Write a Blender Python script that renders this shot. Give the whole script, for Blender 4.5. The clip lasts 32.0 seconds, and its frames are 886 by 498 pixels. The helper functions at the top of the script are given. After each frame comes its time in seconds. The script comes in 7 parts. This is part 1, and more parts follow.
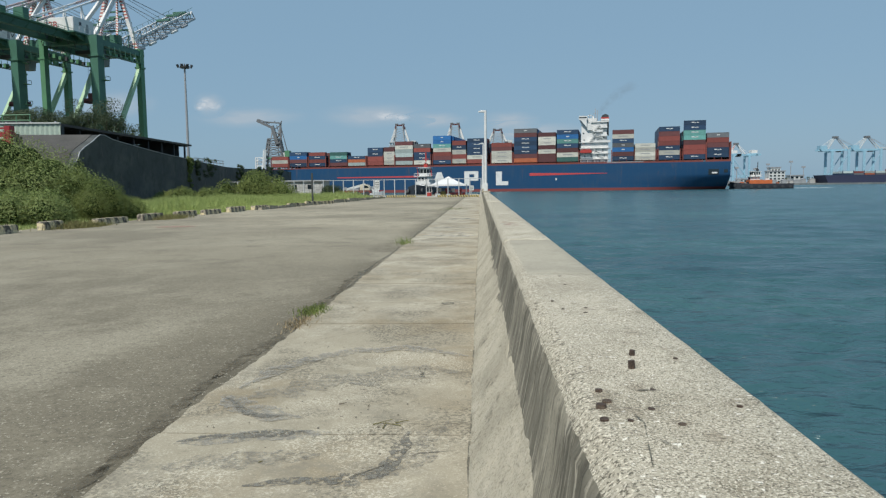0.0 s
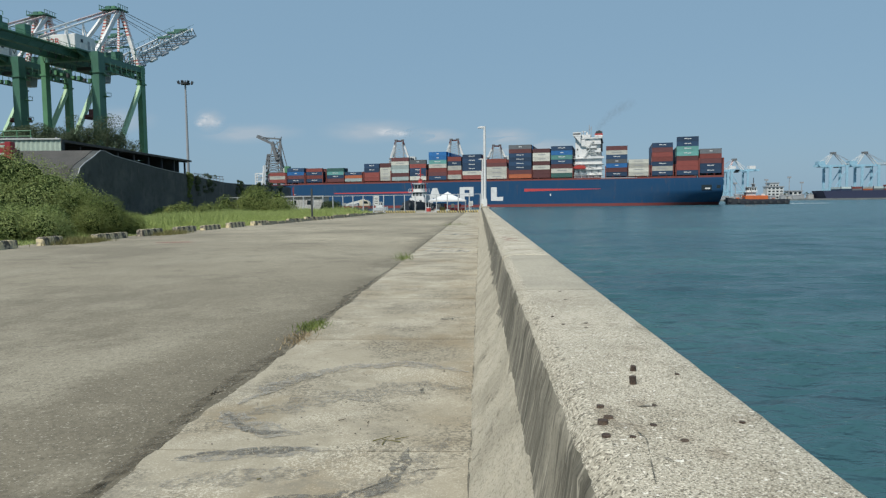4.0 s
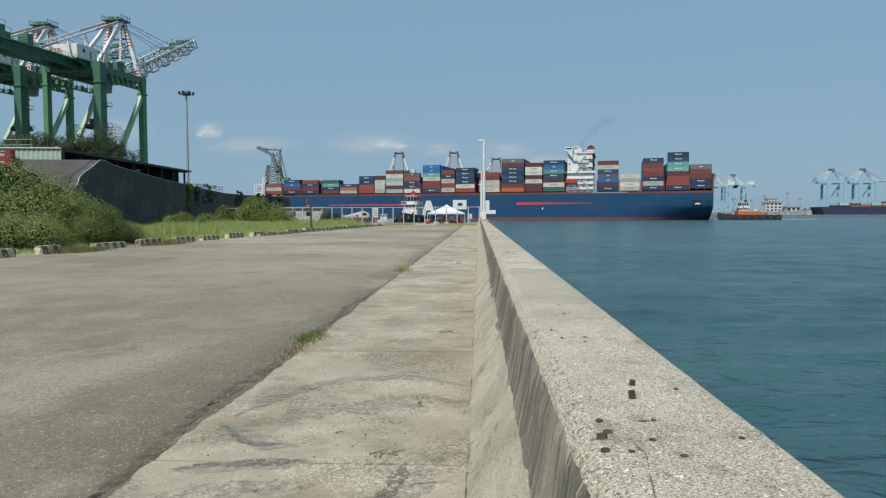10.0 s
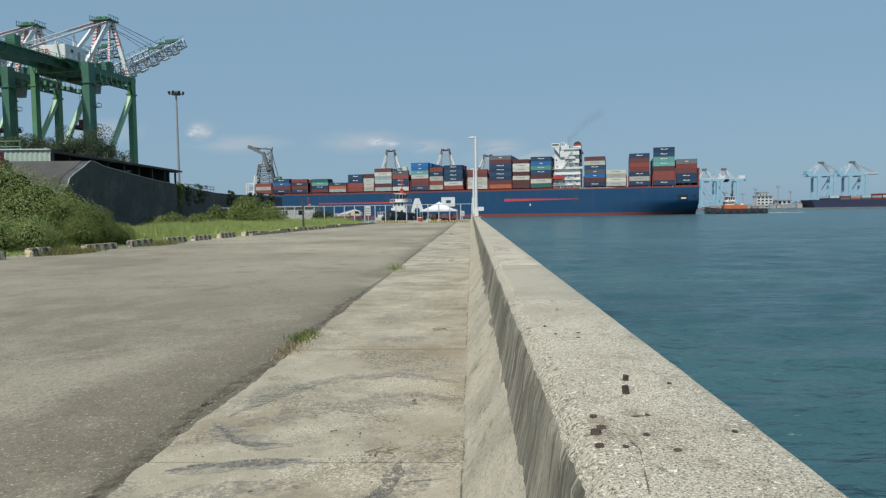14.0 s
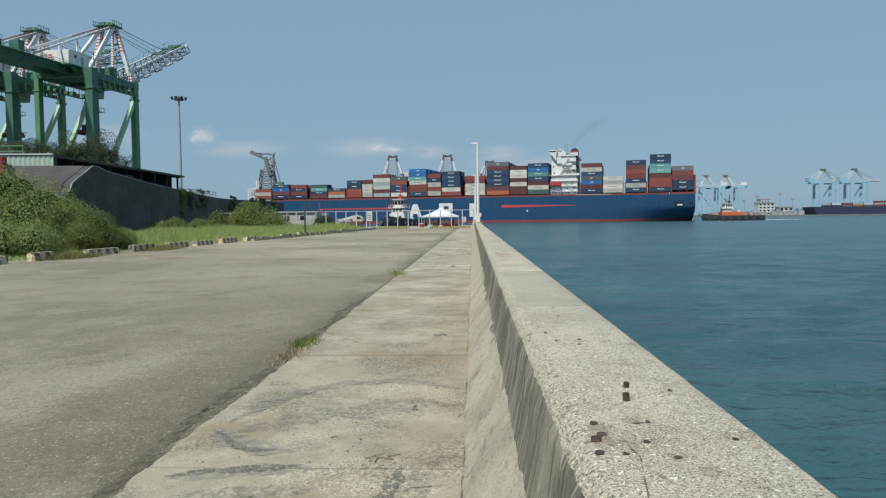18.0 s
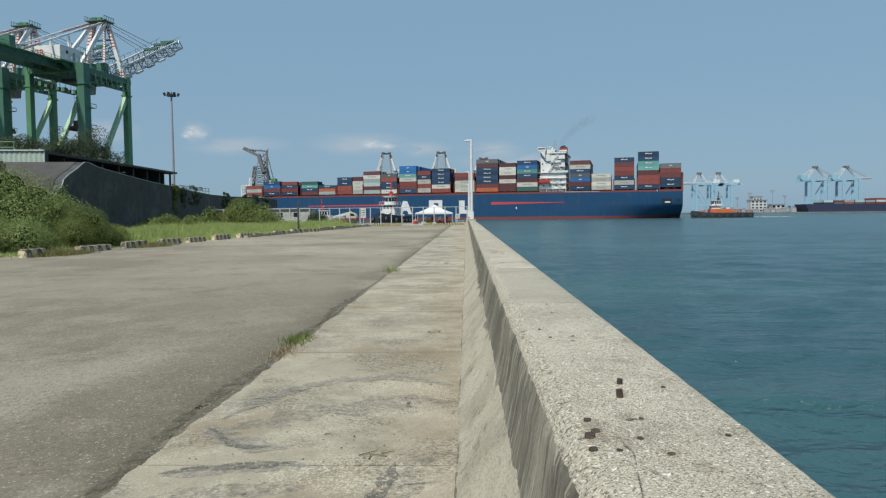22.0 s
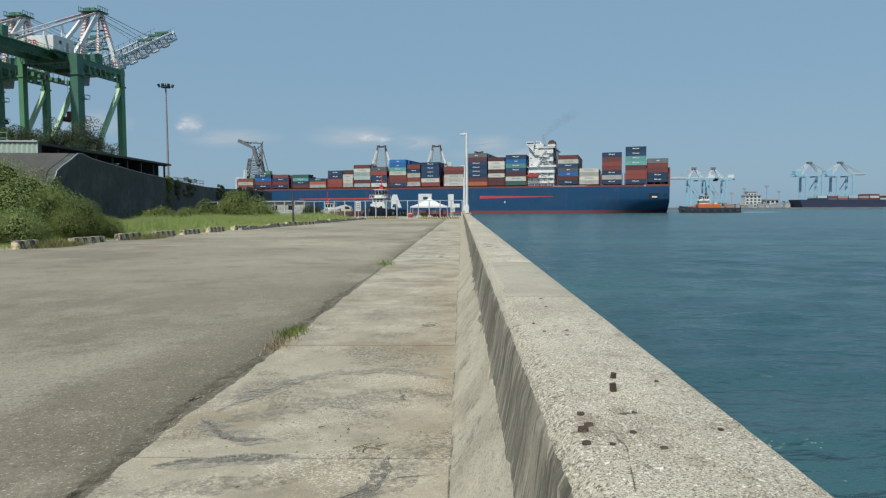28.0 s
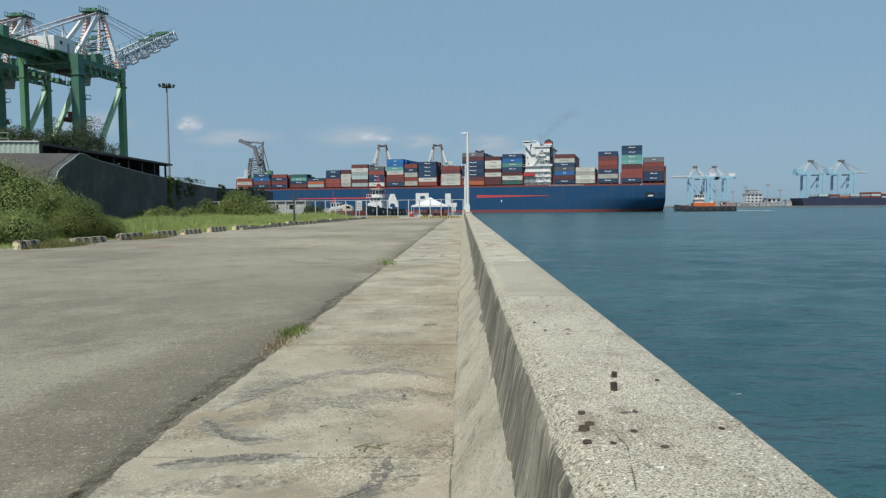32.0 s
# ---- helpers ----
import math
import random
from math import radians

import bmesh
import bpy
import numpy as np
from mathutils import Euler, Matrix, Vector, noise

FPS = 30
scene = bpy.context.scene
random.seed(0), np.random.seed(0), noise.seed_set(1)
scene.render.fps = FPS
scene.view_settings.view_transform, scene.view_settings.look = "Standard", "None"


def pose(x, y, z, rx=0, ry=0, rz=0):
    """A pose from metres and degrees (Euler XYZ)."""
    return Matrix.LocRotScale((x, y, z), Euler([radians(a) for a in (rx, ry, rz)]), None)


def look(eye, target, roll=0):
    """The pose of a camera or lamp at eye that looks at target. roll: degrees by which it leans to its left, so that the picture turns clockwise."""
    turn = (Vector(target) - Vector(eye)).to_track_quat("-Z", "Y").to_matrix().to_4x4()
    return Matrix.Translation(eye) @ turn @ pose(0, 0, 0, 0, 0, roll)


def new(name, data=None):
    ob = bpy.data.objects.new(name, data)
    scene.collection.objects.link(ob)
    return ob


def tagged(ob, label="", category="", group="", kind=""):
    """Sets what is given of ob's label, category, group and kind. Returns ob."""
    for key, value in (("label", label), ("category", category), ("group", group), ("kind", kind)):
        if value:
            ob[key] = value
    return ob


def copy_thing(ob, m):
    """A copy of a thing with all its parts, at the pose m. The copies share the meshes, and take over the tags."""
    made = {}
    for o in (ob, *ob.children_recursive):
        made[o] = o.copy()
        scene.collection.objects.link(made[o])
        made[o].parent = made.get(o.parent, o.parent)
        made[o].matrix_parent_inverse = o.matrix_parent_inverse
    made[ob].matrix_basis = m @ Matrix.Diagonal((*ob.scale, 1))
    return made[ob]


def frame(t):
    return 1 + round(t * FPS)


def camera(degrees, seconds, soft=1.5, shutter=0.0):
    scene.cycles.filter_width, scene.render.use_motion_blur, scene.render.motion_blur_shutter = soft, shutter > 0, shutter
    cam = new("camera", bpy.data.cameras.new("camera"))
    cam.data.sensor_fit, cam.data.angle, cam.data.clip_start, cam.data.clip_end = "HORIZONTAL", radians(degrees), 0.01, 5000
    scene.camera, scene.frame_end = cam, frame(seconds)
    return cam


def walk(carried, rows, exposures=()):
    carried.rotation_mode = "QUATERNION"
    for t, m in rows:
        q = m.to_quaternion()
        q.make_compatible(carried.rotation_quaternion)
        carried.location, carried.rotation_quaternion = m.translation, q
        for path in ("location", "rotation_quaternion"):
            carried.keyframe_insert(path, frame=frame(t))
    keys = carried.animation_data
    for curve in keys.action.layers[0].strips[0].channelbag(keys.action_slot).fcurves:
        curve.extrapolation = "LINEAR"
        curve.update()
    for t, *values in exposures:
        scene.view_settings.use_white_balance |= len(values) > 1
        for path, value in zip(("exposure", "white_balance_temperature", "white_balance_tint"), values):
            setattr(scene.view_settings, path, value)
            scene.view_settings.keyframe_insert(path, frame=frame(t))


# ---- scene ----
cam = camera(65, 32.0, soft=1.27)
PATH = [
    (0, 0.0022, 0.0068, 1.4990, 84.844, 0.679, 3.064),
    (0.5, 0.0015, 0.0053, 1.4968, 84.915, 0.350, 3.099),
    (1, 0.0005, 0.0054, 1.4968, 84.983, 0.295, 3.192),
    (1.5, 0.0012, 0.0070, 1.5002, 85.056, 0.468, 3.007),
    (2, 0.0023, 0.0051, 1.4997, 85.287, 0.847, 3.016),
    (2.5, 0.0004, 0.0057, 1.4984, 85.064, 0.892, 2.866),
    (3, -0.0013, 0.0078, 1.4994, 85.188, 0.719, 2.783),
    (3.5, -0.0006, 0.0099, 1.4982, 85.926, 0.735, 3.021),
    (5.5, -0.0063, 0.0095, 1.4968, 86.250, 0.234, 2.612),
    (6, -0.0059, 0.0100, 1.4968, 86.260, 0.091, 2.440),
    (6.5, -0.0075, 0.0105, 1.4943, 86.196, 0.049, 2.509),
    (7, -0.0114, 0.0113, 1.4958, 86.475, 0.156, 2.781),
    (7.5, -0.0122, 0.0096, 1.4942, 86.757, 0.260, 3.219),
    (8, -0.0110, 0.0107, 1.4962, 86.997, 0.819, 3.415),
    (8.5, -0.0089, 0.0086, 1.4966, 87.071, 0.668, 3.244),
    (9, -0.0074, 0.0093, 1.4969, 86.979, 0.332, 3.003),
    (9.5, -0.0053, 0.0103, 1.4971, 87.155, 0.398, 2.992),
    (10, -0.0063, 0.0081, 1.4968, 87.149, 0.136, 2.927),
    (10.5, -0.0081, 0.0097, 1.4952, 87.036, 0.333, 2.808),
    (11, -0.0105, 0.0093, 1.4953, 87.211, 0.721, 3.227),
    (11.5, -0.0084, 0.0097, 1.4974, 87.389, 0.852, 3.394),
    (12, -0.0043, 0.0080, 1.4979, 87.516, 0.679, 3.147),
    (12.5, -0.0066, 0.0097, 1.4991, 87.333, 0.733, 2.704),
    (13, -0.0049, 0.0092, 1.4981, 87.051, 0.762, 2.440),
    (13.5, -0.0064, 0.0106, 1.4982, 87.015, 0.969, 2.446),
    (14, -0.0041, 0.0104, 1.4984, 86.920, 0.801, 2.307),
    (14.5, -0.0034, 0.0107, 1.5017, 86.969, 0.872, 2.101),
    (16.5, -0.0021, 0.0095, 1.4995, 87.333, 0.719, 2.366),
    (17, -0.0025, 0.0096, 1.5010, 87.314, 0.709, 2.153),
    (17.5, -0.0027, 0.0083, 1.5004, 87.377, 0.646, 2.305),
    (18, -0.0016, 0.0075, 1.5000, 87.400, 0.621, 2.444),
    (18.5, -0.0033, 0.0083, 1.4992, 87.436, 0.760, 2.395),
    (19, -0.0026, 0.0083, 1.4993, 87.434, 0.770, 2.408),
    (19.5, -0.0033, 0.0074, 1.4979, 87.387, 0.578, 2.388),
    (20, -0.0040, 0.0087, 1.4991, 87.160, 0.302, 2.077),
    (20.5, -0.0039, 0.0091, 1.4999, 87.025, 0.355, 1.906),
    (21, -0.0034, 0.0098, 1.4999, 87.037, 0.593, 2.100),
    (21.5, -0.0037, 0.0105, 1.4975, 87.116, 0.633, 2.077),
    (22, -0.0031, 0.0091, 1.4999, 87.138, 0.565, 1.923),
    (22.5, -0.0020, 0.0083, 1.4997, 87.101, 0.378, 1.945),
    (23, -0.0022, 0.0086, 1.4988, 87.073, 0.299, 1.755),
    (23.5, -0.0015, 0.0081, 1.4976, 87.004, 0.275, 1.778),
    (24, -0.0019, 0.0089, 1.4975, 86.945, 0.275, 1.825),
    (24.5, -0.0042, 0.0091, 1.4979, 86.956, 0.456, 1.865),
    (25, -0.0033, 0.0091, 1.4979, 86.955, 0.398, 1.897),
    (25.5, -0.0066, 0.0102, 1.4982, 86.901, 0.205, 1.986),
    (27.5, -0.0046, 0.0095, 1.4977, 86.823, 0.514, 1.904),
    (28, -0.0023, 0.0109, 1.4998, 86.607, 0.249, 1.519),
    (28.5, 0.0014, 0.0105, 1.5001, 86.394, 0.145, 1.231),
    (29, -0.0001, 0.0112, 1.4974, 86.322, 0.127, 1.169),
    (29.5, -0.0004, 0.0084, 1.4986, 86.409, 0.231, 1.355),
    (30, -0.0004, 0.0091, 1.4998, 86.415, 0.227, 1.432),
    (30.5, -0.0013, 0.0103, 1.4980, 86.532, 0.350, 1.414),
    (31, -0.0002, 0.0103, 1.4982, 86.607, 0.365, 1.510),
    (31.5, -0.0007, 0.0086, 1.4994, 86.524, 0.219, 1.447),
    (32, -0.0003, 0.0099, 1.5008, 86.542, 0.387, 1.605),
]
walk(cam, [(t, pose(*p)) for t, *p in PATH])

# ---- world, sun, exposure ----
SUN_EL, SUN_AZ = 53.0, 208.0  # degrees; azimuth from +y clockwise: behind the camera, to its left
scene.view_settings.exposure = 0.0
world = bpy.data.worlds.new("world")
scene.world = world
world.use_nodes = True
wn, wl = world.node_tree.nodes, world.node_tree.links
sky = wn.new("ShaderNodeTexSky")
sky.sky_type, sky.sun_disc = "NISHITA", False
sky.sun_elevation, sky.sun_rotation = radians(SUN_EL), radians(SUN_AZ)
sky.air_density, sky.dust_density, sky.ozone_density, sky.altitude = 1.0, 1.0, 1.5, 0
haze = wn.new("ShaderNodeMix")
haze.data_type = "RGBA"
haze.inputs["Factor"].default_value = 0.84
haze.inputs["B"].default_value = (2.35, 3.85, 5.25, 1)  # moist summer haze
wl.new(sky.outputs[0], haze.inputs["A"])
wl.new(haze.outputs["Result"], wn["Background"].inputs["Color"])
wn["Background"].inputs["Strength"].default_value = 0.1
sun = new("sun", bpy.data.lights.new("sun", "SUN"))
sun.data.energy, sun.data.angle, sun.data.color = 4.0, radians(0.5), (1.0, 0.955, 0.88)
_el, _az = radians(SUN_EL), radians(SUN_AZ)
sun.matrix_world = look((0, 0, 60), (-60 * math.sin(_az) * math.cos(_el), -60 * math.cos(_az) * math.cos(_el), 60 - 60 * math.sin(_el)))


# ---- materials ----
def material(name, a, b=None, rough=0.8, metal=0.0, scale=4.0, fine=40.0, bump=0.3, spread=0.5, stretch=(1, 1, 1), third=None, vary=0.0, depth=0.01, spec=0.5, grain=0.5):
    """Two colours mixed by coarse and fine noise, with a bump of the fine one; third: sparse stains; vary: brightness from piece to piece."""
    m = bpy.data.materials.new(name)
    m.use_nodes = True
    n, l = m.node_tree.nodes, m.node_tree.links
    p = n["Principled BSDF"]
    p.inputs["Roughness"].default_value, p.inputs["Metallic"].default_value = rough, metal
    p.inputs["Specular IOR Level"].default_value = spec
    b = b or tuple(c * 0.75 for c in a)
    tc, mp = n.new("ShaderNodeTexCoord"), n.new("ShaderNodeMapping")
    mp.inputs["Scale"].default_value = stretch
    l.new(tc.outputs["Object"], mp.inputs["Vector"])
    ns = []
    for s, d in ((scale, 5), (fine, 3)):
        t = n.new("ShaderNodeTexNoise")
        t.inputs["Scale"].default_value, t.inputs["Detail"].default_value, t.inputs["Roughness"].default_value = s, d, 0.6
        l.new(mp.outputs[0], t.inputs["Vector"])
        ns.append(t)
    r = n.new("ShaderNodeMapRange")
    r.inputs["From Min"].default_value, r.inputs["From Max"].default_value = 0.5 - spread * 0.4, 0.5 + spread * 0.4
    l.new(ns[0].outputs["Fac"], r.inputs["Value"])
    mix = n.new("ShaderNodeMix")
    mix.data_type = "RGBA"
    mix.inputs["A"].default_value, mix.inputs["B"].default_value = (*a, 1), (*b, 1)
    l.new(r.outputs[0], mix.inputs["Factor"])
    out = mix.outputs["Result"]
    g = n.new("ShaderNodeMix")
    g.data_type, g.blend_type = "RGBA", "OVERLAY"
    g.inputs["Factor"].default_value = grain
    l.new(out, g.inputs["A"])
    fr = n.new("ShaderNodeMapRange")
    fr.inputs["From Min"].default_value, fr.inputs["From Max"].default_value = 0.28, 0.72
    l.new(ns[1].outputs["Fac"], fr.inputs["Value"])
    l.new(fr.outputs[0], g.inputs["B"])
    out = g.outputs["Result"]
    if third:
        t = n.new("ShaderNodeTexNoise")
        t.inputs["Scale"].default_value, t.inputs["Detail"].default_value = scale * 0.37, 8
        l.new(mp.outputs[0], t.inputs["Vector"])
        rr = n.new("ShaderNodeMapRange")
        rr.inputs["From Min"].default_value, rr.inputs["From Max"].default_value = 0.55, 0.7
        l.new(t.outputs["Fac"], rr.inputs["Value"])
        k = n.new("ShaderNodeMix")
        k.data_type = "RGBA"
        k.inputs["B"].default_value = (*third, 1)
        l.new(rr.outputs[0], k.inputs["Factor"])
        l.new(out, k.inputs["A"])
        out = k.outputs["Result"]
    if vary:
        oi, hs = n.new("ShaderNodeObjectInfo"), n.new("ShaderNodeHueSaturation")
        vr = n.new("ShaderNodeMapRange")
        vr.inputs["To Min"].default_value, vr.inputs["To Max"].default_value = 1 - vary, 1 + vary
        l.new(oi.outputs["Random"], vr.inputs["Value"])
        l.new(vr.outputs[0], hs.inputs["Value"])
        l.new(out, hs.inputs["Color"])
        out = hs.outputs["Color"]
    l.new(out, p.inputs["Base Color"])
    if bump:
        bp = n.new("ShaderNodeBump")
        bp.inputs["Strength"].default_value, bp.inputs["Distance"].default_value = bump, depth
        l.new(ns[1].outputs["Fac"], bp.inputs["Height"])
        l.new(bp.outputs[0], p.inputs["Normal"])
    return m


ONE = (1, 1, 1)


def mottled(name, base, layers, rough=0.95, grit=60, bump=0.3, depth=0.006, vary=0.0, bands=(), gated=()):
    """A base colour under layers of stains, each (noise scale, detail, roughness, from, to, colour, strength, stretch);
    bands: (axis, from, to, wobble, colour, strength) for dirt that follows a joint or a tone that pales farther off;
    gated: (noise scale, from, to, colour, strength, patch scale, from, to) for grit that shows only in worn patches."""
    m = bpy.data.materials.new(name)
    m.use_nodes = True
    n, l = m.node_tree.nodes, m.node_tree.links
    p = n["Principled BSDF"]
    p.inputs["Roughness"].default_value = rough
    p.inputs["Specular IOR Level"].default_value = 0.3
    tc = n.new("ShaderNodeTexCoord")
    rgb = n.new("ShaderNodeRGB")
    rgb.outputs[0].default_value = (*base, 1)
    out = rgb.outputs[0]

    def noise_at(scale, detail, roughness, stretch, shift):
        mp, t = n.new("ShaderNodeMapping"), n.new("ShaderNodeTexNoise")
        mp.inputs["Scale"].default_value, mp.inputs["Location"].default_value = stretch, (shift, shift * 1.7, shift * 0.6)
        t.inputs["Scale"].default_value, t.inputs["Detail"].default_value, t.inputs["Roughness"].default_value = scale, detail, roughness
        l.new(tc.outputs["Object"], mp.inputs["Vector"])
        l.new(mp.outputs[0], t.inputs["Vector"])
        return t.outputs["Fac"]

    def over(fac, lo, hi, colour, strength, under):
        r, k = n.new("ShaderNodeMapRange"), n.new("ShaderNodeMix")
        r.inputs["From Min"].default_value, r.inputs["From Max"].default_value, r.inputs["To Max"].default_value = lo, hi, strength
        l.new(fac, r.inputs["Value"])
        k.data_type = "RGBA"
        k.inputs["B"].default_value = (*colour, 1)
        l.new(r.outputs[0], k.inputs["Factor"])
        l.new(under, k.inputs["A"])
        return k.outputs["Result"]

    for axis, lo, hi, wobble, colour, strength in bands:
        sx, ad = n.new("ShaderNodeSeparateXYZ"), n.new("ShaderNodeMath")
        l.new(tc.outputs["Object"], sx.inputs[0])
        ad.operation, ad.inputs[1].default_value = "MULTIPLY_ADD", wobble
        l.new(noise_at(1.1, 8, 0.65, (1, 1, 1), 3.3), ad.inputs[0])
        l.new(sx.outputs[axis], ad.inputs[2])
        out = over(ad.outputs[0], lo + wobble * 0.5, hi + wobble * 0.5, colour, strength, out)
    for k, (scale, detail, roughness, lo, hi, colour, strength, stretch) in enumerate(layers):
        out = over(noise_at(scale, detail, roughness, stretch, 1.9 * k), lo, hi, colour, strength, out)
    for k, (scale, lo, hi, colour, strength, patch, plo, phi) in enumerate(gated):
        r, mu = n.new("ShaderNodeMapRange"), n.new("ShaderNodeMath")
        r.inputs["From Min"].default_value, r.inputs["From Max"].default_value = plo, phi
        l.new(noise_at(patch, 7, 0.62, ONE, 4.7 + 2.3 * k), r.inputs["Value"])
        fine, mu.operation = n.new("ShaderNodeMapRange"), "MULTIPLY"
        fine.inputs["From Min"].default_value, fine.inputs["From Max"].default_value = lo, hi
        l.new(noise_at(scale, 4, 0.65, ONE, 0.7 * k), fine.inputs["Value"])
        l.new(r.outputs[0], mu.inputs[0])
        l.new(fine.outputs[0], mu.inputs[1])
        out = over(mu.outputs[0], 0.0, 1.0, colour, strength, out)
    if vary:
        oi, hs, vr = n.new("ShaderNodeObjectInfo"), n.new("ShaderNodeHueSaturation"), n.new("ShaderNodeMapRange")
        vr.inputs["To Min"].default_value, vr.inputs["To Max"].default_value = 1 - vary, 1 + vary
        l.new(oi.outputs["Random"], vr.inputs["Value"])
        l.new(vr.outputs[0], hs.inputs["Value"])
        l.new(out, hs.inputs["Color"])
        out = hs.outputs["Color"]
    l.new(out, p.inputs["Base Color"])
    bp = n.new("ShaderNodeBump")
    bp.inputs["Strength"].default_value, bp.inputs["Distance"].default_value = bump, depth
    l.new(noise_at(grit, 6, 0.7, (1, 1, 1), 0.4), bp.inputs["Height"])
    l.new(bp.outputs[0], p.inputs["Normal"])
    return m


def ragged(name, a, b, cut=0.45, holes=14, soft=0.07, most=1.0, **k):
    """The same with gaps where it has worn away."""
    m = material(name, a, b, **k)
    n, l = m.node_tree.nodes, m.node_tree.links
    tc, t, r = n.new("ShaderNodeTexCoord"), n.new("ShaderNodeTexNoise"), n.new("ShaderNodeMapRange")
    t.inputs["Scale"].default_value, t.inputs["Detail"].default_value, t.inputs["Roughness"].default_value = holes, 8, 0.7
    l.new(tc.outputs["Object"], t.inputs["Vector"])
    r.inputs["From Min"].default_value, r.inputs["From Max"].default_value = cut - soft, cut + soft
    r.inputs["To Max"].default_value = most
    l.new(t.outputs["Fac"], r.inputs["Value"])
    l.new(r.outputs[0], n["Principled BSDF"].inputs["Alpha"])
    return m


def leafy(name, a, b, **k):
    """Leaves that let some light through."""
    m = material(name, a, b, **k)
    n, l = m.node_tree.nodes, m.node_tree.links
    p, tr, mix = n["Principled BSDF"], n.new("ShaderNodeBsdfTranslucent"), n.new("ShaderNodeMixShader")
    l.new(p.inputs["Base Color"].links[0].from_socket, tr.inputs["Color"])
    mix.inputs[0].default_value = 0.25
    l.new(p.outputs[0], mix.inputs[1])
    l.new(tr.outputs[0], mix.inputs[2])
    l.new(mix.outputs[0], n["Material Output"].inputs["Surface"])
    return m


def paint(name, c, rough=0.5, **k):
    """Weathered paint on steel."""
    return material(name, c, tuple(x * 0.8 for x in c), rough=rough, scale=k.pop("scale", 0.4), fine=k.pop("fine", 6), bump=0.1, grain=k.pop("grain", 0.12), **k)


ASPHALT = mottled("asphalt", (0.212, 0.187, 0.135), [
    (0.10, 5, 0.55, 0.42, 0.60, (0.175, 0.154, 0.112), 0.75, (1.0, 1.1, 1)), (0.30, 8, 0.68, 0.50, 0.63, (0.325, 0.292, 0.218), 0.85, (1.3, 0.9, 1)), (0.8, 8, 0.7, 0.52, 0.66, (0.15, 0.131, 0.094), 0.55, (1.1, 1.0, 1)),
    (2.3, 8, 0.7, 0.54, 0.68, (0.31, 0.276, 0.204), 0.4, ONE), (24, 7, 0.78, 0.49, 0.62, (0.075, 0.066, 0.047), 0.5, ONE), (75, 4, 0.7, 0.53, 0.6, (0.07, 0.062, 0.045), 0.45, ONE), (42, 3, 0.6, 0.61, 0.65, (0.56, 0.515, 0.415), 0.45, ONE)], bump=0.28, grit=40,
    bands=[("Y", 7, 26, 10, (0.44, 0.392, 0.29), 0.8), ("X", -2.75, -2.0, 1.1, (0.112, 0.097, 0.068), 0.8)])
CONCRETE = mottled("slab_concrete", (0.33, 0.292, 0.216), [
    (0.45, 6, 0.6, 0.46, 0.62, (0.41, 0.367, 0.278), 0.7, ONE), (0.8, 7, 0.62, 0.48, 0.64, (0.25, 0.201, 0.128), 0.85, ONE), (1.9, 8, 0.68, 0.52, 0.68, (0.235, 0.208, 0.152), 0.55, ONE), (4.5, 7, 0.7, 0.56, 0.68, (0.47, 0.43, 0.335), 0.5, ONE),
    (75, 4, 0.65, 0.56, 0.64, (0.62, 0.565, 0.45), 0.4, ONE), (30, 6, 0.75, 0.54, 0.64, (0.15, 0.133, 0.098), 0.35, ONE)], bump=0.3, grit=60, vary=0.08,
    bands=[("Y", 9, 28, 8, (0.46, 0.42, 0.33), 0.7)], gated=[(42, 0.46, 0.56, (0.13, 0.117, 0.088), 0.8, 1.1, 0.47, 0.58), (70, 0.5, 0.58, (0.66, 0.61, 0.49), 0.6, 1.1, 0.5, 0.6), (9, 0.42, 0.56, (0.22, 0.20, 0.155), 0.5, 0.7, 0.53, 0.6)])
WALLTOP = mottled("wall_concrete", (0.50, 0.45, 0.35), [
    (1.1, 7, 0.65, 0.46, 0.62, (0.38, 0.34, 0.26), 0.7, ONE), (2.6, 8, 0.72, 0.52, 0.64, (0.23, 0.197, 0.138), 0.6, ONE), (7, 8, 0.75, 0.55, 0.66, (0.22, 0.187, 0.13), 0.6, (1.2, 0.8, 1)), (0.7, 6, 0.6, 0.5, 0.62, (0.31, 0.27, 0.198), 0.6, ONE), (135, 4, 0.7, 0.52, 0.575, (0.085, 0.074, 0.052), 0.85, ONE),
    (48, 5, 0.72, 0.60, 0.65, (0.07, 0.06, 0.042), 0.75, ONE), (170, 3, 0.6, 0.55, 0.60, (0.80, 0.74, 0.60), 0.75, ONE), (45, 3, 0.55, 0.665, 0.685, (0.90, 0.86, 0.76), 0.8, ONE)], bump=0.45, grit=130, vary=0.04)
WALLSMOOTH = mottled("smooth_wall_concrete", (0.40, 0.365, 0.285), [
    (1.6, 8, 0.7, 0.48, 0.62, (0.32, 0.293, 0.23), 0.7, ONE), (50, 6, 0.75, 0.51, 0.64, (0.16, 0.144, 0.11), 0.6, ONE), (70, 4, 0.6, 0.57, 0.66, (0.58, 0.54, 0.44), 0.5, ONE)], bump=0.3, grit=70)
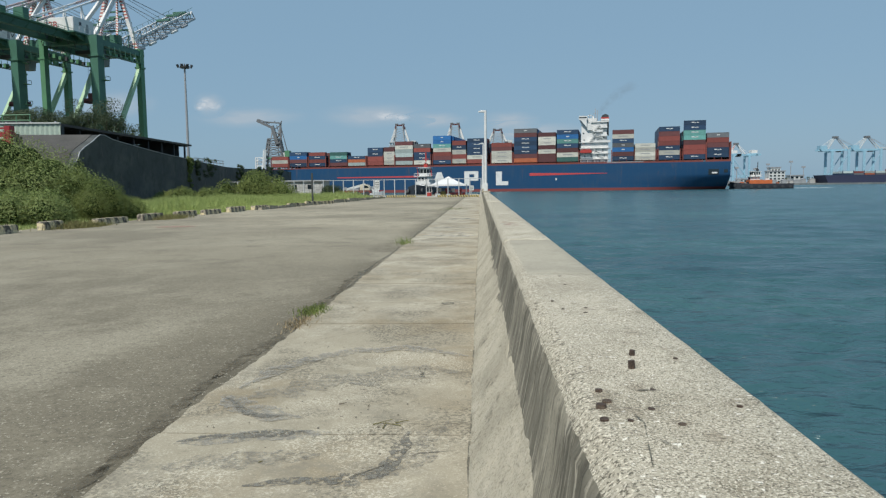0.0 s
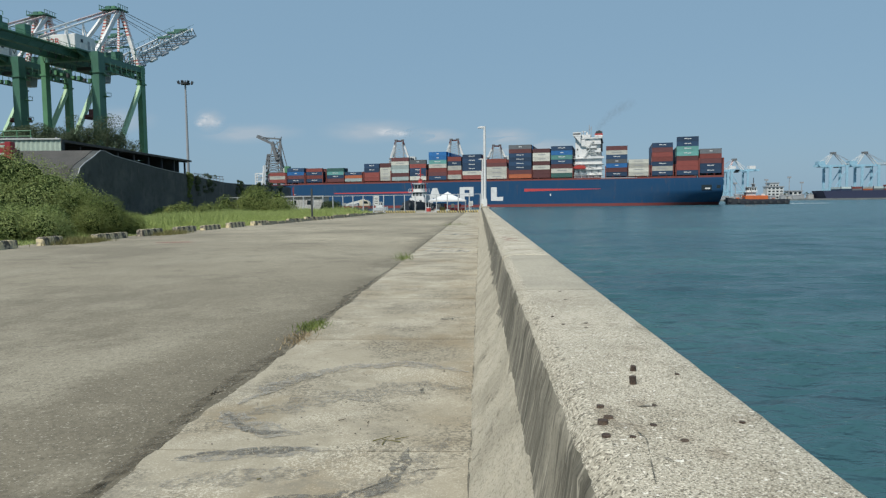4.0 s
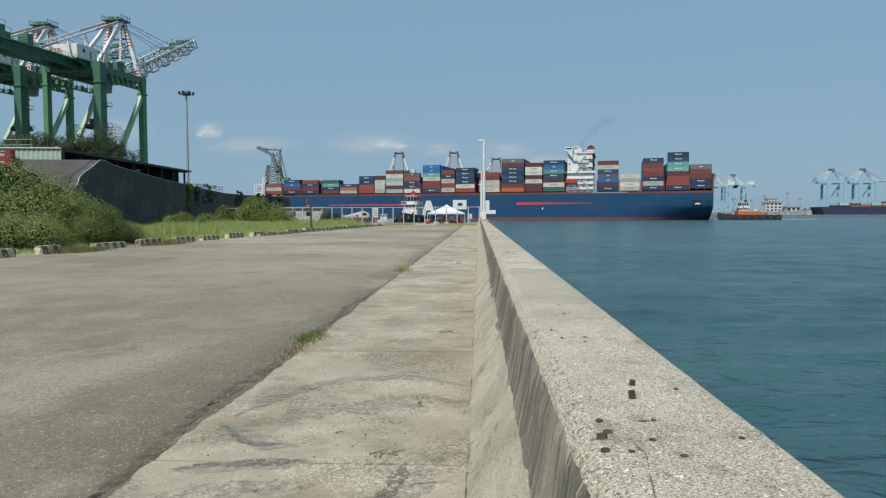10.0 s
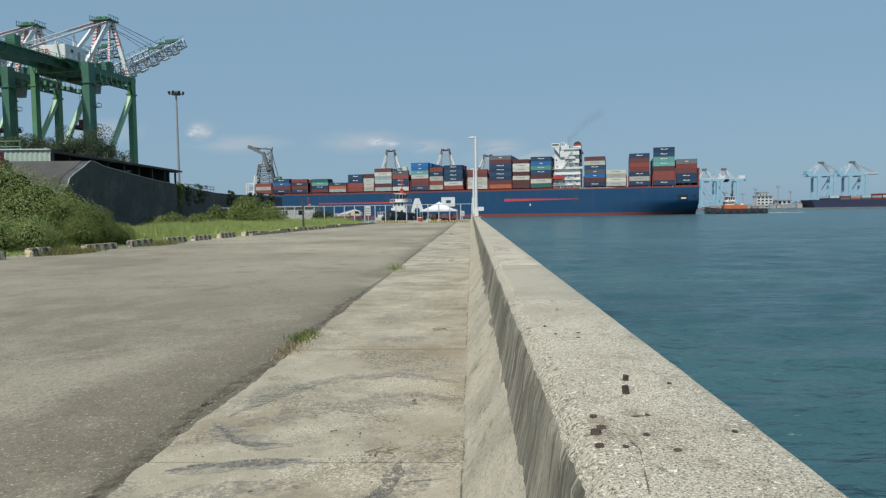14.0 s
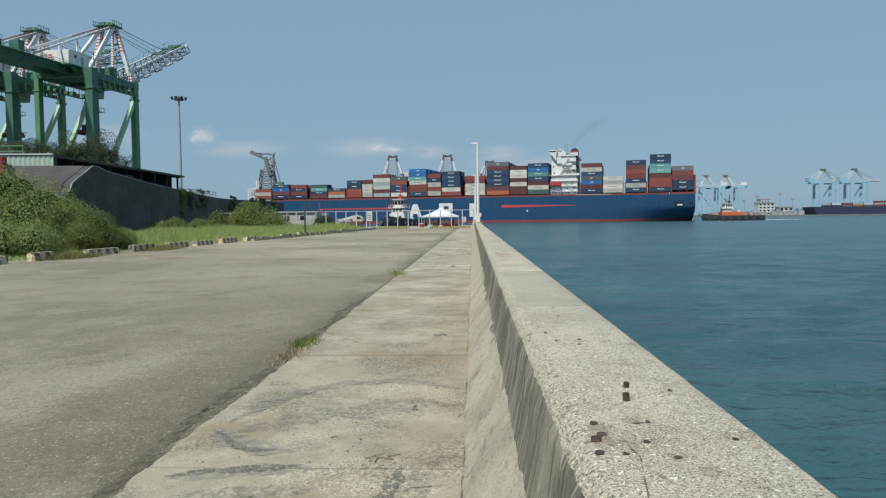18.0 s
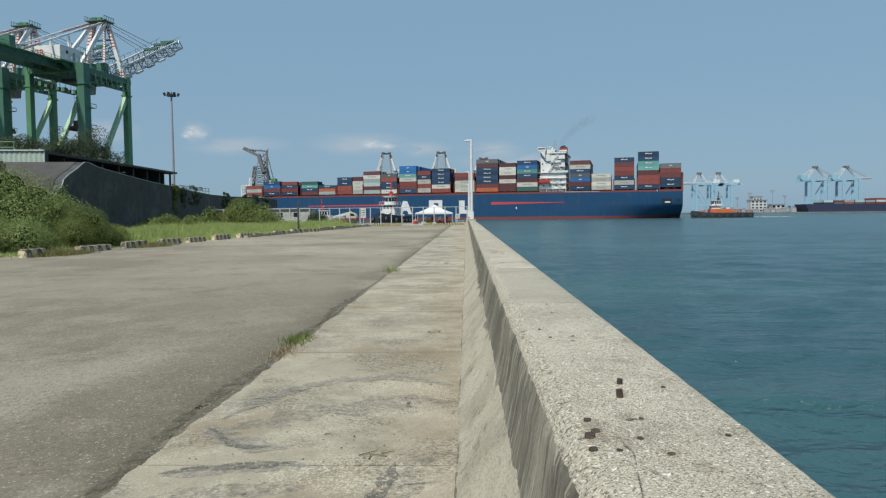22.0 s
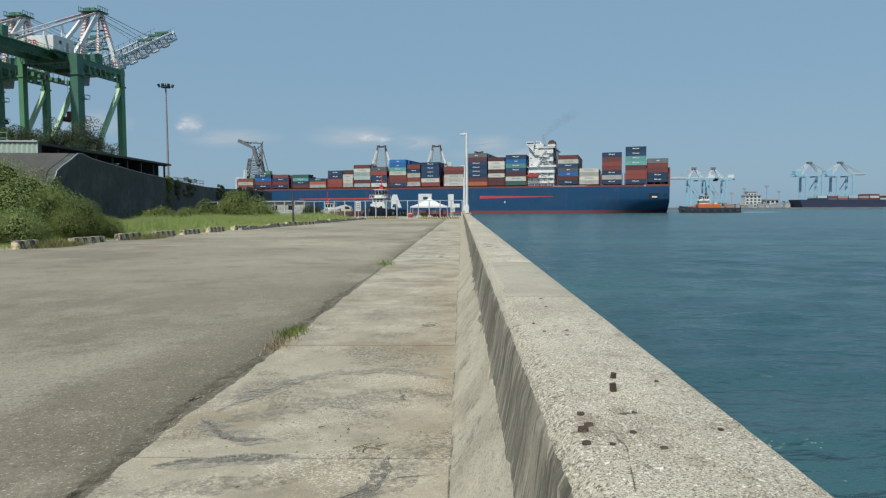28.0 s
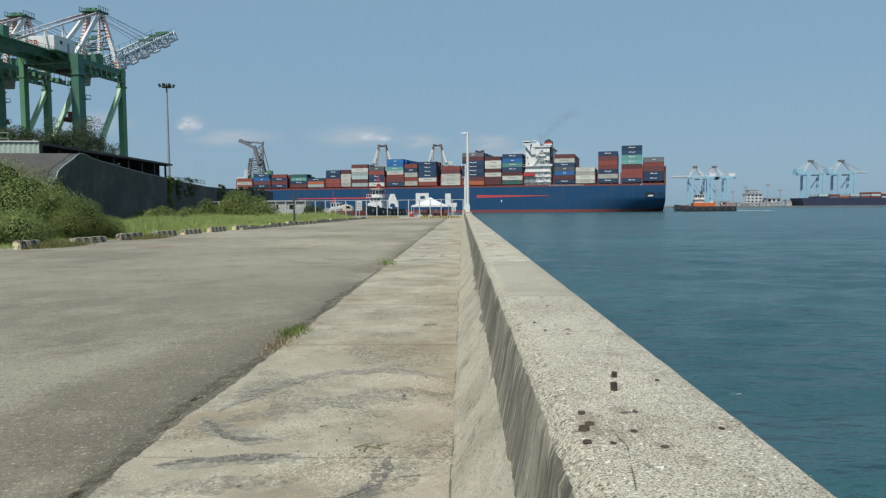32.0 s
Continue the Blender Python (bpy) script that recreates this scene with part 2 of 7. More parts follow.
WALLEDGE = mottled("worn_wall_edge", (0.47, 0.423, 0.328), [
    (1.6, 8, 0.7, 0.50, 0.64, (0.33, 0.295, 0.225), 0.7, ONE), (22, 6, 0.75, 0.55, 0.61, (0.13, 0.115, 0.085), 0.8, ONE), (80, 4, 0.7, 0.52, 0.57, (0.085, 0.075, 0.055), 0.85, ONE), (95, 3, 0.6, 0.55, 0.60, (0.80, 0.74, 0.60), 0.75, ONE)], bump=0.8, grit=70, depth=0.008)
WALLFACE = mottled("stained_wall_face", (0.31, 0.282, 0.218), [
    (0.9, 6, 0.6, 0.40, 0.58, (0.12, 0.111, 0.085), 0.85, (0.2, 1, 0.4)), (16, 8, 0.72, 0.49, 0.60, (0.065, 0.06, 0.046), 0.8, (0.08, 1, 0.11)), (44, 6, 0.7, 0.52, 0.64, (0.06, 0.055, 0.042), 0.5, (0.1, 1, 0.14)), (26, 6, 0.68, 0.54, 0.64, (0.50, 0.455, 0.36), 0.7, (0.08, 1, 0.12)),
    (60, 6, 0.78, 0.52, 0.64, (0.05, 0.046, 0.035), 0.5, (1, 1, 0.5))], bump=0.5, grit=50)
SKIRT = mottled("mortar_skirt", (0.48, 0.433, 0.333), [
    (1.3, 7, 0.62, 0.46, 0.62, (0.34, 0.307, 0.233), 0.75, ONE), (5, 9, 0.8, 0.56, 0.63, (0.14, 0.126, 0.094), 0.75, (1, 0.7, 0.9)), (22, 7, 0.75, 0.55, 0.66, (0.14, 0.126, 0.094), 0.4, (1, 0.7, 1)),
    (3.4, 8, 0.72, 0.53, 0.66, (0.55, 0.50, 0.395), 0.6, (1, 0.6, 1)), (70, 4, 0.7, 0.54, 0.6, (0.10, 0.09, 0.068), 0.5, ONE)], bump=0.9, grit=26, depth=0.016)
MORTAR = ragged("dark_mortar", (0.115, 0.109, 0.093), (0.26, 0.247, 0.208), rough=0.95, scale=18, fine=90, bump=0.9, cut=0.5, holes=30, soft=0.07, most=0.9)
DIRT = material("dirt", (0.10, 0.094, 0.078), (0.17, 0.158, 0.125), rough=1, scale=5, fine=60, bump=0.8)
MORTARTHIN = ragged("faint_mortar", (0.19, 0.178, 0.15), (0.32, 0.30, 0.25), rough=0.95, scale=14, fine=90, bump=0.6, cut=0.54, holes=22, soft=0.12, most=0.6)
MORTARPALE = ragged("pale_mortar", (0.26, 0.247, 0.213), (0.38, 0.36, 0.31), rough=0.95, scale=9, fine=80, bump=0.5, cut=0.5, holes=17, soft=0.12, most=0.7)
LIME = ragged("lime_bloom", (0.60, 0.57, 0.49), (0.50, 0.465, 0.385), rough=0.95, scale=3, fine=60, bump=0.2, cut=0.5, holes=3.5, soft=0.14, most=0.8)
SEAM = ragged("seam_dirt", (0.12, 0.11, 0.085), (0.19, 0.172, 0.13), rough=1, scale=5, fine=60, bump=0.8, cut=0.5, holes=9)
PEBBLE = material("grit", (0.34, 0.31, 0.25), (0.12, 0.108, 0.085), rough=0.95, scale=9, fine=60, bump=0)
STAIN = ragged("rust_stain", (0.20, 0.14, 0.09), (0.27, 0.21, 0.14), rough=0.95, scale=20, fine=90, bump=0.3, cut=0.5, holes=40, soft=0.15, most=0.35)
SOILSEAM = ragged("soil_in_joint", (0.10, 0.086, 0.06), (0.16, 0.138, 0.098), rough=1, scale=9, fine=60, bump=0.5, cut=0.5, holes=7, soft=0.1, most=0.8)
HAIRLINE = ragged("hairline_crack", (0.09, 0.083, 0.066), (0.13, 0.12, 0.095), rough=1, scale=5, fine=60, bump=0.5, cut=0.5, holes=7)
REDSPRAY = ragged("faded_red_spray", (0.50, 0.20, 0.16), (0.45, 0.28, 0.22), rough=0.95, scale=8, fine=60, bump=0.5, cut=0.5, holes=9, soft=0.12, most=0.7)
SOIL = material("soil", (0.13, 0.12, 0.07), (0.07, 0.085, 0.035), rough=1, scale=0.6, fine=20, bump=0.8, depth=0.05)
RUST = material("rust", (0.04, 0.03, 0.024), (0.085, 0.054, 0.038), rough=0.9, scale=40, fine=200, bump=0.5)
BLACKWALL = mottled("dark_mottled_concrete", (0.066, 0.072, 0.072), [
    (0.3, 7, 0.65, 0.48, 0.64, (0.115, 0.118, 0.11), 0.85, (0.6, 0.6, 1)), (0.9, 8, 0.75, 0.49, 0.64, (0.042, 0.046, 0.044), 0.75, (0.8, 0.8, 0.8)), (0.9, 8, 0.7, 0.58, 0.68, (0.14, 0.133, 0.12), 0.5, (1, 1, 0.6)), (7, 6, 0.75, 0.55, 0.7, (0.09, 0.088, 0.08), 0.4, ONE)], bump=0.4, grit=8, depth=0.03)
TARP = material("grey_sheet_roof", (0.085, 0.08, 0.072), (0.058, 0.055, 0.05), rough=0.95, scale=0.7, fine=12, bump=0.3)
LEAF = leafy("bush_leaves", (0.12, 0.178, 0.042), (0.28, 0.325, 0.108), rough=0.7, scale=0.9, fine=6, bump=0, spread=0.7)
LEAFOLIVE = leafy("feathery_leaves", (0.10, 0.145, 0.032), (0.21, 0.245, 0.066), rough=0.75, scale=0.8, fine=5, bump=0, spread=0.6)
# Near-black green: the shade between the leaves, put into the colour.
SHADECORE = material("shade_core", (0.03, 0.046, 0.016), (0.05, 0.072, 0.026), rough=1.0, spec=0.0, scale=3, fine=20, bump=0.6, depth=0.05)
PALEGREEN = material("pale_green_sheet", (0.40, 0.49, 0.41), (0.36, 0.44, 0.37), rough=0.6, scale=0.5, fine=6, bump=0.05, grain=0.1)
LEAFDARK = leafy("tree_leaves", (0.045, 0.072, 0.034), (0.085, 0.115, 0.055), rough=0.7, scale=0.6, fine=5, bump=0, spread=0.7)
GRASS = leafy("grass_blades", (0.26, 0.33, 0.08), (0.42, 0.48, 0.19), rough=0.8, scale=0.25, fine=3, bump=0, spread=0.9)
STRAW = leafy("bleached_straw", (0.42, 0.33, 0.20), (0.27, 0.21, 0.12), rough=0.9, scale=3, fine=20, bump=0)
DRYGRASS = leafy("dry_grass", (0.25, 0.21, 0.09), (0.14, 0.15, 0.05), rough=0.9, scale=3, fine=20, bump=0)
BARK = material("bark", (0.11, 0.085, 0.06), rough=0.95, scale=8, fine=40, bump=0.6)
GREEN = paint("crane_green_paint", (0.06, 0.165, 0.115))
BRACE = paint("pale_green_paint", (0.42, 0.62, 0.40))
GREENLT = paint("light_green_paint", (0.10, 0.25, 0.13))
WHITE = paint("white_paint", (0.75, 0.75, 0.73), rough=0.45)
OFFWHITE = paint("off_white_sheet", (0.60, 0.62, 0.60), rough=0.6)
GREYP = paint("grey_steel", (0.33, 0.34, 0.35), rough=0.5)
DARKSTEEL = paint("dark_steel", (0.05, 0.055, 0.06), rough=0.6)
REDP = paint("red_paint", (0.45, 0.05, 0.04))
SKYBLUE = paint("pale_blue_paint", (0.30, 0.52, 0.64))
# Distance haze is mixed into these muted shore colours.
FARGROUND = material("hazy_shore", (0.13, 0.155, 0.16), (0.2, 0.21, 0.2), rough=1, scale=0.05, fine=1, bump=0)
FARTINTS = [material("shore_tint", c, rough=0.9, scale=0.3, fine=3, bump=0) for c in ((0.36, 0.22, 0.19), (0.33, 0.35, 0.36), (0.45, 0.45, 0.43), (0.30, 0.25, 0.23))]
SPREADER = paint("dark_red_steel", (0.12, 0.03, 0.03))
GLASS = material("dark_window", (0.02, 0.03, 0.035), rough=0.1, scale=1, bump=0)
FENCE = paint("galvanised_steel", (0.50, 0.52, 0.53), rough=0.45)


def striped(name, a, b, size, turn=(0, 0, 0), rough=0.8, worn=(0.3, 0.28, 0.24), wear=0.45, share=0.5):
    """Painted bands of two colours along the object's x, worn off in patches."""
    m = material(name, worn, tuple(c * 0.7 for c in worn), rough=rough, scale=9, fine=60, bump=0.4)
    n, l = m.node_tree.nodes, m.node_tree.links
    p = n["Principled BSDF"]
    under = p.inputs["Base Color"].links[0].from_socket
    tc, mp, w = n.new("ShaderNodeTexCoord"), n.new("ShaderNodeMapping"), n.new("ShaderNodeTexWave")
    mp.inputs["Rotation"].default_value = [radians(v) for v in turn]
    l.new(tc.outputs["Object"], mp.inputs["Vector"])
    l.new(mp.outputs[0], w.inputs["Vector"])
    w.inputs["Scale"].default_value, w.inputs["Distortion"].default_value = math.pi / 10 / size, 0.6
    ramp = n.new("ShaderNodeValToRGB")
    ramp.color_ramp.interpolation = "CONSTANT"
    ramp.color_ramp.elements[0].color, ramp.color_ramp.elements[1].color = (*a, 1), (*b, 1)
    ramp.color_ramp.elements[1].position = share
    l.new(w.outputs["Fac"], ramp.inputs[0])
    t, r = n.new("ShaderNodeTexNoise"), n.new("ShaderNodeMapRange")
    t.inputs["Scale"].default_value, t.inputs["Detail"].default_value = 7, 8
    l.new(tc.outputs["Object"], t.inputs["Vector"])
    r.inputs["From Min"].default_value, r.inputs["From Max"].default_value = wear, wear + 0.1
    l.new(t.outputs["Fac"], r.inputs["Value"])
    k = n.new("ShaderNodeMix")
    k.data_type = "RGBA"
    l.new(r.outputs[0], k.inputs["Factor"])
    l.new(ramp.outputs[0], k.inputs["A"])
    l.new(under, k.inputs["B"])
    l.new(k.outputs["Result"], p.inputs["Base Color"])
    return m


KERB = striped("kerb_stripes", (0.66, 0.56, 0.35), (0.085, 0.077, 0.066), 0.55, turn=(0, 28, 0), worn=(0.42, 0.37, 0.28), wear=0.47)
BARRIER = striped("barrier_stripes", (0.55, 0.45, 0.18), (0.05, 0.05, 0.05), 0.3, turn=(0, 30, 0), wear=0.6)
CANDY = striped("red_white_bands", (0.42, 0.10, 0.08), (0.74, 0.73, 0.71), 0.62, turn=(0, 45, 0), rough=0.5, worn=(0.6, 0.58, 0.55), wear=0.72, share=0.42)
CRANEGREY = paint("dull_crane_grey", (0.17, 0.175, 0.18))


def water_material():
    m = bpy.data.materials.new("sea_water")
    m.use_nodes = True
    n, l = m.node_tree.nodes, m.node_tree.links
    p = n["Principled BSDF"]
    p.inputs["Roughness"].default_value, p.inputs["IOR"].default_value = 0.24, 1.29
    tc = n.new("ShaderNodeTexCoord")
    heights = None
    for scale, dist, stretch in ((0.07, 0.40, (0.4, 1, 1)), (0.22, 0.32, (0.45, 1, 1)), (0.6, 0.20, (0.5, 1, 1)), (1.5, 0.13, (0.5, 1, 1)), (3.8, 0.035, (0.5, 1, 1))):
        mp, t = n.new("ShaderNodeMapping"), n.new("ShaderNodeTexNoise")
        mp.inputs["Scale"].default_value = stretch
        mp.inputs["Rotation"].default_value = (0, 0, radians(12))
        l.new(tc.outputs["Object"], mp.inputs["Vector"])
        l.new(mp.outputs[0], t.inputs["Vector"])
        t.inputs["Scale"].default_value, t.inputs["Detail"].default_value = scale, 4
        b = n.new("ShaderNodeBump")
        b.inputs["Distance"].default_value = dist * 4
        b.inputs["Strength"].default_value = 0.8
        l.new(t.outputs["Fac"], b.inputs["Height"])
        if heights:
            l.new(heights.outputs[0], b.inputs["Normal"])
        heights = b
    l.new(heights.outputs[0], p.inputs["Normal"])
    t, mix = n.new("ShaderNodeTexNoise"), n.new("ShaderNodeMix")
    t.inputs["Scale"].default_value, t.inputs["Detail"].default_value = 0.07, 8
    patch, spread = n.new("ShaderNodeMapping"), n.new("ShaderNodeMapRange")
    patch.inputs["Scale"].default_value = (0.35, 1, 1)
    spread.inputs["From Min"].default_value, spread.inputs["From Max"].default_value = 0.4, 0.62
    l.new(tc.outputs["Object"], patch.inputs["Vector"])
    l.new(patch.outputs[0], t.inputs["Vector"])
    l.new(t.outputs["Fac"], spread.inputs["Value"])
    mix.data_type = "RGBA"
    mix.inputs["A"].default_value, mix.inputs["B"].default_value = (0.027, 0.078, 0.096, 1), (0.042, 0.107, 0.118, 1)
    l.new(spread.outputs[0], mix.inputs["Factor"])
    l.new(mix.outputs["Result"], p.inputs["Base Color"])
    return m


WATER = water_material()


# ---- mesh helpers ----
class Shape:
    """Vertices and faces that become one mesh."""

    def __init__(self):
        self.v, self.f = [], []

    def add(self, verts, faces):
        k = len(self.v)
        self.v += [tuple(v) for v in verts]
        self.f += [tuple(i + k for i in f) for f in faces]
        return self

    def box(self, x0, x1, y0, y1, z0, z1):
        return self.add([(x, y, z) for z in (z0, z1) for x, y in ((x0, y0), (x1, y0), (x1, y1), (x0, y1))],
                        [(3, 2, 1, 0), (4, 5, 6, 7), (0, 1, 5, 4), (1, 2, 6, 5), (2, 3, 7, 6), (3, 0, 4, 7)])

    def tube(self, a, b, r, r2=None, n=6):
        a, b = Vector(a), Vector(b)
        r2 = r if r2 is None else r2
        q = (b - a).to_track_quat("Z", "Y")
        ring = [Vector((math.cos(math.tau * i / n), math.sin(math.tau * i / n), 0)) for i in range(n)]
        vs = [a + q @ (c * r) for c in ring] + [b + q @ (c * r2) for c in ring]
        fs = [(i, (i + 1) % n, n + (i + 1) % n, n + i) for i in range(n)] + [tuple(range(n))[::-1], tuple(range(n, 2 * n))]
        return self.add(vs, fs)

    def beam(self, a, b, w, h=None):
        """A box-section beam from a to b, w wide and h high."""
        a, b = Vector(a), Vector(b)
        h = h or w
        d = (b - a).normalized()
        side = d.cross(Vector((0, 0, 1)))
        side = (side if side.length > 1e-3 else Vector((1, 0, 0))).normalized()
        top = side.cross(d).normalized()
        c = [side * (sx * w / 2) + top * (sz * h / 2) for sx, sz in ((-1, -1), (1, -1), (1, 1), (-1, 1))]
        return self.add([a + k for k in c] + [b + k for k in c], [(3, 2, 1, 0), (4, 5, 6, 7), (0, 1, 5, 4), (1, 2, 6, 5), (2, 3, 7, 6), (3, 0, 4, 7)])

    def prism(self, outline, y0, y1):
        """An outline in x and z, drawn out along y."""
        n = len(outline)
        vs = [(x, y0, z) for x, z in outline] + [(x, y1, z) for x, z in outline]
        return self.add(vs, [(i, (i + 1) % n, n + (i + 1) % n, n + i) for i in range(n)] + [tuple(range(n))[::-1], tuple(range(n, 2 * n))])

    def slab(self, outline, z0, z1):
        """An outline in x and y, drawn up from z0 to z1."""
        n = len(outline)
        vs = [(x, y, z0) for x, y in outline] + [(x, y, z1) for x, y in outline]
        return self.add(vs, [(i, (i + 1) % n, n + (i + 1) % n, n + i) for i in range(n)] + [tuple(range(n))[::-1], tuple(range(n, 2 * n))])

    def mesh(self, name, mat, bevel=0.0, smooth=False):
        me = bpy.data.meshes.new(name)
        me.from_pydata(self.v, [], self.f)
        bm = bmesh.new()
        bm.from_mesh(me)
        bmesh.ops.recalc_face_normals(bm, faces=bm.faces)
        if bevel:
            bmesh.ops.bevel(bm, geom=list(bm.edges), offset=bevel, segments=2, affect="EDGES", clamp_overlap=True)
        bm.to_mesh(me)
        bm.free()
        me.materials.append(mat)
        if smooth:
            me.polygons.foreach_set("use_smooth", [True] * len(me.polygons))
        return me


def part(name, shape, mat, parent=None, label="", bevel=0.0, at=None, smooth=False):
    me = shape if isinstance(shape, bpy.types.Mesh) else shape.mesh(name, mat, bevel, smooth)
    ob = new(name, me)
    if parent:
        ob.parent = parent
    if at is not None:
        ob.matrix_basis = at
    return tagged(ob, label)


def thing(name, m, label, category, group=""):
    ob = new(name)
    ob.empty_display_size = 0.2
    ob.matrix_basis = m
    return tagged(ob, label, category, group)


def setting(name, shape, mat, label="", at=None):
    ob = part(name, shape, mat, None, label, at=at)
    return tagged(ob, kind="structure")


# ---- large structure ----
WATER_Z = -2.0


def wave_sheet():
    """The sea: short crested ripples, fine cells beside the wall and ever coarser ones out to the horizon."""
    def spaced(start, stop, first, growth, least):
        out, step = [start], first
        while out[-1] < stop:
            out.append(out[-1] + step)
            step = max(least, out[-1] * growth)
        return out

    xs = np.array([-6000, -2500, -900, -300, -100, -30, -8, -2, 0] + spaced(0.6, 260, 0.2, 0.018, 0.2) + [320, 420, 600, 1200, 2600, 6000])
    ys = np.array([-3000, -800, -200, -60, -20, -4] + spaced(0.0, 420, 0.13, 0.0105, 0.13) + [460, 520, 700, 1000, 1800, 3200, 6000])
    X, Y = np.meshgrid(xs, ys, indexing="ij")
    cell = np.maximum(np.gradient(xs)[:, None] * 0.6, np.gradient(ys)[None, :])
    rng = np.random.default_rng(3)
    Z = np.zeros_like(X)
    for k in range(64):
        wl_ = 0.55 * 12.0 ** (k / 63)
        a = rng.normal(1.68, 0.58)
        kx, ky = 2 * np.pi / wl_ * np.cos(a), 2 * np.pi / wl_ * np.sin(a)
        gust = 0.65 + 0.5 * np.sin(X * rng.uniform(0.03, 0.16) + Y * rng.uniform(0.03, 0.12) + rng.uniform(0, 6.28))
        Z += 0.0096 * wl_ ** 0.32 * gust * np.sin(kx * X + ky * Y + rng.uniform(0, 6.28)) * np.clip(wl_ / cell / 3.0 - 0.6, 0, 1)
    Z *= np.clip((420 - Y) / 200, 0, 1) * np.clip((Y + 4) / 4, 0, 1) * (X > -1)
    ny = len(ys)
    s = Shape()
    s.v = [tuple(p) for p in np.stack([X, Y, Z], -1).reshape(-1, 3)]
    s.f = [(i * ny + j, (i + 1) * ny + j, (i + 1) * ny + j + 1, i * ny + j + 1) for i in range(len(xs) - 1) for j in range(ny - 1)]
    return s


water = new("water", wave_sheet().mesh("water", WATER, smooth=True))
water.matrix_basis = pose(0, 0, WATER_Z)
tagged(water, "green-blue rippled harbour water beside the quay", "water", kind="structure")

# Land behind the sea wall: the quay apron, the yard and the crane quay beyond it.
setting("ground", Shape().slab([(0.5, -80), (0.5, 128), (-72, 150), (-86, 320), (-4000, 420), (-4000, -3000), (-30, -3000), (-30, -80)], -5, -0.04), SOIL, "bare soil ground of the port yard")


def rough_sheet(x0, x1, y0, y1, step, amp, scale):
    xs, ys = np.arange(x0, x1 + step / 2, step), np.arange(y0, y1 + step / 2, step)
    s = Shape()
    s.v = [(x, y, amp * noise.noise((x * scale, y * scale, 0))) for x in xs for y in ys]
    n = len(ys)
    s.f = [(i * n + j, (i + 1) * n + j, (i + 1) * n + j + 1, i * n + j + 1) for i in range(len(xs) - 1) for j in range(n - 1)]
    return s


road_shape = rough_sheet(-18.5, -1.7, -20, 127, 0.7, 0.004, 0.5)
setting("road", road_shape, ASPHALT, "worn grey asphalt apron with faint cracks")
setting("verge", rough_sheet(-60, -15.0, -20, 127, 1.2, 0.06, 0.25), SOIL, "overgrown soil verge behind the kerb blocks", at=pose(0, 0, -0.035))

# Concrete strip along the wall: slabs with recessed joints.
pavement = setting("pavement", Shape().box(-2.0, -0.02, -8, 127, -0.3, -0.02), DIRT, "concrete strip of cast slabs along the sea wall")


def slab_piece(y0, y1, seed):
    rnd = random.Random(seed)
    n = max(6, int((y1 - y0) / 0.05)) if y0 < 14 else 24
    ys = [y0 + 0.012 + (y1 - y0 - 0.024) * i / n for i in range(n + 1)]
    left = [(-1.955 - 0.03 * math.exp(-((y - 4.7) / 0.6) ** 2) + 0.05 * noise.noise((0, y * 1.1, 2)) + 0.03 * noise.noise((0, y * 5, 5)) + 0.015 * noise.noise((0, y * 17, 9)), y) for y in ys]
    s = Shape()
    z = 0.013 + rnd.uniform(-0.003, 0.003)
    s.slab([(-0.06, ys[0]), (-0.06, ys[-1])] + left[::-1], -0.05, z)
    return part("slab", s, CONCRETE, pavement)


joints = [-8, -3.5, 0.6, 4.05, 7.46, 10.6, 13.96, 15.8, 19.9, 23.1, 26.5, 30.1, 33.7, 37.5, 41.3, 46, 51, 56, 61, 67, 73, 79, 85, 91, 98, 106, 115, 126]
for i, (a, b) in enumerate(zip(joints, joints[1:])):
    slab_piece(a, b, i)


def ribbon(points, width, mat, name, z, seed, label="", parent=None):
    """A thin irregular smear along a line on the ground."""
    rnd = random.Random(seed)
    dense = []
    for (x0, y0), (x1, y1) in zip(points, points[1:]):
        k = max(2, int(math.hypot(x1 - x0, y1 - y0) / 0.03))
        dense += [(x0 + (x1 - x0) * i / k, y0 + (y1 - y0) * i / k) for i in range(k)]
    dense.append(points[-1])
    a, b = [], []
    for i, (x, y) in enumerate(dense):
        x1, y1 = dense[min(i + 1, len(dense) - 1)]
        x0, y0 = dense[max(i - 1, 0)]
        d = Vector((x1 - x0, y1 - y0)).normalized()
        w = width * (0.55 + 0.5 * noise.noise((x * 5, y * 5, seed)) + 0.25 * noise.noise((x * 23, y * 23, seed))) * min(1, 0.15 + 4 * min(i, len(dense) - 1 - i) / len(dense))
        w2 = width * (0.55 + 0.5 * noise.noise((x * 5, y * 5, seed + 9)) + 0.25 * noise.noise((x * 23, y * 23, seed + 9))) * min(1, 0.15 + 4 * min(i, len(dense) - 1 - i) / len(dense))
        a.append((x - d.y * max(w, 0.0015), y + d.x * max(w, 0.0015)))
        b.append((x + d.y * max(w2, 0.0015), y - d.x * max(w2, 0.0015)))
    s = Shape()
    n = len(a)
    s.v = [(x, y, z) for x, y in a] + [(x, y, z) for x, y in b]
    s.f = [(i, i + 1, n + i + 1, n + i) for i in range(n - 1)]
    return part(name, s, mat, parent or pavement, label)


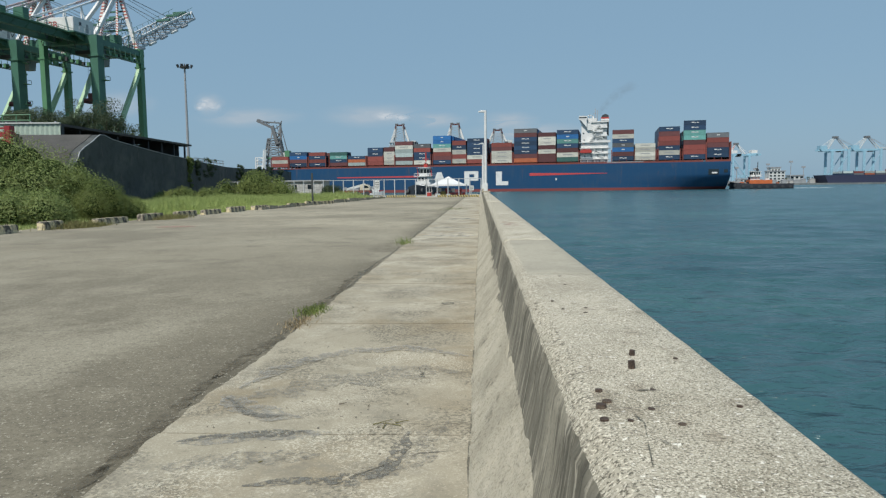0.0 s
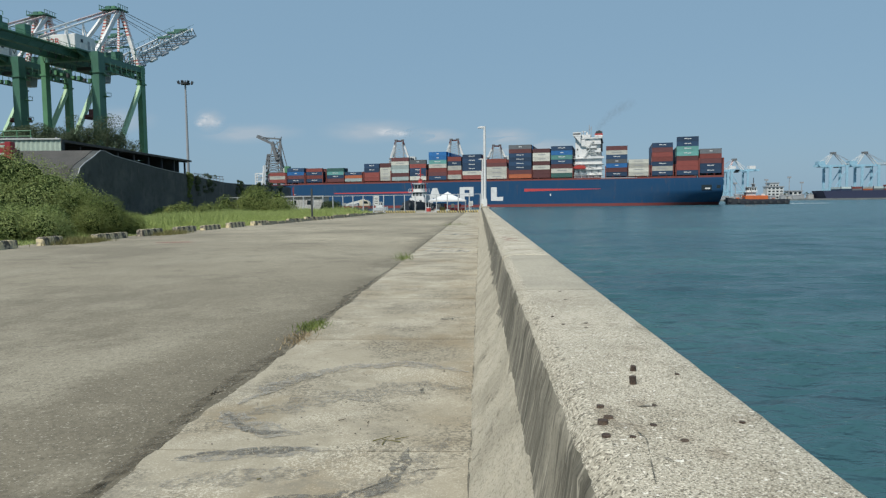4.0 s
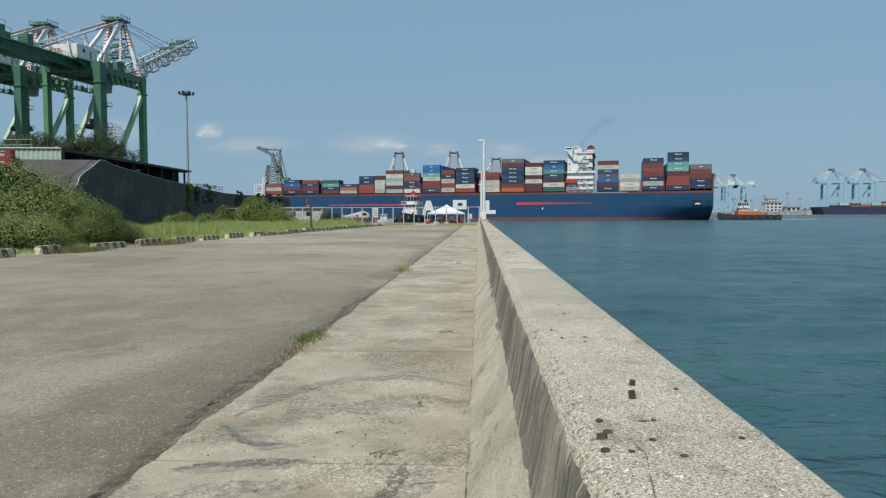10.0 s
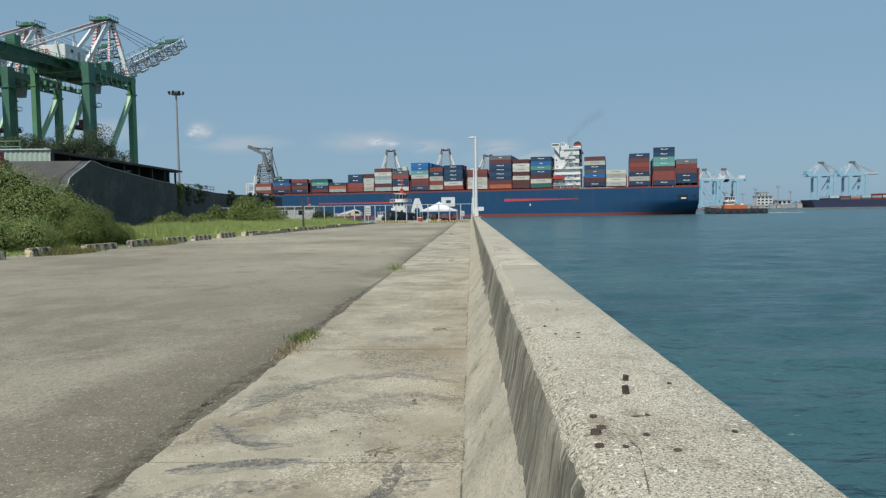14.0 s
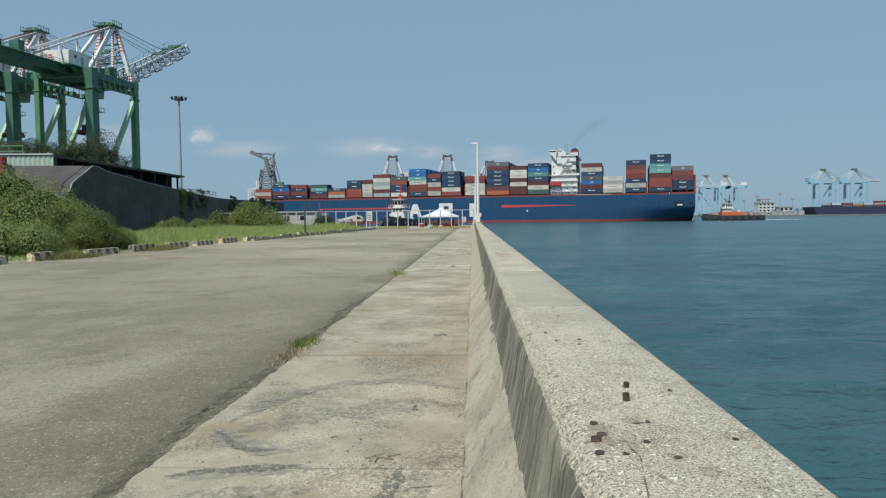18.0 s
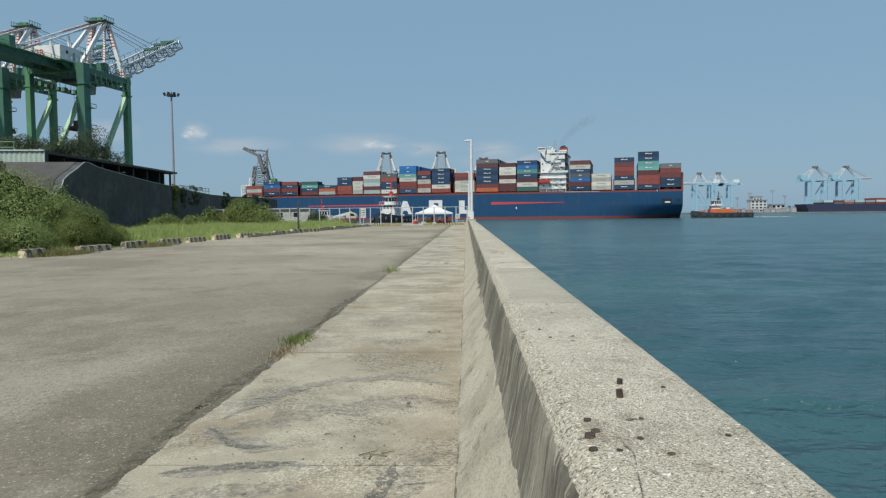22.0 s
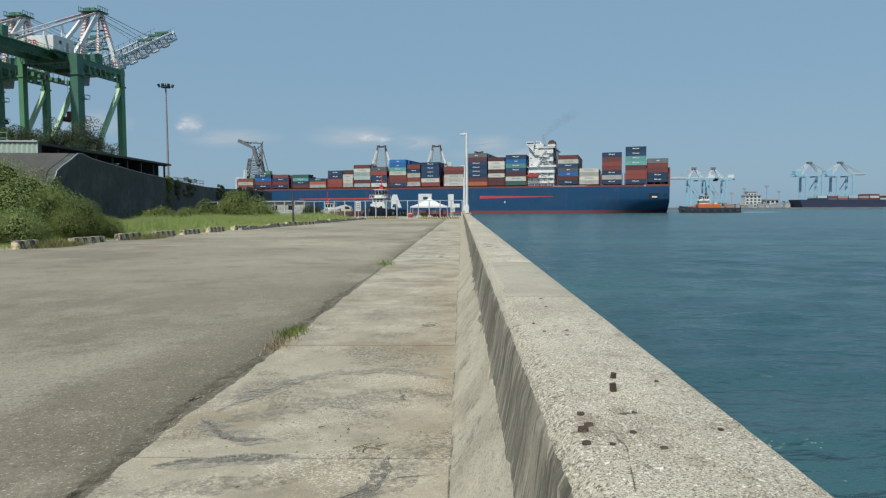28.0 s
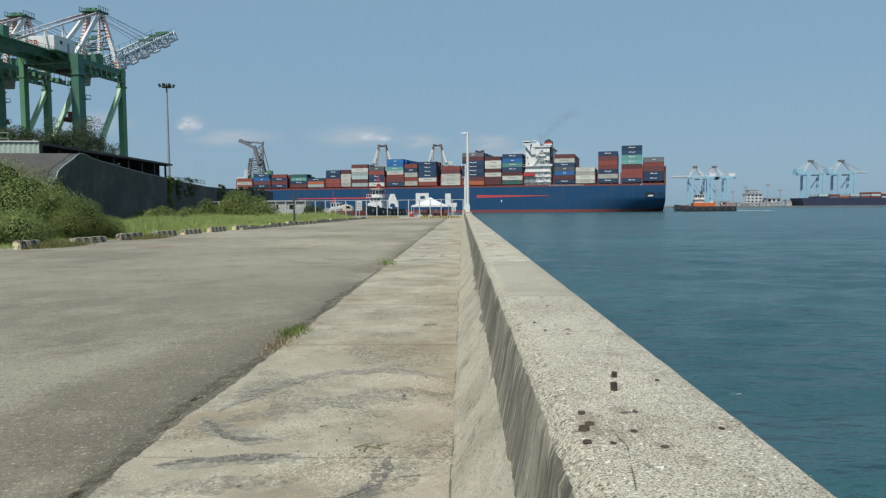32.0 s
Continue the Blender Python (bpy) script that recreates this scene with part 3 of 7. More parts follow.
def blot(name, x, y, w, d, z, mat, parent, seed):
    n = 28
    s = Shape()
    s.v = [(x, y, z)]
    for i in range(n):
        a = math.tau * i / n
        r = 1 + 0.35 * noise.noise((math.cos(a) * 1.5, math.sin(a) * 1.5, seed))
        s.v.append((x + math.cos(a) * w * r, y + math.sin(a) * d * r, z))
    s.f = [(0, 1 + i, 1 + (i + 1) % n) for i in range(n)]
    part(name, s, mat, parent)


CRACKS = [[(-6.2, 6.9), (-5.08, 6.98), (-4.78, 7.09), (-4.32, 7.15), (-3.7, 7.2)], [(-11.1, 15.4), (-10.1, 16.4), (-8.35, 16.9)], [(-3.81, 5.33), (-3.28, 5.47)], [(-4.67, 13.4), (-3.08, 14.9)], [(-3.9, 25.1), (-2.6, 28.8)], [(-9.5, 24), (-6.0, 26)]]
ribbon([(-1.83, 4.77), (-1.73, 4.67), (-1.62, 4.51), (-1.5, 4.41), (-1.37, 4.36), (-1.27, 4.38)], 0.075, MORTAR, "mortar_patch", 0.0195, 1, "dark grey mortar smear over a crack")
ribbon([(-1.8, 3.9), (-1.57, 3.99), (-1.41, 4.02), (-1.28, 4.04), (-1.02, 4.1)], 0.09, MORTAR, "mortar_patch", 0.0195, 2)
ribbon([(-0.44, 4.1), (-0.46, 3.86), (-0.49, 3.65), (-0.53, 3.49), (-0.65, 3.41), (-0.78, 3.37), (-0.96, 3.37), (-1.2, 3.3)], 0.09, MORTAR, "mortar_patch", 0.0195, 3)
ribbon([(-1.8, 4.98), (-1.69, 5.4), (-1.53, 5.86), (-1.19, 6.15), (-0.69, 6.28), (-0.11, 5.98)], 0.17, MORTARPALE, "mortar_patch", 0.0205, 4, "pale blue-grey mortar smear in an arch")
ribbon([(-1.86, 4.82), (-1.62, 4.55), (-1.4, 4.4), (-1.15, 4.33)], 0.2, MORTARPALE, "mortar_patch", 0.0188, 14)
ribbon([(-1.8, 3.86), (-1.4, 3.98), (-0.9, 4.06)], 0.14, MORTARPALE, "mortar_patch", 0.0188, 15)
for k, (y, w) in enumerate(((20.9, 0.8), (21.9, 0.5), (25.0, 0.5), (31.6, 1.2))):
    ribbon([(-1.8, y), (-1.2, y + 0.15), (-0.6, y - 0.1), (-0.15, y)], w, LIME, "lime_patch", 0.019, 160 + k)
for k, (ya, yb) in enumerate(((-2, 3), (3.2, 6.5), (7, 14), (15, 40))):
    ribbon([(-0.065 + 0.01 * math.sin(3 * y), y) for y in np.linspace(ya, yb, 10)], 0.013, SEAM, "dirt_seam", 0.0195, 90 + k)
for k, line in enumerate(([(-1.8, 8.72), (-1.2, 8.8), (-0.55, 8.7), (-0.1, 8.9)], [(-1.75, 12.2), (-1.0, 12.45), (-0.1, 12.3)], [(-0.9, 3.2), (-0.35, 3.75), (-0.1, 3.8)], [(-1.6, 6.6), (-1.1, 7.2), (-1.2, 7.45)])):
    ribbon(line, 0.007, HAIRLINE, "crack", 0.0205, 70 + k)
blot("oil_spot", -0.42, 8.72, 0.1, 0.07, 0.0215, SEAM, pavement, 6)
ribbon([(-1.74, 4.72), (-1.4, 4.95), (-1.0, 5.25), (-0.5, 5.5), (-0.15, 5.45)], 0.3, MORTARTHIN, "mortar_patch", 0.0185, 6)
ribbon([(-1.75, 3.55), (-1.3, 3.62), (-0.9, 3.72)], 0.2, MORTARTHIN, "mortar_patch", 0.0185, 7)
ribbon([(-0.75, 3.3), (-0.4, 3.6), (-0.2, 4.3)], 0.16, MORTARTHIN, "mortar_patch", 0.0185, 8)
for k, (ya, yb) in enumerate(((9.5, 17.4), (19, 30), (31, 43), (45, 70))):
    ribbon([(-2.03 + 0.03 * math.sin(1.3 * y), y) for y in np.linspace(ya, yb, 14)], 0.045, SEAM, "dirt_seam", 0.008, 120 + k)
for k, (ya, yb) in enumerate(((2.2, 3.6), (3.4, 5.4), (5.2, 7.2), (7.6, 9.6), (9.4, 13))):
    ribbon([(-2.08 + 0.04 * math.sin(2.1 * y), y) for y in np.linspace(ya, yb, 12)], 0.11, SOILSEAM, "dirt_seam", 0.0075, 140 + k)
for k, line in enumerate(CRACKS):
    ribbon(line, 0.009, HAIRLINE, "crack", 0.008, 50 + k)

# Sea wall: flared inner face, worn arris, flat top.
sea_wall = setting("wall_sea", Shape().box(0.33, 0.79, -8, 230, -4, 0.6), WALLTOP, "weathered concrete sea wall with a flared inner face")
TOP = 0.85


def wall_piece(y0, y1, step, seed):
    prof = [(0.815, -3.5), (0.83, -1), (0.842, 0.6), (0.846, 0.81), (0.84, 0.842), (0.826, TOP), (0.66, TOP + 0.002), (0.52, TOP + 0.003), (0.40, TOP + 0.001), (0.345, TOP - 0.001), (0.318, TOP - 0.006), (0.290, TOP - 0.026), (0.268, TOP - 0.050), (0.256, TOP - 0.085), (0.246, TOP - 0.14), (0.232, 0.60), (0.19, 0.40), (0.12, 0.26)]
    n = max(2, int((y1 - y0) / step))
    s = Shape()
    for i in range(n + 1):
        y = y0 + 0.004 + (y1 - y0 - 0.008) * i / n
        for j, (x, z) in enumerate(prof):
            worn = 0.012 if 10 <= j <= 13 else 0.004
            dx = worn * noise.noise((j * 0.5, y * 2.2, seed)) + 0.6 * worn * noise.noise((j * 1.9, y * 13, seed)) + (0.35 * worn * noise.noise((j * 3.1, y * 31, seed)) if y < 9 else 0)
            dz = 0.4 * worn * noise.noise((j * 0.9, y * 4, seed + 40))
            s.v.append((x + dx, y, z + (dz if j > 3 else 0)))
    m = len(prof)
    s.f = [(i * m + j, (i + 1) * m + j, (i + 1) * m + j + 1, i * m + j + 1) for i in range(n) for j in range(m - 1)]
    s.f += [tuple(range(m)), tuple(n * m + j for j in range(m))[::-1]]
    me = s.mesh("wall_block", WALLSMOOTH if 5 < y0 < 8 else WALLTOP, smooth=True)
    me.materials.append(WALLFACE)
    me.materials.append(WALLEDGE)
    for p in me.polygons:
        c = p.center
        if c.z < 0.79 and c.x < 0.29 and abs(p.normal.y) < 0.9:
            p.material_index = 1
        elif c.x < 0.342 and abs(p.normal.y) < 0.9:
            p.material_index = 2
        if len(p.vertices) > 4:
            p.use_smooth = False
    part("wall_block", me, None, sea_wall)


wall_joints = [-8, -2, 5.08, 8.3, 12.2, 16, 22, 28, 36, 46, 58, 72, 88, 106, 126, 150, 180, 230]
for i, (a, b) in enumerate(zip(wall_joints, wall_joints[1:])):
    wall_piece(a, b, 0.03 if b < 9 else (0.25 if b < 30 else 2.0), i * 3)


def skirt():
    """Lighter mortar over the foot of the wall, with a wavy upper edge."""
    s = Shape()
    ys = list(np.arange(-8, 10, 0.05)) + list(np.arange(10, 30, 0.3)) + list(np.arange(30, 231, 3))
    for y in ys:
        top = 0.45 + 0.07 * noise.noise((0, y * 0.8, 3)) + 0.035 * noise.noise((0, y * 2.3, 8)) + 0.02 * noise.noise((0, y * 7, 5)) + 0.012 * noise.noise((0, y * 19, 5))
        for k in range(12):
            u = k / 11
            z = -0.03 + (top + 0.03) * u
            x = (-0.05 + 0.6 * max(z, 0) if z < 0.4 else 0.19 + 0.236 * (z - 0.4)) - 0.018 * (1 - u) + 0.014 * noise.noise((u * 3, y * 2, 7)) + 0.010 * noise.noise((u * 5, y * 6.5, 3)) + 0.005 * noise.noise((u * 9, y * 17, 13)) + 0.018 * u
            s.v.append((x - 0.013, y, z))
        s.v.append((0.3, y, top - 0.01))
    m = 13
    s.f = [(i * m + j, (i + 1) * m + j, (i + 1) * m + j + 1, i * m + j + 1) for i in range(len(ys) - 1) for j in range(m - 1)]
    return s


part("mortar_skirt", skirt().mesh("mortar_skirt", SKIRT, smooth=True), None, sea_wall, "pale rough mortar skirt at the foot of the wall")

# Stubs of cut reinforcing bar in the wall's top.
for k, (x, y, r) in enumerate(((0.57, 2.63, 0.012), (0.53, 2.44, 0.013), (0.37, 2.17, 0.013), (0.375, 2.06, 0.016), (0.35, 2.01, 0.017), (0.34, 1.9, 0.014), (0.41, 1.89, 0.01), (0.54, 1.86, 0.013), (0.54, 2.18, 0.01),
                               (0.49, 1.99, 0.012), (0.75, 2.02, 0.01), (0.72, 2.58, 0.01), (0.55, 3.66, 0.012), (0.53, 3.52, 0.012), (0.4, 3.88, 0.01), (0.43, 3.63, 0.01), (0.55, 4.53, 0.012), (0.56, 4.95, 0.012), (0.47, 9.22, 0.02))):
    h = (0.022, 0.03, 0.006, 0.005, 0.01, 0.004)[k] if k < 6 else 0.004
    s = Shape().tube((0, 0, -0.03), (0, 0, h), r, r * 0.9, 9)
    part("bar_stub", s, RUST, sea_wall, at=pose(x, y, TOP + 0.001, random.uniform(-8, 8), random.uniform(-8, 8)))

for k, (x, y, w) in enumerate(((0.36, 2.0, 0.07), (0.375, 2.12, 0.05), (0.54, 1.86, 0.04), (0.49, 2.2, 0.045), (0.55, 2.48, 0.035), (0.43, 1.95, 0.05), (0.75, 2.03, 0.04), (0.54, 3.58, 0.05), (0.66, 3.0, 0.06), (0.6, 1.75, 0.06))):
    blot("rust_stain", x, y, w * 0.7, w * 0.8, TOP + 0.0095, STAIN, sea_wall, 40 + k)

# Hairline cracks and dark scuffs on the wall's top.
for k, (line, w) in enumerate((([(0.485, 2.16), (0.515, 2.17), (0.555, 2.16)], 0.010), ([(0.43, 1.93), (0.44, 1.86), (0.42, 1.74), (0.39, 1.56)], 0.004), ([(0.36, 2.0), (0.42, 1.99), (0.48, 1.99), (0.55, 2.02)], 0.003), ([(0.44, 1.745), (0.47, 1.70)], 0.012), ([(0.36, 2.75), (0.42, 2.8), (0.5, 2.78)], 0.003), ([(0.62, 3.1), (0.7, 3.12), (0.78, 3.1)], 0.004), ([(0.262, 3.12), (0.29, 3.17)], 0.012))):
    ribbon(line, w, HAIRLINE if w < 0.006 else SEAM, "crack", TOP + 0.0065, 180 + k, parent=sea_wall)

# Grit and pebbles along the strip's edge and over the apron.
rnd = random.Random(17)
pebbles = Shape()
for k in range(1500):
    if k < 700:
        x, y, z = -1.9 - abs(rnd.gauss(0, 0.16)), rnd.uniform(2.2, 14), 0.002
    elif k < 1100:
        x, y, z = rnd.uniform(-6.5, -2.0), rnd.uniform(3.0, 14), 0.002
    else:
        x, y, z = rnd.uniform(-1.75, -0.1), rnd.uniform(2.4, 9), 0.014
    r = rnd.uniform(0.003, 0.008) * (1.6 if rnd.random() < 0.06 else 1)
    a = rnd.uniform(0, 6.28)
    pebbles.add([(x + math.cos(a + t * 1.571) * r * (1.3 if t % 2 else 0.9), y + math.sin(a + t * 1.571) * r, z) for t in range(4)] + [(x, y, z + r * 1.1)], [(0, 1, 4), (1, 2, 4), (2, 3, 4), (3, 0, 4)])
tagged(new("gravel", pebbles.mesh("gravel", PEBBLE)), "fine grey grit scattered on the concrete and asphalt", "gravel", kind="stuff")

# Faded red spray paint on the wall's top and on the apron, and twigs on the strip.


for k, (x, y, w, d) in enumerate(((0.45, 11.5, 0.07, 0.16), (0.54, 11.9, 0.09, 0.14), (0.42, 12.3, 0.05, 0.18), (0.58, 11.3, 0.04, 0.12))):
    blot("paint_mark", x, y, w, d, TOP + 0.011, REDSPRAY, sea_wall, 3 + k)
blot("paint_mark", -12.3, 27.3, 0.75, 0.6, 0.009, REDSPRAY, pavement, 4)
for k, (x, y, l_, a) in enumerate(((-0.95, 4.62, 0.05, 10), (-0.76, 4.58, 0.03, 60), (-0.62, 4.25, 0.14, 35), (-0.56, 4.22, 0.12, 160), (-0.6, 4.2, 0.1, 80), (-0.5, 4.26, 0.09, 20), (-1.2, 3.6, 0.02, 0))):
    ob = thing("twig", pose(x, y, 0.02, 0, 0, a), "dry twig lying on the concrete strip", "twig", "twigs on the strip")
    part("stem", Shape().tube((-l_ / 2, 0, 0), (l_ / 2, 0.01, 0.004), 0.004, 0.002, 5), BARK if k < 2 else DRYGRASS, ob)

# Low edging stones at the foot of the tall grass.
kerb_edge = setting("kerb", Shape().box(-15.0, -14.6, 47, 47.9, -0.2, -0.03), CONCRETE, "low worn stone edging before the tall grass")
rnd = random.Random(31)
y = 48.0
while y < 93:
    ln = rnd.uniform(0.7, 1.5)
    x = -15.3 + (y - 50) * 0.052
    h = rnd.uniform(0.16, 0.3)
    part("edging_stone", Shape().prism([(-0.16, -0.05), (0.16, -0.05), (0.13, h), (-0.12, h * rnd.uniform(0.8, 1.0))], 0, ln - 0.06), CONCRETE, kerb_edge, at=pose(x, y, 0, 0, 0, -3 + rnd.uniform(-4, 4)))
    y += ln


# ---- things on the apron ----
def kerb_block(a, b, h=0.36, seed=0):
    """A loose concrete kerb block with worn yellow and black paint, from a to b."""
    (x0, y0), (x1, y1) = a, b
    length, ang = math.hypot(x1 - x0, y1 - y0), math.degrees(math.atan2(y1 - y0, x1 - x0))
    ob = thing("kerb_block", pose((x0 + x1) / 2, (y0 + y1) / 2, 0, 0, 0, ang), "worn yellow and black striped concrete kerb block", "kerb", "kerb blocks along the verge")
    L = length / 2
    s = Shape().prism([(-L, -0.03), (L, -0.03), (L, h * 0.9), (L - 0.05, h), (-L + 0.05, h), (-L, h * 0.9)], 0, 0.32)
    part("body", s, KERB, ob, bevel=0.025)
    for sx in (-0.5, 0.5):
        part("lifting_loop", Shape().tube((sx * L, 0.12, h - 0.02), (sx * L, 0.12, h + 0.03), 0.012).tube((sx * L, 0.12, h + 0.03), (sx * L, 0.2, h + 0.03), 0.012).tube((sx * L, 0.2, h + 0.03), (sx * L, 0.2, h - 0.02), 0.012), RUST, ob)
    return ob


KERBS = [((-16.6 + 0.045 * (a - 28), a), (-16.6 + 0.045 * (b - 28), b)) for a, b in ((22.78, 24.39), (25.77, 26.96), (29.26, 31.67), (32.97, 34.98), (36.57, 38.84), (39.89, 42.16), (43.59, 46.09), (47.81, 50.56))]
KERBS += [((-15.2, 54.8), (-14.49, 56.1)), ((-15.0, 59.6), (-14.26, 61.0)), ((-14.5, 63.0), (-13.79, 64.8)), ((-14.5, 69.5), (-13.77, 71.7)), ((-14.1, 74.5), (-13.5, 77.0))]
for k, (a, b) in enumerate(KERBS):
    kerb_block(a, b, 0.30 + 0.03 * math.sin(k * 2.3), k)


# ---- plants ----
def leaves(centres, radii, count, size, seed, flat=0.5):
    """Leaf blades, each two triangles folded along the midrib, scattered in lumps."""
    rng = np.random.default_rng(seed)
    c, r = np.array(centres, float), np.array(radii, float)
    pick = rng.choice(len(c), count, p=(r ** 2) / (r ** 2).sum())
    d = rng.normal(size=(count, 3))
    d /= np.linalg.norm(d, axis=1)[:, None]
    pos = c[pick] + d * (r[pick] * rng.uniform(0.55, 1.08, count) ** 0.6)[:, None] * [1, 1, 0.85]
    pos[:, 2] = np.maximum(pos[:, 2], 0.02)
    n = d + rng.normal(size=(count, 3)) * 0.45 + [0, 0, 0.25]
    n /= np.linalg.norm(n, axis=1)[:, None]
    a = np.cross(n, rng.normal(size=(count, 3)))
    a /= np.linalg.norm(a, axis=1)[:, None]
    b = np.cross(n, a)
    ln = size * rng.uniform(0.6, 1.4, count)[:, None]
    v = np.stack([pos - a * ln, pos + b * ln * flat + n * ln * 0.15, pos + a * ln, pos - b * ln * flat + n * ln * 0.15], 1).reshape(-1, 3)
    i = np.arange(count)[:, None] * 4
    f = np.concatenate([i + [0, 1, 2], i + [0, 2, 3]])
    return v, f


def raw_mesh(name, v, f, mat):
    me = bpy.data.meshes.new(name)
    me.from_pydata(v.tolist(), [], f.tolist())
    me.materials.append(mat)
    return me


def lump(shape, x, y, z, r, rnd):
    """A rough dark ball for the shade inside a bush."""
    vs, fs = [(x, y, z + r * 0.85)], []
    for i in range(1, 5):
        for j in range(8):
            a, e = math.tau * (j + 0.5 * (i % 2)) / 8, math.pi * i / 5
            k = r * rnd.uniform(0.75, 1.1)
            vs.append((x + k * math.sin(e) * math.cos(a), y + k * math.sin(e) * math.sin(a), max(z + 0.85 * k * math.cos(e), -0.05)))
    vs.append((x, y, max(z - r * 0.85, -0.05)))
    for j in range(8):
        fs.append((0, 1 + j, 1 + (j + 1) % 8))
        fs.append((33, 25 + (j + 1) % 8, 25 + j))
        for i in range(3):
            fs.append((1 + 8 * i + j, 9 + 8 * i + j, 9 + 8 * i + (j + 1) % 8, 1 + 8 * i + (j + 1) % 8))
    shape.add(vs, fs)


def bush(x, y, w, d, h, count, size, mat, seed, label, lumps=14, name="bush", z=0.0):
    rnd = random.Random(seed)
    ob = thing(name, pose(x, y, z), label, "bush")
    cs, rs = [], []
    for _ in range(lumps):
        u, v = rnd.uniform(-1, 1), rnd.uniform(-1, 1)
        top = h * (1 - 0.55 * (u * u + v * v) / 2) * rnd.uniform(0.62, 1.0)
        r = rnd.uniform(0.22, 0.4) * h
        cs.append((u * w / 2, v * d / 2, max(top - r, r * 0.4)))
        rs.append(r)
        if top > 1.6 * r:
            cs.append((u * w / 2 * 1.05, v * d / 2 * 1.05, top * 0.35))
            rs.append(r * 1.15)
    v, f = leaves(cs, rs, count, size, seed)
    part("crown", raw_mesh("crown", v, f, mat), None, ob)
    # Dark lumps added in each bush, painted as its inner shade.
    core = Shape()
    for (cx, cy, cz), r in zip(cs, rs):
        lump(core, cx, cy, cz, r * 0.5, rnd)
    part("shade_mass", core, SHADECORE, ob, "dark core that paints the shade inside the bush")
    for c in cs[::2]:
        part("stem", Shape().tube((c[0] * 0.25, c[1] * 0.25, -0.1), (c[0] * 0.9, c[1] * 0.9, c[2]), 0.03 + 0.012 * h, 0.012, 5), BARK, ob)
    return ob


def tree(x, y, h, spread, count, size, mat, seed, label, z=0.0):
    """A tapered trunk, forked limbs and a loose crown."""
    rnd = random.Random(seed)
    ob = thing("tree", pose(x, y, z), label, "tree")
    s, cs, rs = Shape(), [], []
    fork = h * 0.32
    s.tube((0, 0, -0.2), (0.1, 0, fork), 0.035 * h, 0.022 * h, 8)
    for k in range(9):
        a, e = k * 2.4 + rnd.uniform(-0.4, 0.4), rnd.uniform(0.45, 1.25)
        ln = rnd.uniform(0.45, 0.68) * h
        p = (math.cos(a) * math.cos(e) * ln * spread, math.sin(a) * math.cos(e) * ln * spread, fork + math.sin(e) * ln)
        mid = tuple(m * 0.5 + rnd.uniform(-0.03, 0.03) * h for m in p[:2]) + (fork + (p[2] - fork) * 0.55,)
        s.tube((0.1, 0, fork * 0.95), mid, 0.016 * h, 0.01 * h, 6).tube(mid, p, 0.01 * h, 0.003 * h, 5)
        for _ in range(4):
            j = tuple(c + rnd.uniform(-0.11, 0.11) * h for c in p)
            cs.append(j)
            rs.append(rnd.uniform(0.06, 0.13) * h)
        cs.append(mid)
        rs.append(0.08 * h)
    v, f = leaves(cs, rs, count, size, seed)
    part("crown", raw_mesh("crown", v, f, mat), None, ob)
    part("trunk", s, BARK, ob)
    return ob


def blades(points, heights, seed, lean=0.35, width=0.02):
    rng = np.random.default_rng(seed)
    p = np.array(points, float)
    n = len(p)
    h = np.array(heights)[:, None]
    a = rng.uniform(0, 6.283, n)
    side = np.stack([np.cos(a), np.sin(a), 0 * a], 1) * width * rng.uniform(0.6, 1.4, n)[:, None]
    tip = p + np.concatenate([rng.normal(size=(n, 2)) * lean * h, h], 1)
    v = np.stack([p - side, p + side, tip], 1).reshape(-1, 3)
    return v, np.arange(3 * n).reshape(-1, 3)


def grass_field(name, x0, x1, y0, y1, count, h, mat, seed, label, z=0.03, width=0.02):
    rng = np.random.default_rng(seed)
    x, y = rng.uniform(x0, x1, count), rng.uniform(y0, y1, count)
    ok = x < -17.6 + (y - 27) * 0.072
    x, y = x[ok], y[ok]
    count = len(x)
    keep = np.array([noise.noise((a * 0.35, b * 0.35, seed)) for a, b in zip(x, y)])
    hh = h * np.clip((-17.6 + (y - 27) * 0.072 - x) / 4.0, 0.3, 1) * (0.75 + 0.5 * keep) * rng.uniform(0.5, 1.2, count)
    v, f = blades(np.stack([x, y, np.full(count, z - 0.06)], 1), hh, seed, width=width)
    ob = new(name, raw_mesh(name, v, f, mat))
    return tagged(ob, label, "grass", kind="stuff")


grass_field("tall_grass", -30, -12.5, 36, 94, 190000, 1.05, GRASS, 5, "bright green tall grass on the verge", width=0.018)
grass_field("verge_grass", -28, -16.0, 20, 40, 40000, 0.5, GRASS, 6, "green grass behind the kerb blocks", width=0.02)
grass_field("dry_grass", -19.0, -16.5, 24, 36, 5000, 0.3, DRYGRASS, 7, "dry straw-coloured grass round the kerb blocks", width=0.012)
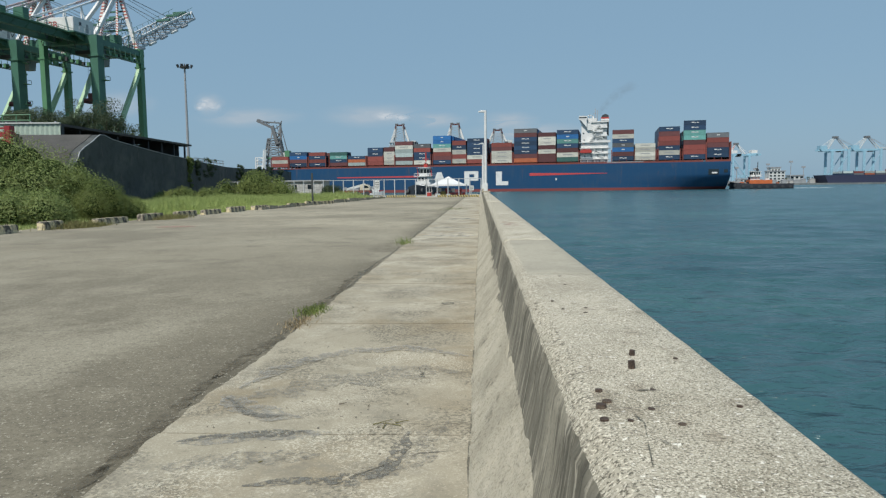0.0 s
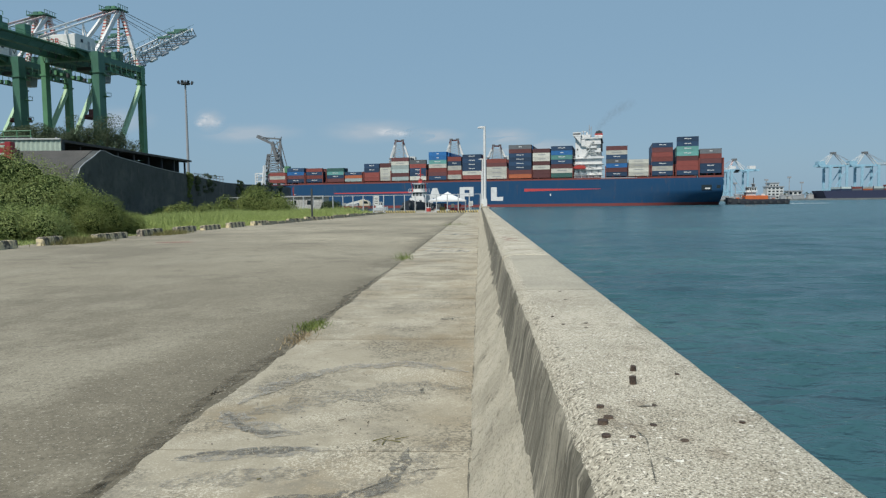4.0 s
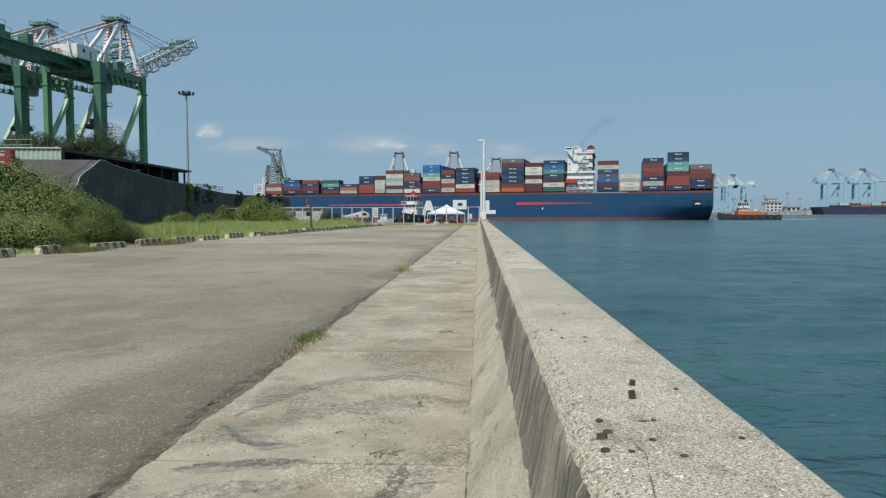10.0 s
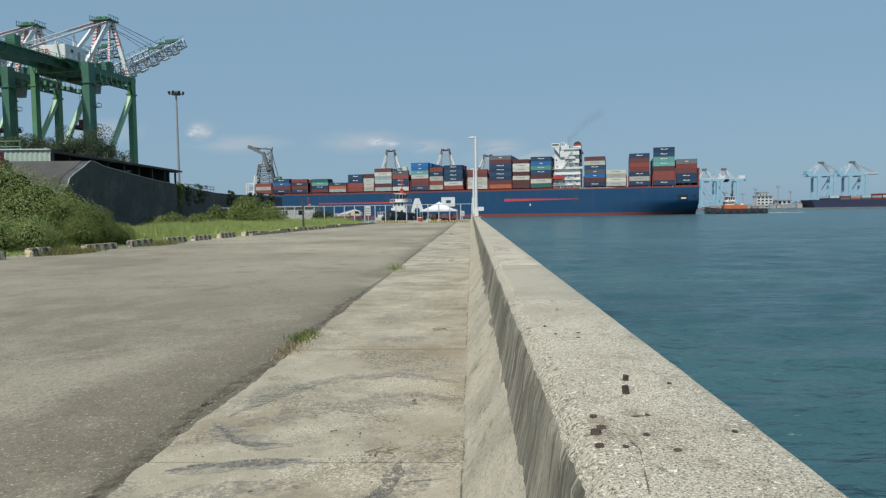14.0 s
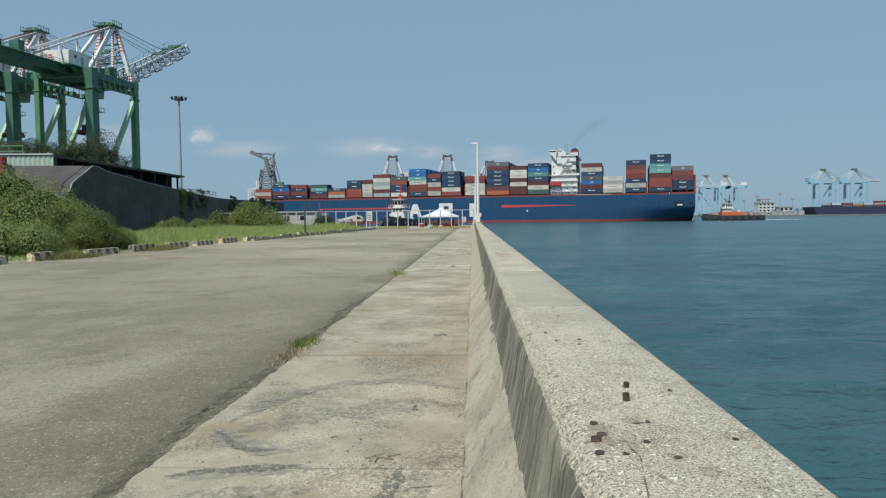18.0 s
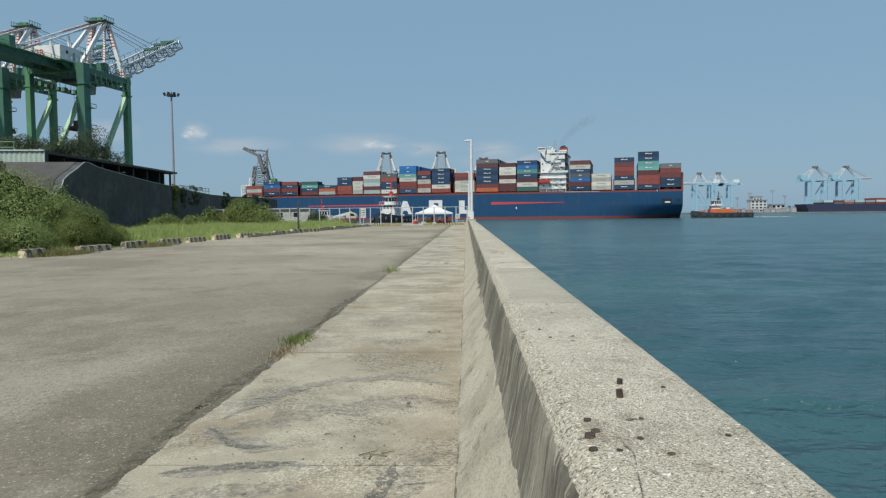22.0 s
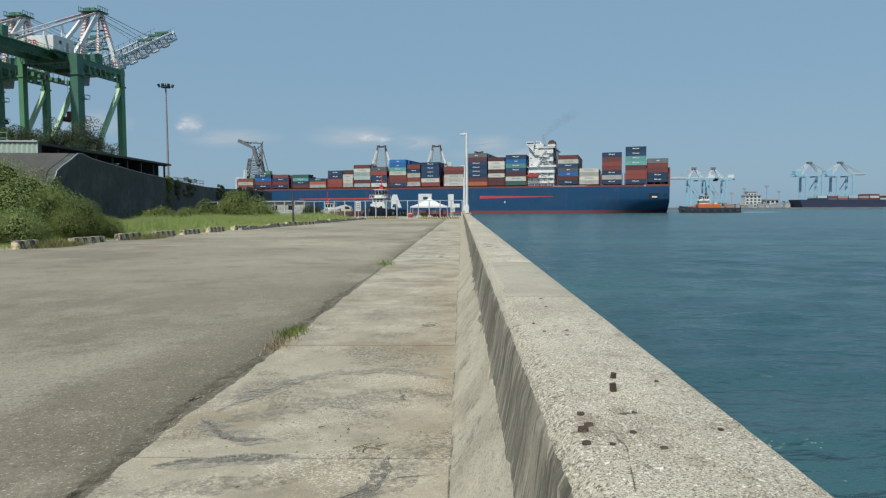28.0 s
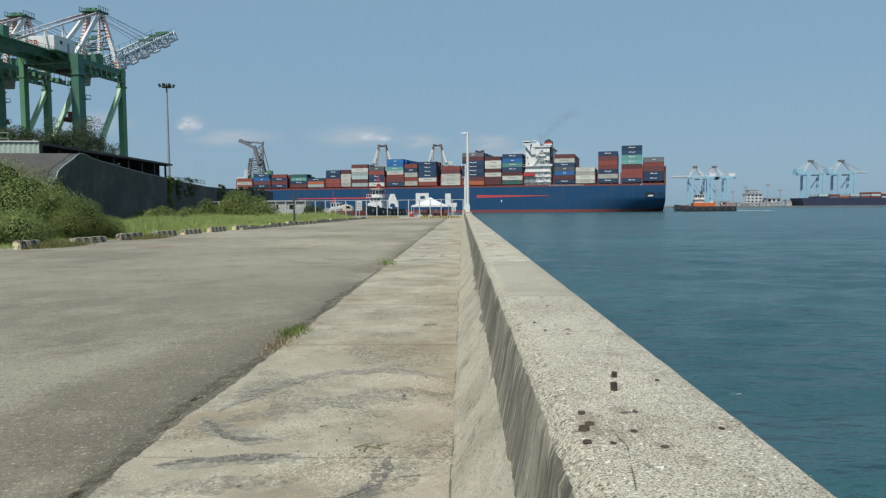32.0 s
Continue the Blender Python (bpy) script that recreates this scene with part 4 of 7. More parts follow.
for k, (x, y, n, w, h) in enumerate(((-2.02, 8.25, 420, 0.2, 0.085), (-2.0, 7.5, 300, 0.2, 0.06), (-2.02, 18.2, 120, 0.25, 0.25), (-1.7, 44.2, 160, 1.2, 0.2), (-16.35, 27.5, 1500, 0.7, 0.34), (-15.95, 35.0, 1300, 0.8, 0.3), (-16.2, 28.4, 500, 0.5, 0.2))):
    rng = np.random.default_rng(k)
    pts = np.stack([rng.normal(0, w * 0.45, n), rng.normal(0, w, n), np.full(n, 0.0)], 1)
    v, f = blades(pts, rng.uniform(0.3, 1, n) * h, k, lean=0.5, width=0.006 if k < 4 else 0.011)
    ob = new("grass_tuft", raw_mesh("grass_tuft", v, f, STRAW if k == 1 else DRYGRASS if k > 3 else LEAFOLIVE if k == 0 else LEAF))
    ob.matrix_basis = pose(x, y, 0.0)
    tagged(ob, ("dry straw-coloured weeds round a kerb block" if k > 3 else "dry weeds in the joint beside the concrete strip") if k in (1, 4, 5, 6) else "green weeds in the joint beside the concrete strip", "weeds", kind="stuff")

bush(-20.1, 34.2, 3.5, 3.0, 2.7, 190000, 0.025, LEAFOLIVE, 11, "dense feathery olive-green bush behind the kerb blocks", lumps=30)
bush(-23.2, 34.5, 5.4, 4, 5.3, 85000, 0.05, LEAF, 12, "tall green bush beside the shed", lumps=32)
bush(-20.8, 29.5, 4.0, 3, 2.3, 60000, 0.04, LEAF, 13, "light green creeper-covered bush at the verge", lumps=26)
bush(-28.0, 40, 7, 4, 5.3, 40000, 0.06, LEAF, 14, "tall green bush against the black wall", lumps=20)
bush(-27.6, 66, 6.5, 3, 2.4, 20000, 0.06, LEAFOLIVE, 16, "low scrub at the foot of the black wall")
bush(-25.5, 79, 7.6, 4, 4.3, 30000, 0.08, LEAFOLIVE, 17, "dark green bush in tall grass", lumps=22)
bush(-21.5, 100.5, 2.4, 2, 2.5, 7000, 0.09, LEAFDARK, 18, "dark bush behind the steel fence")

# ---- black wall and sheds ----
BW0, BW1 = Vector((-31.0, 57.0)), Vector((-55.0, 200.0))
bw_dir = (BW1 - BW0).normalized()
bw_ang = math.degrees(math.atan2(bw_dir.y, bw_dir.x))
black_wall = tagged(part("wall_black", Shape().prism([(-8.8, -0.3), (-8.7, 2.2), (-8.3, 2.83), (-7.57, 3.17), (-6.35, 3.88), (-5.97, 4.35), (-4.95, 4.79), (-3.18, 5.38), (-2.3, 5.75), (-1.67, 5.97), (-0.67, 6.0), (1.25, 5.77), (4.8, 5.64), (8.8, 5.51), (13.3, 5.36), (18.5, 5.25), (26, 5.17), (36.5, 5.0), (50, 4.87), (70, 5.1), (86, 5.5), (126, 6.1), (148, 6.2), (148, -0.3)], 0, 0.6), BLACKWALL, at=pose(BW0.x, BW0.y, 0, 0, 0, bw_ang)),
                    "dark mottled concrete wall of a bulk shed", kind="structure")
coping = Shape()
prof = [(-8.7, 2.2), (-8.3, 2.83), (-7.57, 3.17), (-6.35, 3.88), (-5.97, 4.35), (-4.95, 4.79), (-3.18, 5.38), (-2.3, 5.75), (-1.67, 5.97), (-0.67, 6.0), (1.25, 5.77), (4.8, 5.64), (8.8, 5.51), (13.3, 5.36), (18.5, 5.25), (26, 5.17)]
for (a, za), (b, zb) in zip(prof, prof[1:]):
    coping.beam((a, 0.0, za + 0.02), (b, 0.0, zb + 0.02), 0.06, 0.05)
part("coping", coping, GREYP, black_wall, "pale edge trim")
wall_rail = thing("wall_railing", black_wall.matrix_basis.copy(), "thin grey railing on top of the black wall", "railing")
for z in (5.12, 5.5):
    part("rail", Shape().tube((31, 0.3, z), (50, 0.3, z + 0.25), 0.05), GREYP, wall_rail)
for k in range(9):
    part("post", Shape().tube((31 + 2.3 * k, 0.3, 4.8), (31 + 2.3 * k, 0.3, 5.5 + 0.03 * k), 0.05), GREYP, wall_rail)
for k, (s0, w, top, n) in enumerate(((27, 2.2, 5.3, 3500), (31, 1.6, 5.2, 1800), (38, 4, 5.6, 2200), (-6.6, 0.9, 3.6, 1200), (62, 6, 5.5, 4000), (84, 6, 5.9, 4000), (100, 8, 6.2, 4000), (120, 8, 6.5, 4000))):
    rng = np.random.default_rng(80 + k)
    z = top - np.abs(rng.normal(0, 1.3, 26))
    v, f = leaves(np.stack([s0 + rng.normal(0, w * 0.4, 26), np.full(26, -0.1), z], 1), np.full(26, 0.28), n, 0.08, 80 + k)
    v[:, 1] = np.minimum(v[:, 1], -0.01)
    ob = thing("creeper", black_wall.matrix_basis.copy(), "green creeper hanging on the black wall", "creeper", "creepers on the black wall")
    part("foliage", raw_mesh("foliage", v, f, LEAFOLIVE if k == 0 else LEAFDARK), None, ob)

# The sheet roof that leans against the wall's near end.
shed = thing("bulk_shed", pose(BW0.x, BW0.y, 0, 0, 0, bw_ang), "shed with a curved grey sheet roof", "shed")
roof = Shape()
rp = prof[:9]
roof.prism([(x - 0.05, z + 0.02) for x, z in rp] + [(x + 0.12, z - 0.14) for x, z in rp[::-1]], 0.61, 30)
part("roof", roof, TARP, shed, "grey curved sheet roof")
part("front_wall", Shape().box(-8.4, -8.2, 0.61, 30, -0.2, 2.45), BLACKWALL, shed)


def open_shed():
    """A dark roof on posts; it runs from beside the hoarding to the wall."""
    n = Vector((-bw_dir.y, bw_dir.x))
    a, b = BW0 + bw_dir * 3.1 + n * 5.0, BW0 + bw_dir * 33.5 + n * 1.4
    d = (b - a).normalized()
    L = (b - a).length
    ob = thing("open_shed", pose(a.x, a.y, 0, 0, 0, math.degrees(math.atan2(d.y, d.x))), "open steel shed with a dark roof behind the black wall", "shed")
    part("roof", Shape().add([(0, 0, 7.2), (L, 0, 7.2), (L, 12, 7.9), (0, 12, 7.9), (0, 0, 7.35), (L, 0, 7.35), (L, 12, 8.05), (0, 12, 8.05)], [(3, 2, 1, 0), (4, 5, 6, 7), (0, 1, 5, 4), (1, 2, 6, 5), (2, 3, 7, 6), (3, 0, 4, 7)]), DARKSTEEL, ob)
    part("gutter", Shape().beam((-0.1, -0.1, 7.2), (L + 0.3, -0.1, 7.2), 0.18, 0.22), TARP, ob)
    for k in range(9):
        x = 0.4 + (L - 0.8) * k / 8
        part("post", Shape().beam((x, 0.5, 0), (x, 0.5, 7.2), 0.2), DARKSTEEL, ob)
        part("rafter", Shape().beam((x, 0.1, 7.1), (x, 11.9, 7.8), 0.15, 0.22), DARKSTEEL, ob)
    part("back_wall", Shape().box(0, L, 11.8, 12, 0, 7.8), BLACKWALL, ob)
    part("end_wall", Shape().box(L - 2.2, L - 2.05, 0.6, 11.8, 0, 7.2), BLACKWALL, ob)
    return ob


open_shed()

def corrugated(w, h, mat, name, parent, at, label="", pitch=0.28):
    n = int(w / pitch) * 2
    xs = [w * i / n for i in range(n + 1)]
    top = [(x, 0.07 * (i % 2)) for i, x in enumerate(xs)]
    return part(name, Shape().slab(top + [(x, y + 0.02) for x, y in top[::-1]], 0, h), mat, parent, label, at=at)


fascia = thing("sheet_hoarding", pose(-41.5, 56, 5.92), "pale green corrugated sheet hoarding on a roof", "hoarding")
corrugated(7.1, 1.15, PALEGREEN, "panel", fascia, pose(0, 0, 0), pitch=0.4)
part("cap", Shape().beam((0, 0, 1.2), (7.1, 0, 1.12), 0.2, 0.1), OFFWHITE, fascia)
for k in range(4):
    part("post", Shape().beam((0.3 + 2.1 * k, 0.2, -6.4), (0.3 + 2.1 * k, 0.2, 1.3), 0.12), GREYP, fascia)
part("backing", Shape().box(0, 7.0, 0.3, 0.7, -6.4, 1.0), BLACKWALL, fascia)
railing = thing("roof_railing", pose(-40.8, 56.4, 6.9), "pale green pipe railing on the roof", "railing")
for z in (0.45, 0.9):
    part("rail", Shape().tube((0, 0, z), (3.7, 0, z), 0.045), GREENLT, railing)
for k in range(4):
    part("post", Shape().tube((0.1 + 1.17 * k, 0, -0.2), (0.1 + 1.17 * k, 0, 0.95), 0.045), GREENLT, railing)

TRUCKRED = paint("dark_red_paint", (0.30, 0.028, 0.035))
truck = thing("red_truck", pose(-31.6, 45.5, 0), "red truck body behind the bushes", "truck")
part("body", Shape().box(-3.2, 0.15, 0, 0.7, 4.6, 5.5), TRUCKRED, truck, bevel=0.06)
for k in range(5):
    part("side_rib", Shape().box(-3.0 + 0.68 * k, -2.9 + 0.68 * k, -0.05, 0.02, 4.65, 5.45), TRUCKRED, truck)
part("side_band", Shape().box(-3.1, -0.2, -0.03, 0.01, 5.02, 5.12), OFFWHITE, truck)
part("headboard", Shape().box(-0.35, 0.1, 0.1, 0.6, 5.5, 5.9), TRUCKRED, truck, bevel=0.04)
part("top_rail", Shape().beam((-3.1, 0.3, 5.75), (-0.3, 0.3, 5.75), 0.12), TRUCKRED, truck)
part("tarpaulin", Shape().box(0.22, 0.72, 0, 0.6, 4.3, 5.35), TARP, truck, bevel=0.2)
part("chassis", Shape().box(-3.2, 0.8, 0.05, 0.65, 0.5, 4.6), DARKSTEEL, truck)
for wx in (-2.4, 0.8):
    part("wheel", Shape().tube((wx, 0.05, 0.5), (wx, 0.35, 0.5), 0.5, 0.5, 14), DARKSTEEL, truck)


# ---- fence, tent, lamps by the far end of the apron ----
fence_a, fence_b = Vector((0.1, 95.0)), Vector((-42.0, 104.0))
fd = (fence_b - fence_a).normalized()
flen = (fence_b - fence_a).length
fence = thing("steel_fence", pose(fence_a.x, fence_a.y, 0, 0, 0, math.degrees(math.atan2(fd.y, fd.x))), "grey steel fence with posts and rails across the apron", "fence")
step = 1.55
for k in range(int(flen / step) + 1):
    part("post", Shape().beam((k * step, 0, -0.05), (k * step, 0, 2.55), 0.11), FENCE, fence)
for z in (0.12, 2.5):
    part("rail", Shape().beam((0, 0, z), (flen, 0, z), 0.07), FENCE, fence)


def board(x, y, z, w, h, label, group="notice boards on the fence"):
    ob = thing("notice_board", pose(x, y, z, 0, 0, -12), label, "sign", group)
    part("panel", Shape().box(-w / 2, w / 2, -0.02, 0.02, 0, h), OFFWHITE, ob, bevel=0.01)
    for k in range(4):
        part("text_bar", Shape().box(-w * 0.35, w * 0.35, -0.026, -0.021, h * (0.18 + 0.18 * k), h * (0.24 + 0.18 * k)), DARKSTEEL, ob)
    part("stand", Shape().beam((0, 0.05, -z), (0, 0.05, h), 0.06), FENCE, ob)
    return ob


board(-14.5, 97.6, 1.1, 0.75, 1.35, "white notice board on a post beside the fence")
board(-1.2, 94.9, 0.9, 0.6, 0.65, "small white notice board fixed to the fence")

for k in (0, 1, 2, 3, 6, 7, 8):
    xb = -0.9 - k * 1.45
    ob = thing("barrier_block", pose(xb, 94.0 - 0.2143 * (xb - 0.1), 0, 0, 0, -12), "yellow and black striped low concrete barrier block", "barrier", "barrier blocks before the fence")
    part("body", Shape().prism([(-0.68, 0), (0.68, 0), (0.66, 0.3), (-0.66, 0.3)], 0, 0.3), BARRIER, ob, bevel=0.03)


def tent(x, y, w, d, eave, ridge):
    ob = thing("canopy_tent", pose(x, y, 0), "white canopy tent with a peaked roof", "tent")
    s = Shape()
    k = 5
    for i in range(4):
        cs = [(-w / 2, -d / 2), (w / 2, -d / 2), (w / 2, d / 2), (-w / 2, d / 2)]
        (xa, ya), (xb, yb) = cs[i], cs[(i + 1) % 4]
        rows_ = []
        for j in range(k + 1):
            u = j / k
            z = eave + (ridge - eave) * (u ** 1.35)
            rows_.append(((xa * (1 - u), ya * (1 - u), z), (xb * (1 - u), yb * (1 - u), z)))
        for (a, b), (c, e) in zip(rows_, rows_[1:]):
            s.add([a, b, e, c], [(0, 1, 2, 3)])
        s.add([(xa, ya, eave), (xb, yb, eave), (xb, yb, eave - 0.22), (xa, ya, eave - 0.22)], [(0, 1, 2, 3)])
    part("canopy", s, WHITE, ob)
    for sx in (-1, 1):
        for sy in (-1, 1):
            part("pole", Shape().tube((sx * w / 2, sy * d / 2, 0), (sx * w / 2, sy * d / 2, eave), 0.04), FENCE, ob)
    return ob


tent(-4.85, 106, 5.5, 5.0, 1.75, 3.0)
for k, (x, y, c) in enumerate(((-7.6, 103.5, REDP),)):
    ob = thing("plastic_drum", pose(x, y, 0), "orange-red plastic drum beside the canopy tent", "drum")
    part("body", Shape().tube((0, 0, 0), (0, 0, 0.62), 0.36, 0.34, 12), c, ob)
    part("lid", Shape().tube((0, 0, 0.62), (0, 0, 0.68), 0.36, 0.33, 12), WHITE, ob)

crates = thing("crate_stack", pose(-5.9, 104.3, 0), "pale yellow and white crates under the canopy tent", "crates")
for k, (x, w, h, c) in enumerate(((-0.5, 0.8, 0.5, OFFWHITE), (0.35, 0.7, 0.75, DRYGRASS), (1.1, 0.6, 0.4, OFFWHITE))):
    part("crate", Shape().box(x - w / 2, x + w / 2, 0, 0.6, 0, h), c, crates, bevel=0.03)


red_crates = thing("crate_row", pose(-6.9, 105.2, 0), "row of red and cream crates under the canopy tent", "crates")
for k in range(9):
    part("crate", Shape().box(0.52 * k, 0.52 * k + 0.46, 0, 0.5, 0.62 * (k % 2), 0.56 + 0.62 * (k % 2)), (REDP, OFFWHITE, REDP, TRUCKRED)[k % 4], red_crates, bevel=0.03)
    if k % 2:
        part("crate", Shape().box(0.52 * k, 0.52 * k + 0.46, 0, 0.5, 0, 0.58), (TRUCKRED, REDP)[k // 2 % 2], red_crates, bevel=0.03)


def lamp(y, h, x=0.56):
    ob = thing("street_lamp", pose(x, y, TOP), "white painted street lamp with a short arm on the sea wall", "street lamp", "lamps on the sea wall")
    part("pole", Shape().tube((0, 0, 0), (0, 0, h), 0.15, 0.12, 10), WHITE, ob)
    part("base_box", Shape().box(-0.2, 0.2, -0.2, 0.2, 0, 0.9), WHITE, ob, bevel=0.03)
    part("base_plate", Shape().box(-0.45, 0.45, -0.45, 0.45, -0.03, 0.12), CONCRETE, ob, bevel=0.03)
    part("arm", Shape().beam((0.1, 0, h - 0.05), (-0.45, 0, h - 0.05), 0.12), WHITE, ob)
    part("lantern", Shape().box(-0.7, -0.15, -0.14, 0.14, h - 0.2, h - 0.04), WHITE, ob, bevel=0.02)
    return ob


for y in (72, 126, 178):
    lamp(y, 8.3)


def high_mast():
    ob = thing("light_mast", pose(-70, 165, 0), "tall grey high-mast floodlight", "light mast")
    part("pole", Shape().tube((0, 0, -0.1), (0, 0, 30.5), 0.38, 0.2, 10), GREYP, ob)
    part("ring", Shape().tube((0, 0, 30.2), (0, 0, 30.6), 1.1, 1.1, 14), DARKSTEEL, ob)
    for k in range(8):
        a = math.tau * k / 8
        part("floodlight", Shape().box(-0.28, 0.28, 0, 0.35, -0.3, 0.3), DARKSTEEL, ob, at=pose(1.5 * math.cos(a), 1.5 * math.sin(a), 30.7, -25, 0, math.degrees(a) - 90))
    part("cap", Shape().tube((0, 0, 30.6), (0, 0, 31.2), 0.3, 0.1, 8), DARKSTEEL, ob)


high_mast()
concrete_post = thing("concrete_post", pose(-15.95, 65.6, 0), "slim grey concrete post at the verge", "post")
part("shaft", Shape().beam((0, 0, -0.1), (0, 0, 2.9), 0.15), BLACKWALL, concrete_post)


# ---- cranes ----
def sts_crane(m, label, legs, bands, gauge=22.0, width=18.0, girder=39.0, apex=55.5, apex_x=29.0, back_x=20.0, stay_x=0.0, back=16.0, boom=26.0, house=(-12, -4), house_mat=WHITE, group="quay cranes", boom_mat=WHITE, leg_w=2.4):
    """A quay crane on the far shore: x towards the water, y along the quay, z up; its boom level."""
    ob = thing("quay_crane", m, label, "crane", group)
    W = width / 2
    for x in (0, gauge):
        for s in (-1, 1):
            part("leg", Shape().beam((x, s * W, 0.8), (x, s * W, girder + 1 if x else girder - 1), leg_w, 1.5), legs, ob)
            part("bogie", Shape().box(x - 0.8, x + 0.8, s * W - 3.2, s * W + 3.2, 0, 1.4), DARKSTEEL, ob)
        part("sill_beam", Shape().beam((x, -W, 3), (x, W, 3), 1.2, 1.4), legs, ob)
        part("cross_beam", Shape().beam((x, -W, girder if x else girder - 2), (x, W, girder if x else girder - 2), 1.4, 2.0), legs, ob)
    for s in (-1, 1):
        part("portal_beam", Shape().beam((0, s * W, girder * 0.27), (gauge, s * W, girder * 0.27), 1.2, 1.6), legs, ob)
        part("diagonal", Shape().beam((gauge, s * W, girder - 4.5), (1.0, s * W, 5), 1.0), legs, ob)
        part("girder", Shape().beam((-back, s * 3.2, girder + 0.2), (gauge + 3, s * 3.2, girder + 0.2), 1.2, 2.4), legs, ob)
        foot, head = Vector((gauge + 2, s * W * 0.45, girder + 1)), Vector((apex_x, s * 1.8, apex))
        part("apex_leg", Shape().beam(foot, head, 0.9, 0.9), boom_mat, ob)
        part("leg_band", Shape().beam(foot.lerp(head, 0.45), foot.lerp(head, 0.98), 0.96, 0.96), bands, ob)
        part("back_leg", Shape().beam((back_x, s * W * 0.45, girder + 1), (apex_x - 0.6, s * 1.8, apex), 0.9, 0.9), boom_mat, ob)
        part("back_stay", Shape().tube((apex_x - 0.6, s * 1.8, apex), (stay_x, s * 4.0, girder + 2), 0.26, 0.26, 6), boom_mat, ob)
        part("boom_chord", Shape().beam((gauge + 3, s * 3.0, girder + 0.6), (gauge + 3 + boom, s * 3.0, girder + 0.6), 0.55, 0.8), CRANEGREY, ob)
        part("boom_top_chord", Shape().beam((gauge + 3, s * 2.4, girder + 3.2), (gauge + 3 + boom * 0.97, s * 2.4, girder + 2.8), 0.45), boom_mat, ob)
        part("forestay", Shape().tube((apex_x + 0.5, s * 1.5, apex), (gauge + 3 + boom * 0.72, s * 2.4, girder + 2.8), 0.2, 0.2, 5), GREYP, ob)
        nb = max(5, int(boom / 2.6))
        for k in range(nb):
            a, b = gauge + 3 + boom * k / nb, gauge + 3 + boom * (k + 1) / nb
            part("lattice", Shape().beam((a, s * 3, girder + 0.6), (b, s * 2.4, girder + 3.0), 0.3), boom_mat, ob)
    part("head_house", Shape().box(apex_x - 3.2, apex_x + 2.2, -3.5, 3.5, apex - 1.4, apex + 0.9), CRANEGREY, ob)
    h0, h1 = house
    part("machine_house", Shape().box(h0, h1, -5.2, 5.5, girder + 2.0, girder + 6.4), house_mat, ob, bevel=0.15)
    part("house_base", Shape().prism([(h0 - 0.6, girder + 2), (h1 + 0.8, girder + 2), (h1 + 2.5, girder - 1.6), (h0 + 3, girder - 1.6)], -5.6, 5.9), legs, ob)
    part("trolley", Shape().box(gauge * 0.45, gauge * 0.45 + 5, -3, 3, girder - 2.6, girder - 1.3), DARKSTEEL, ob)
    return ob


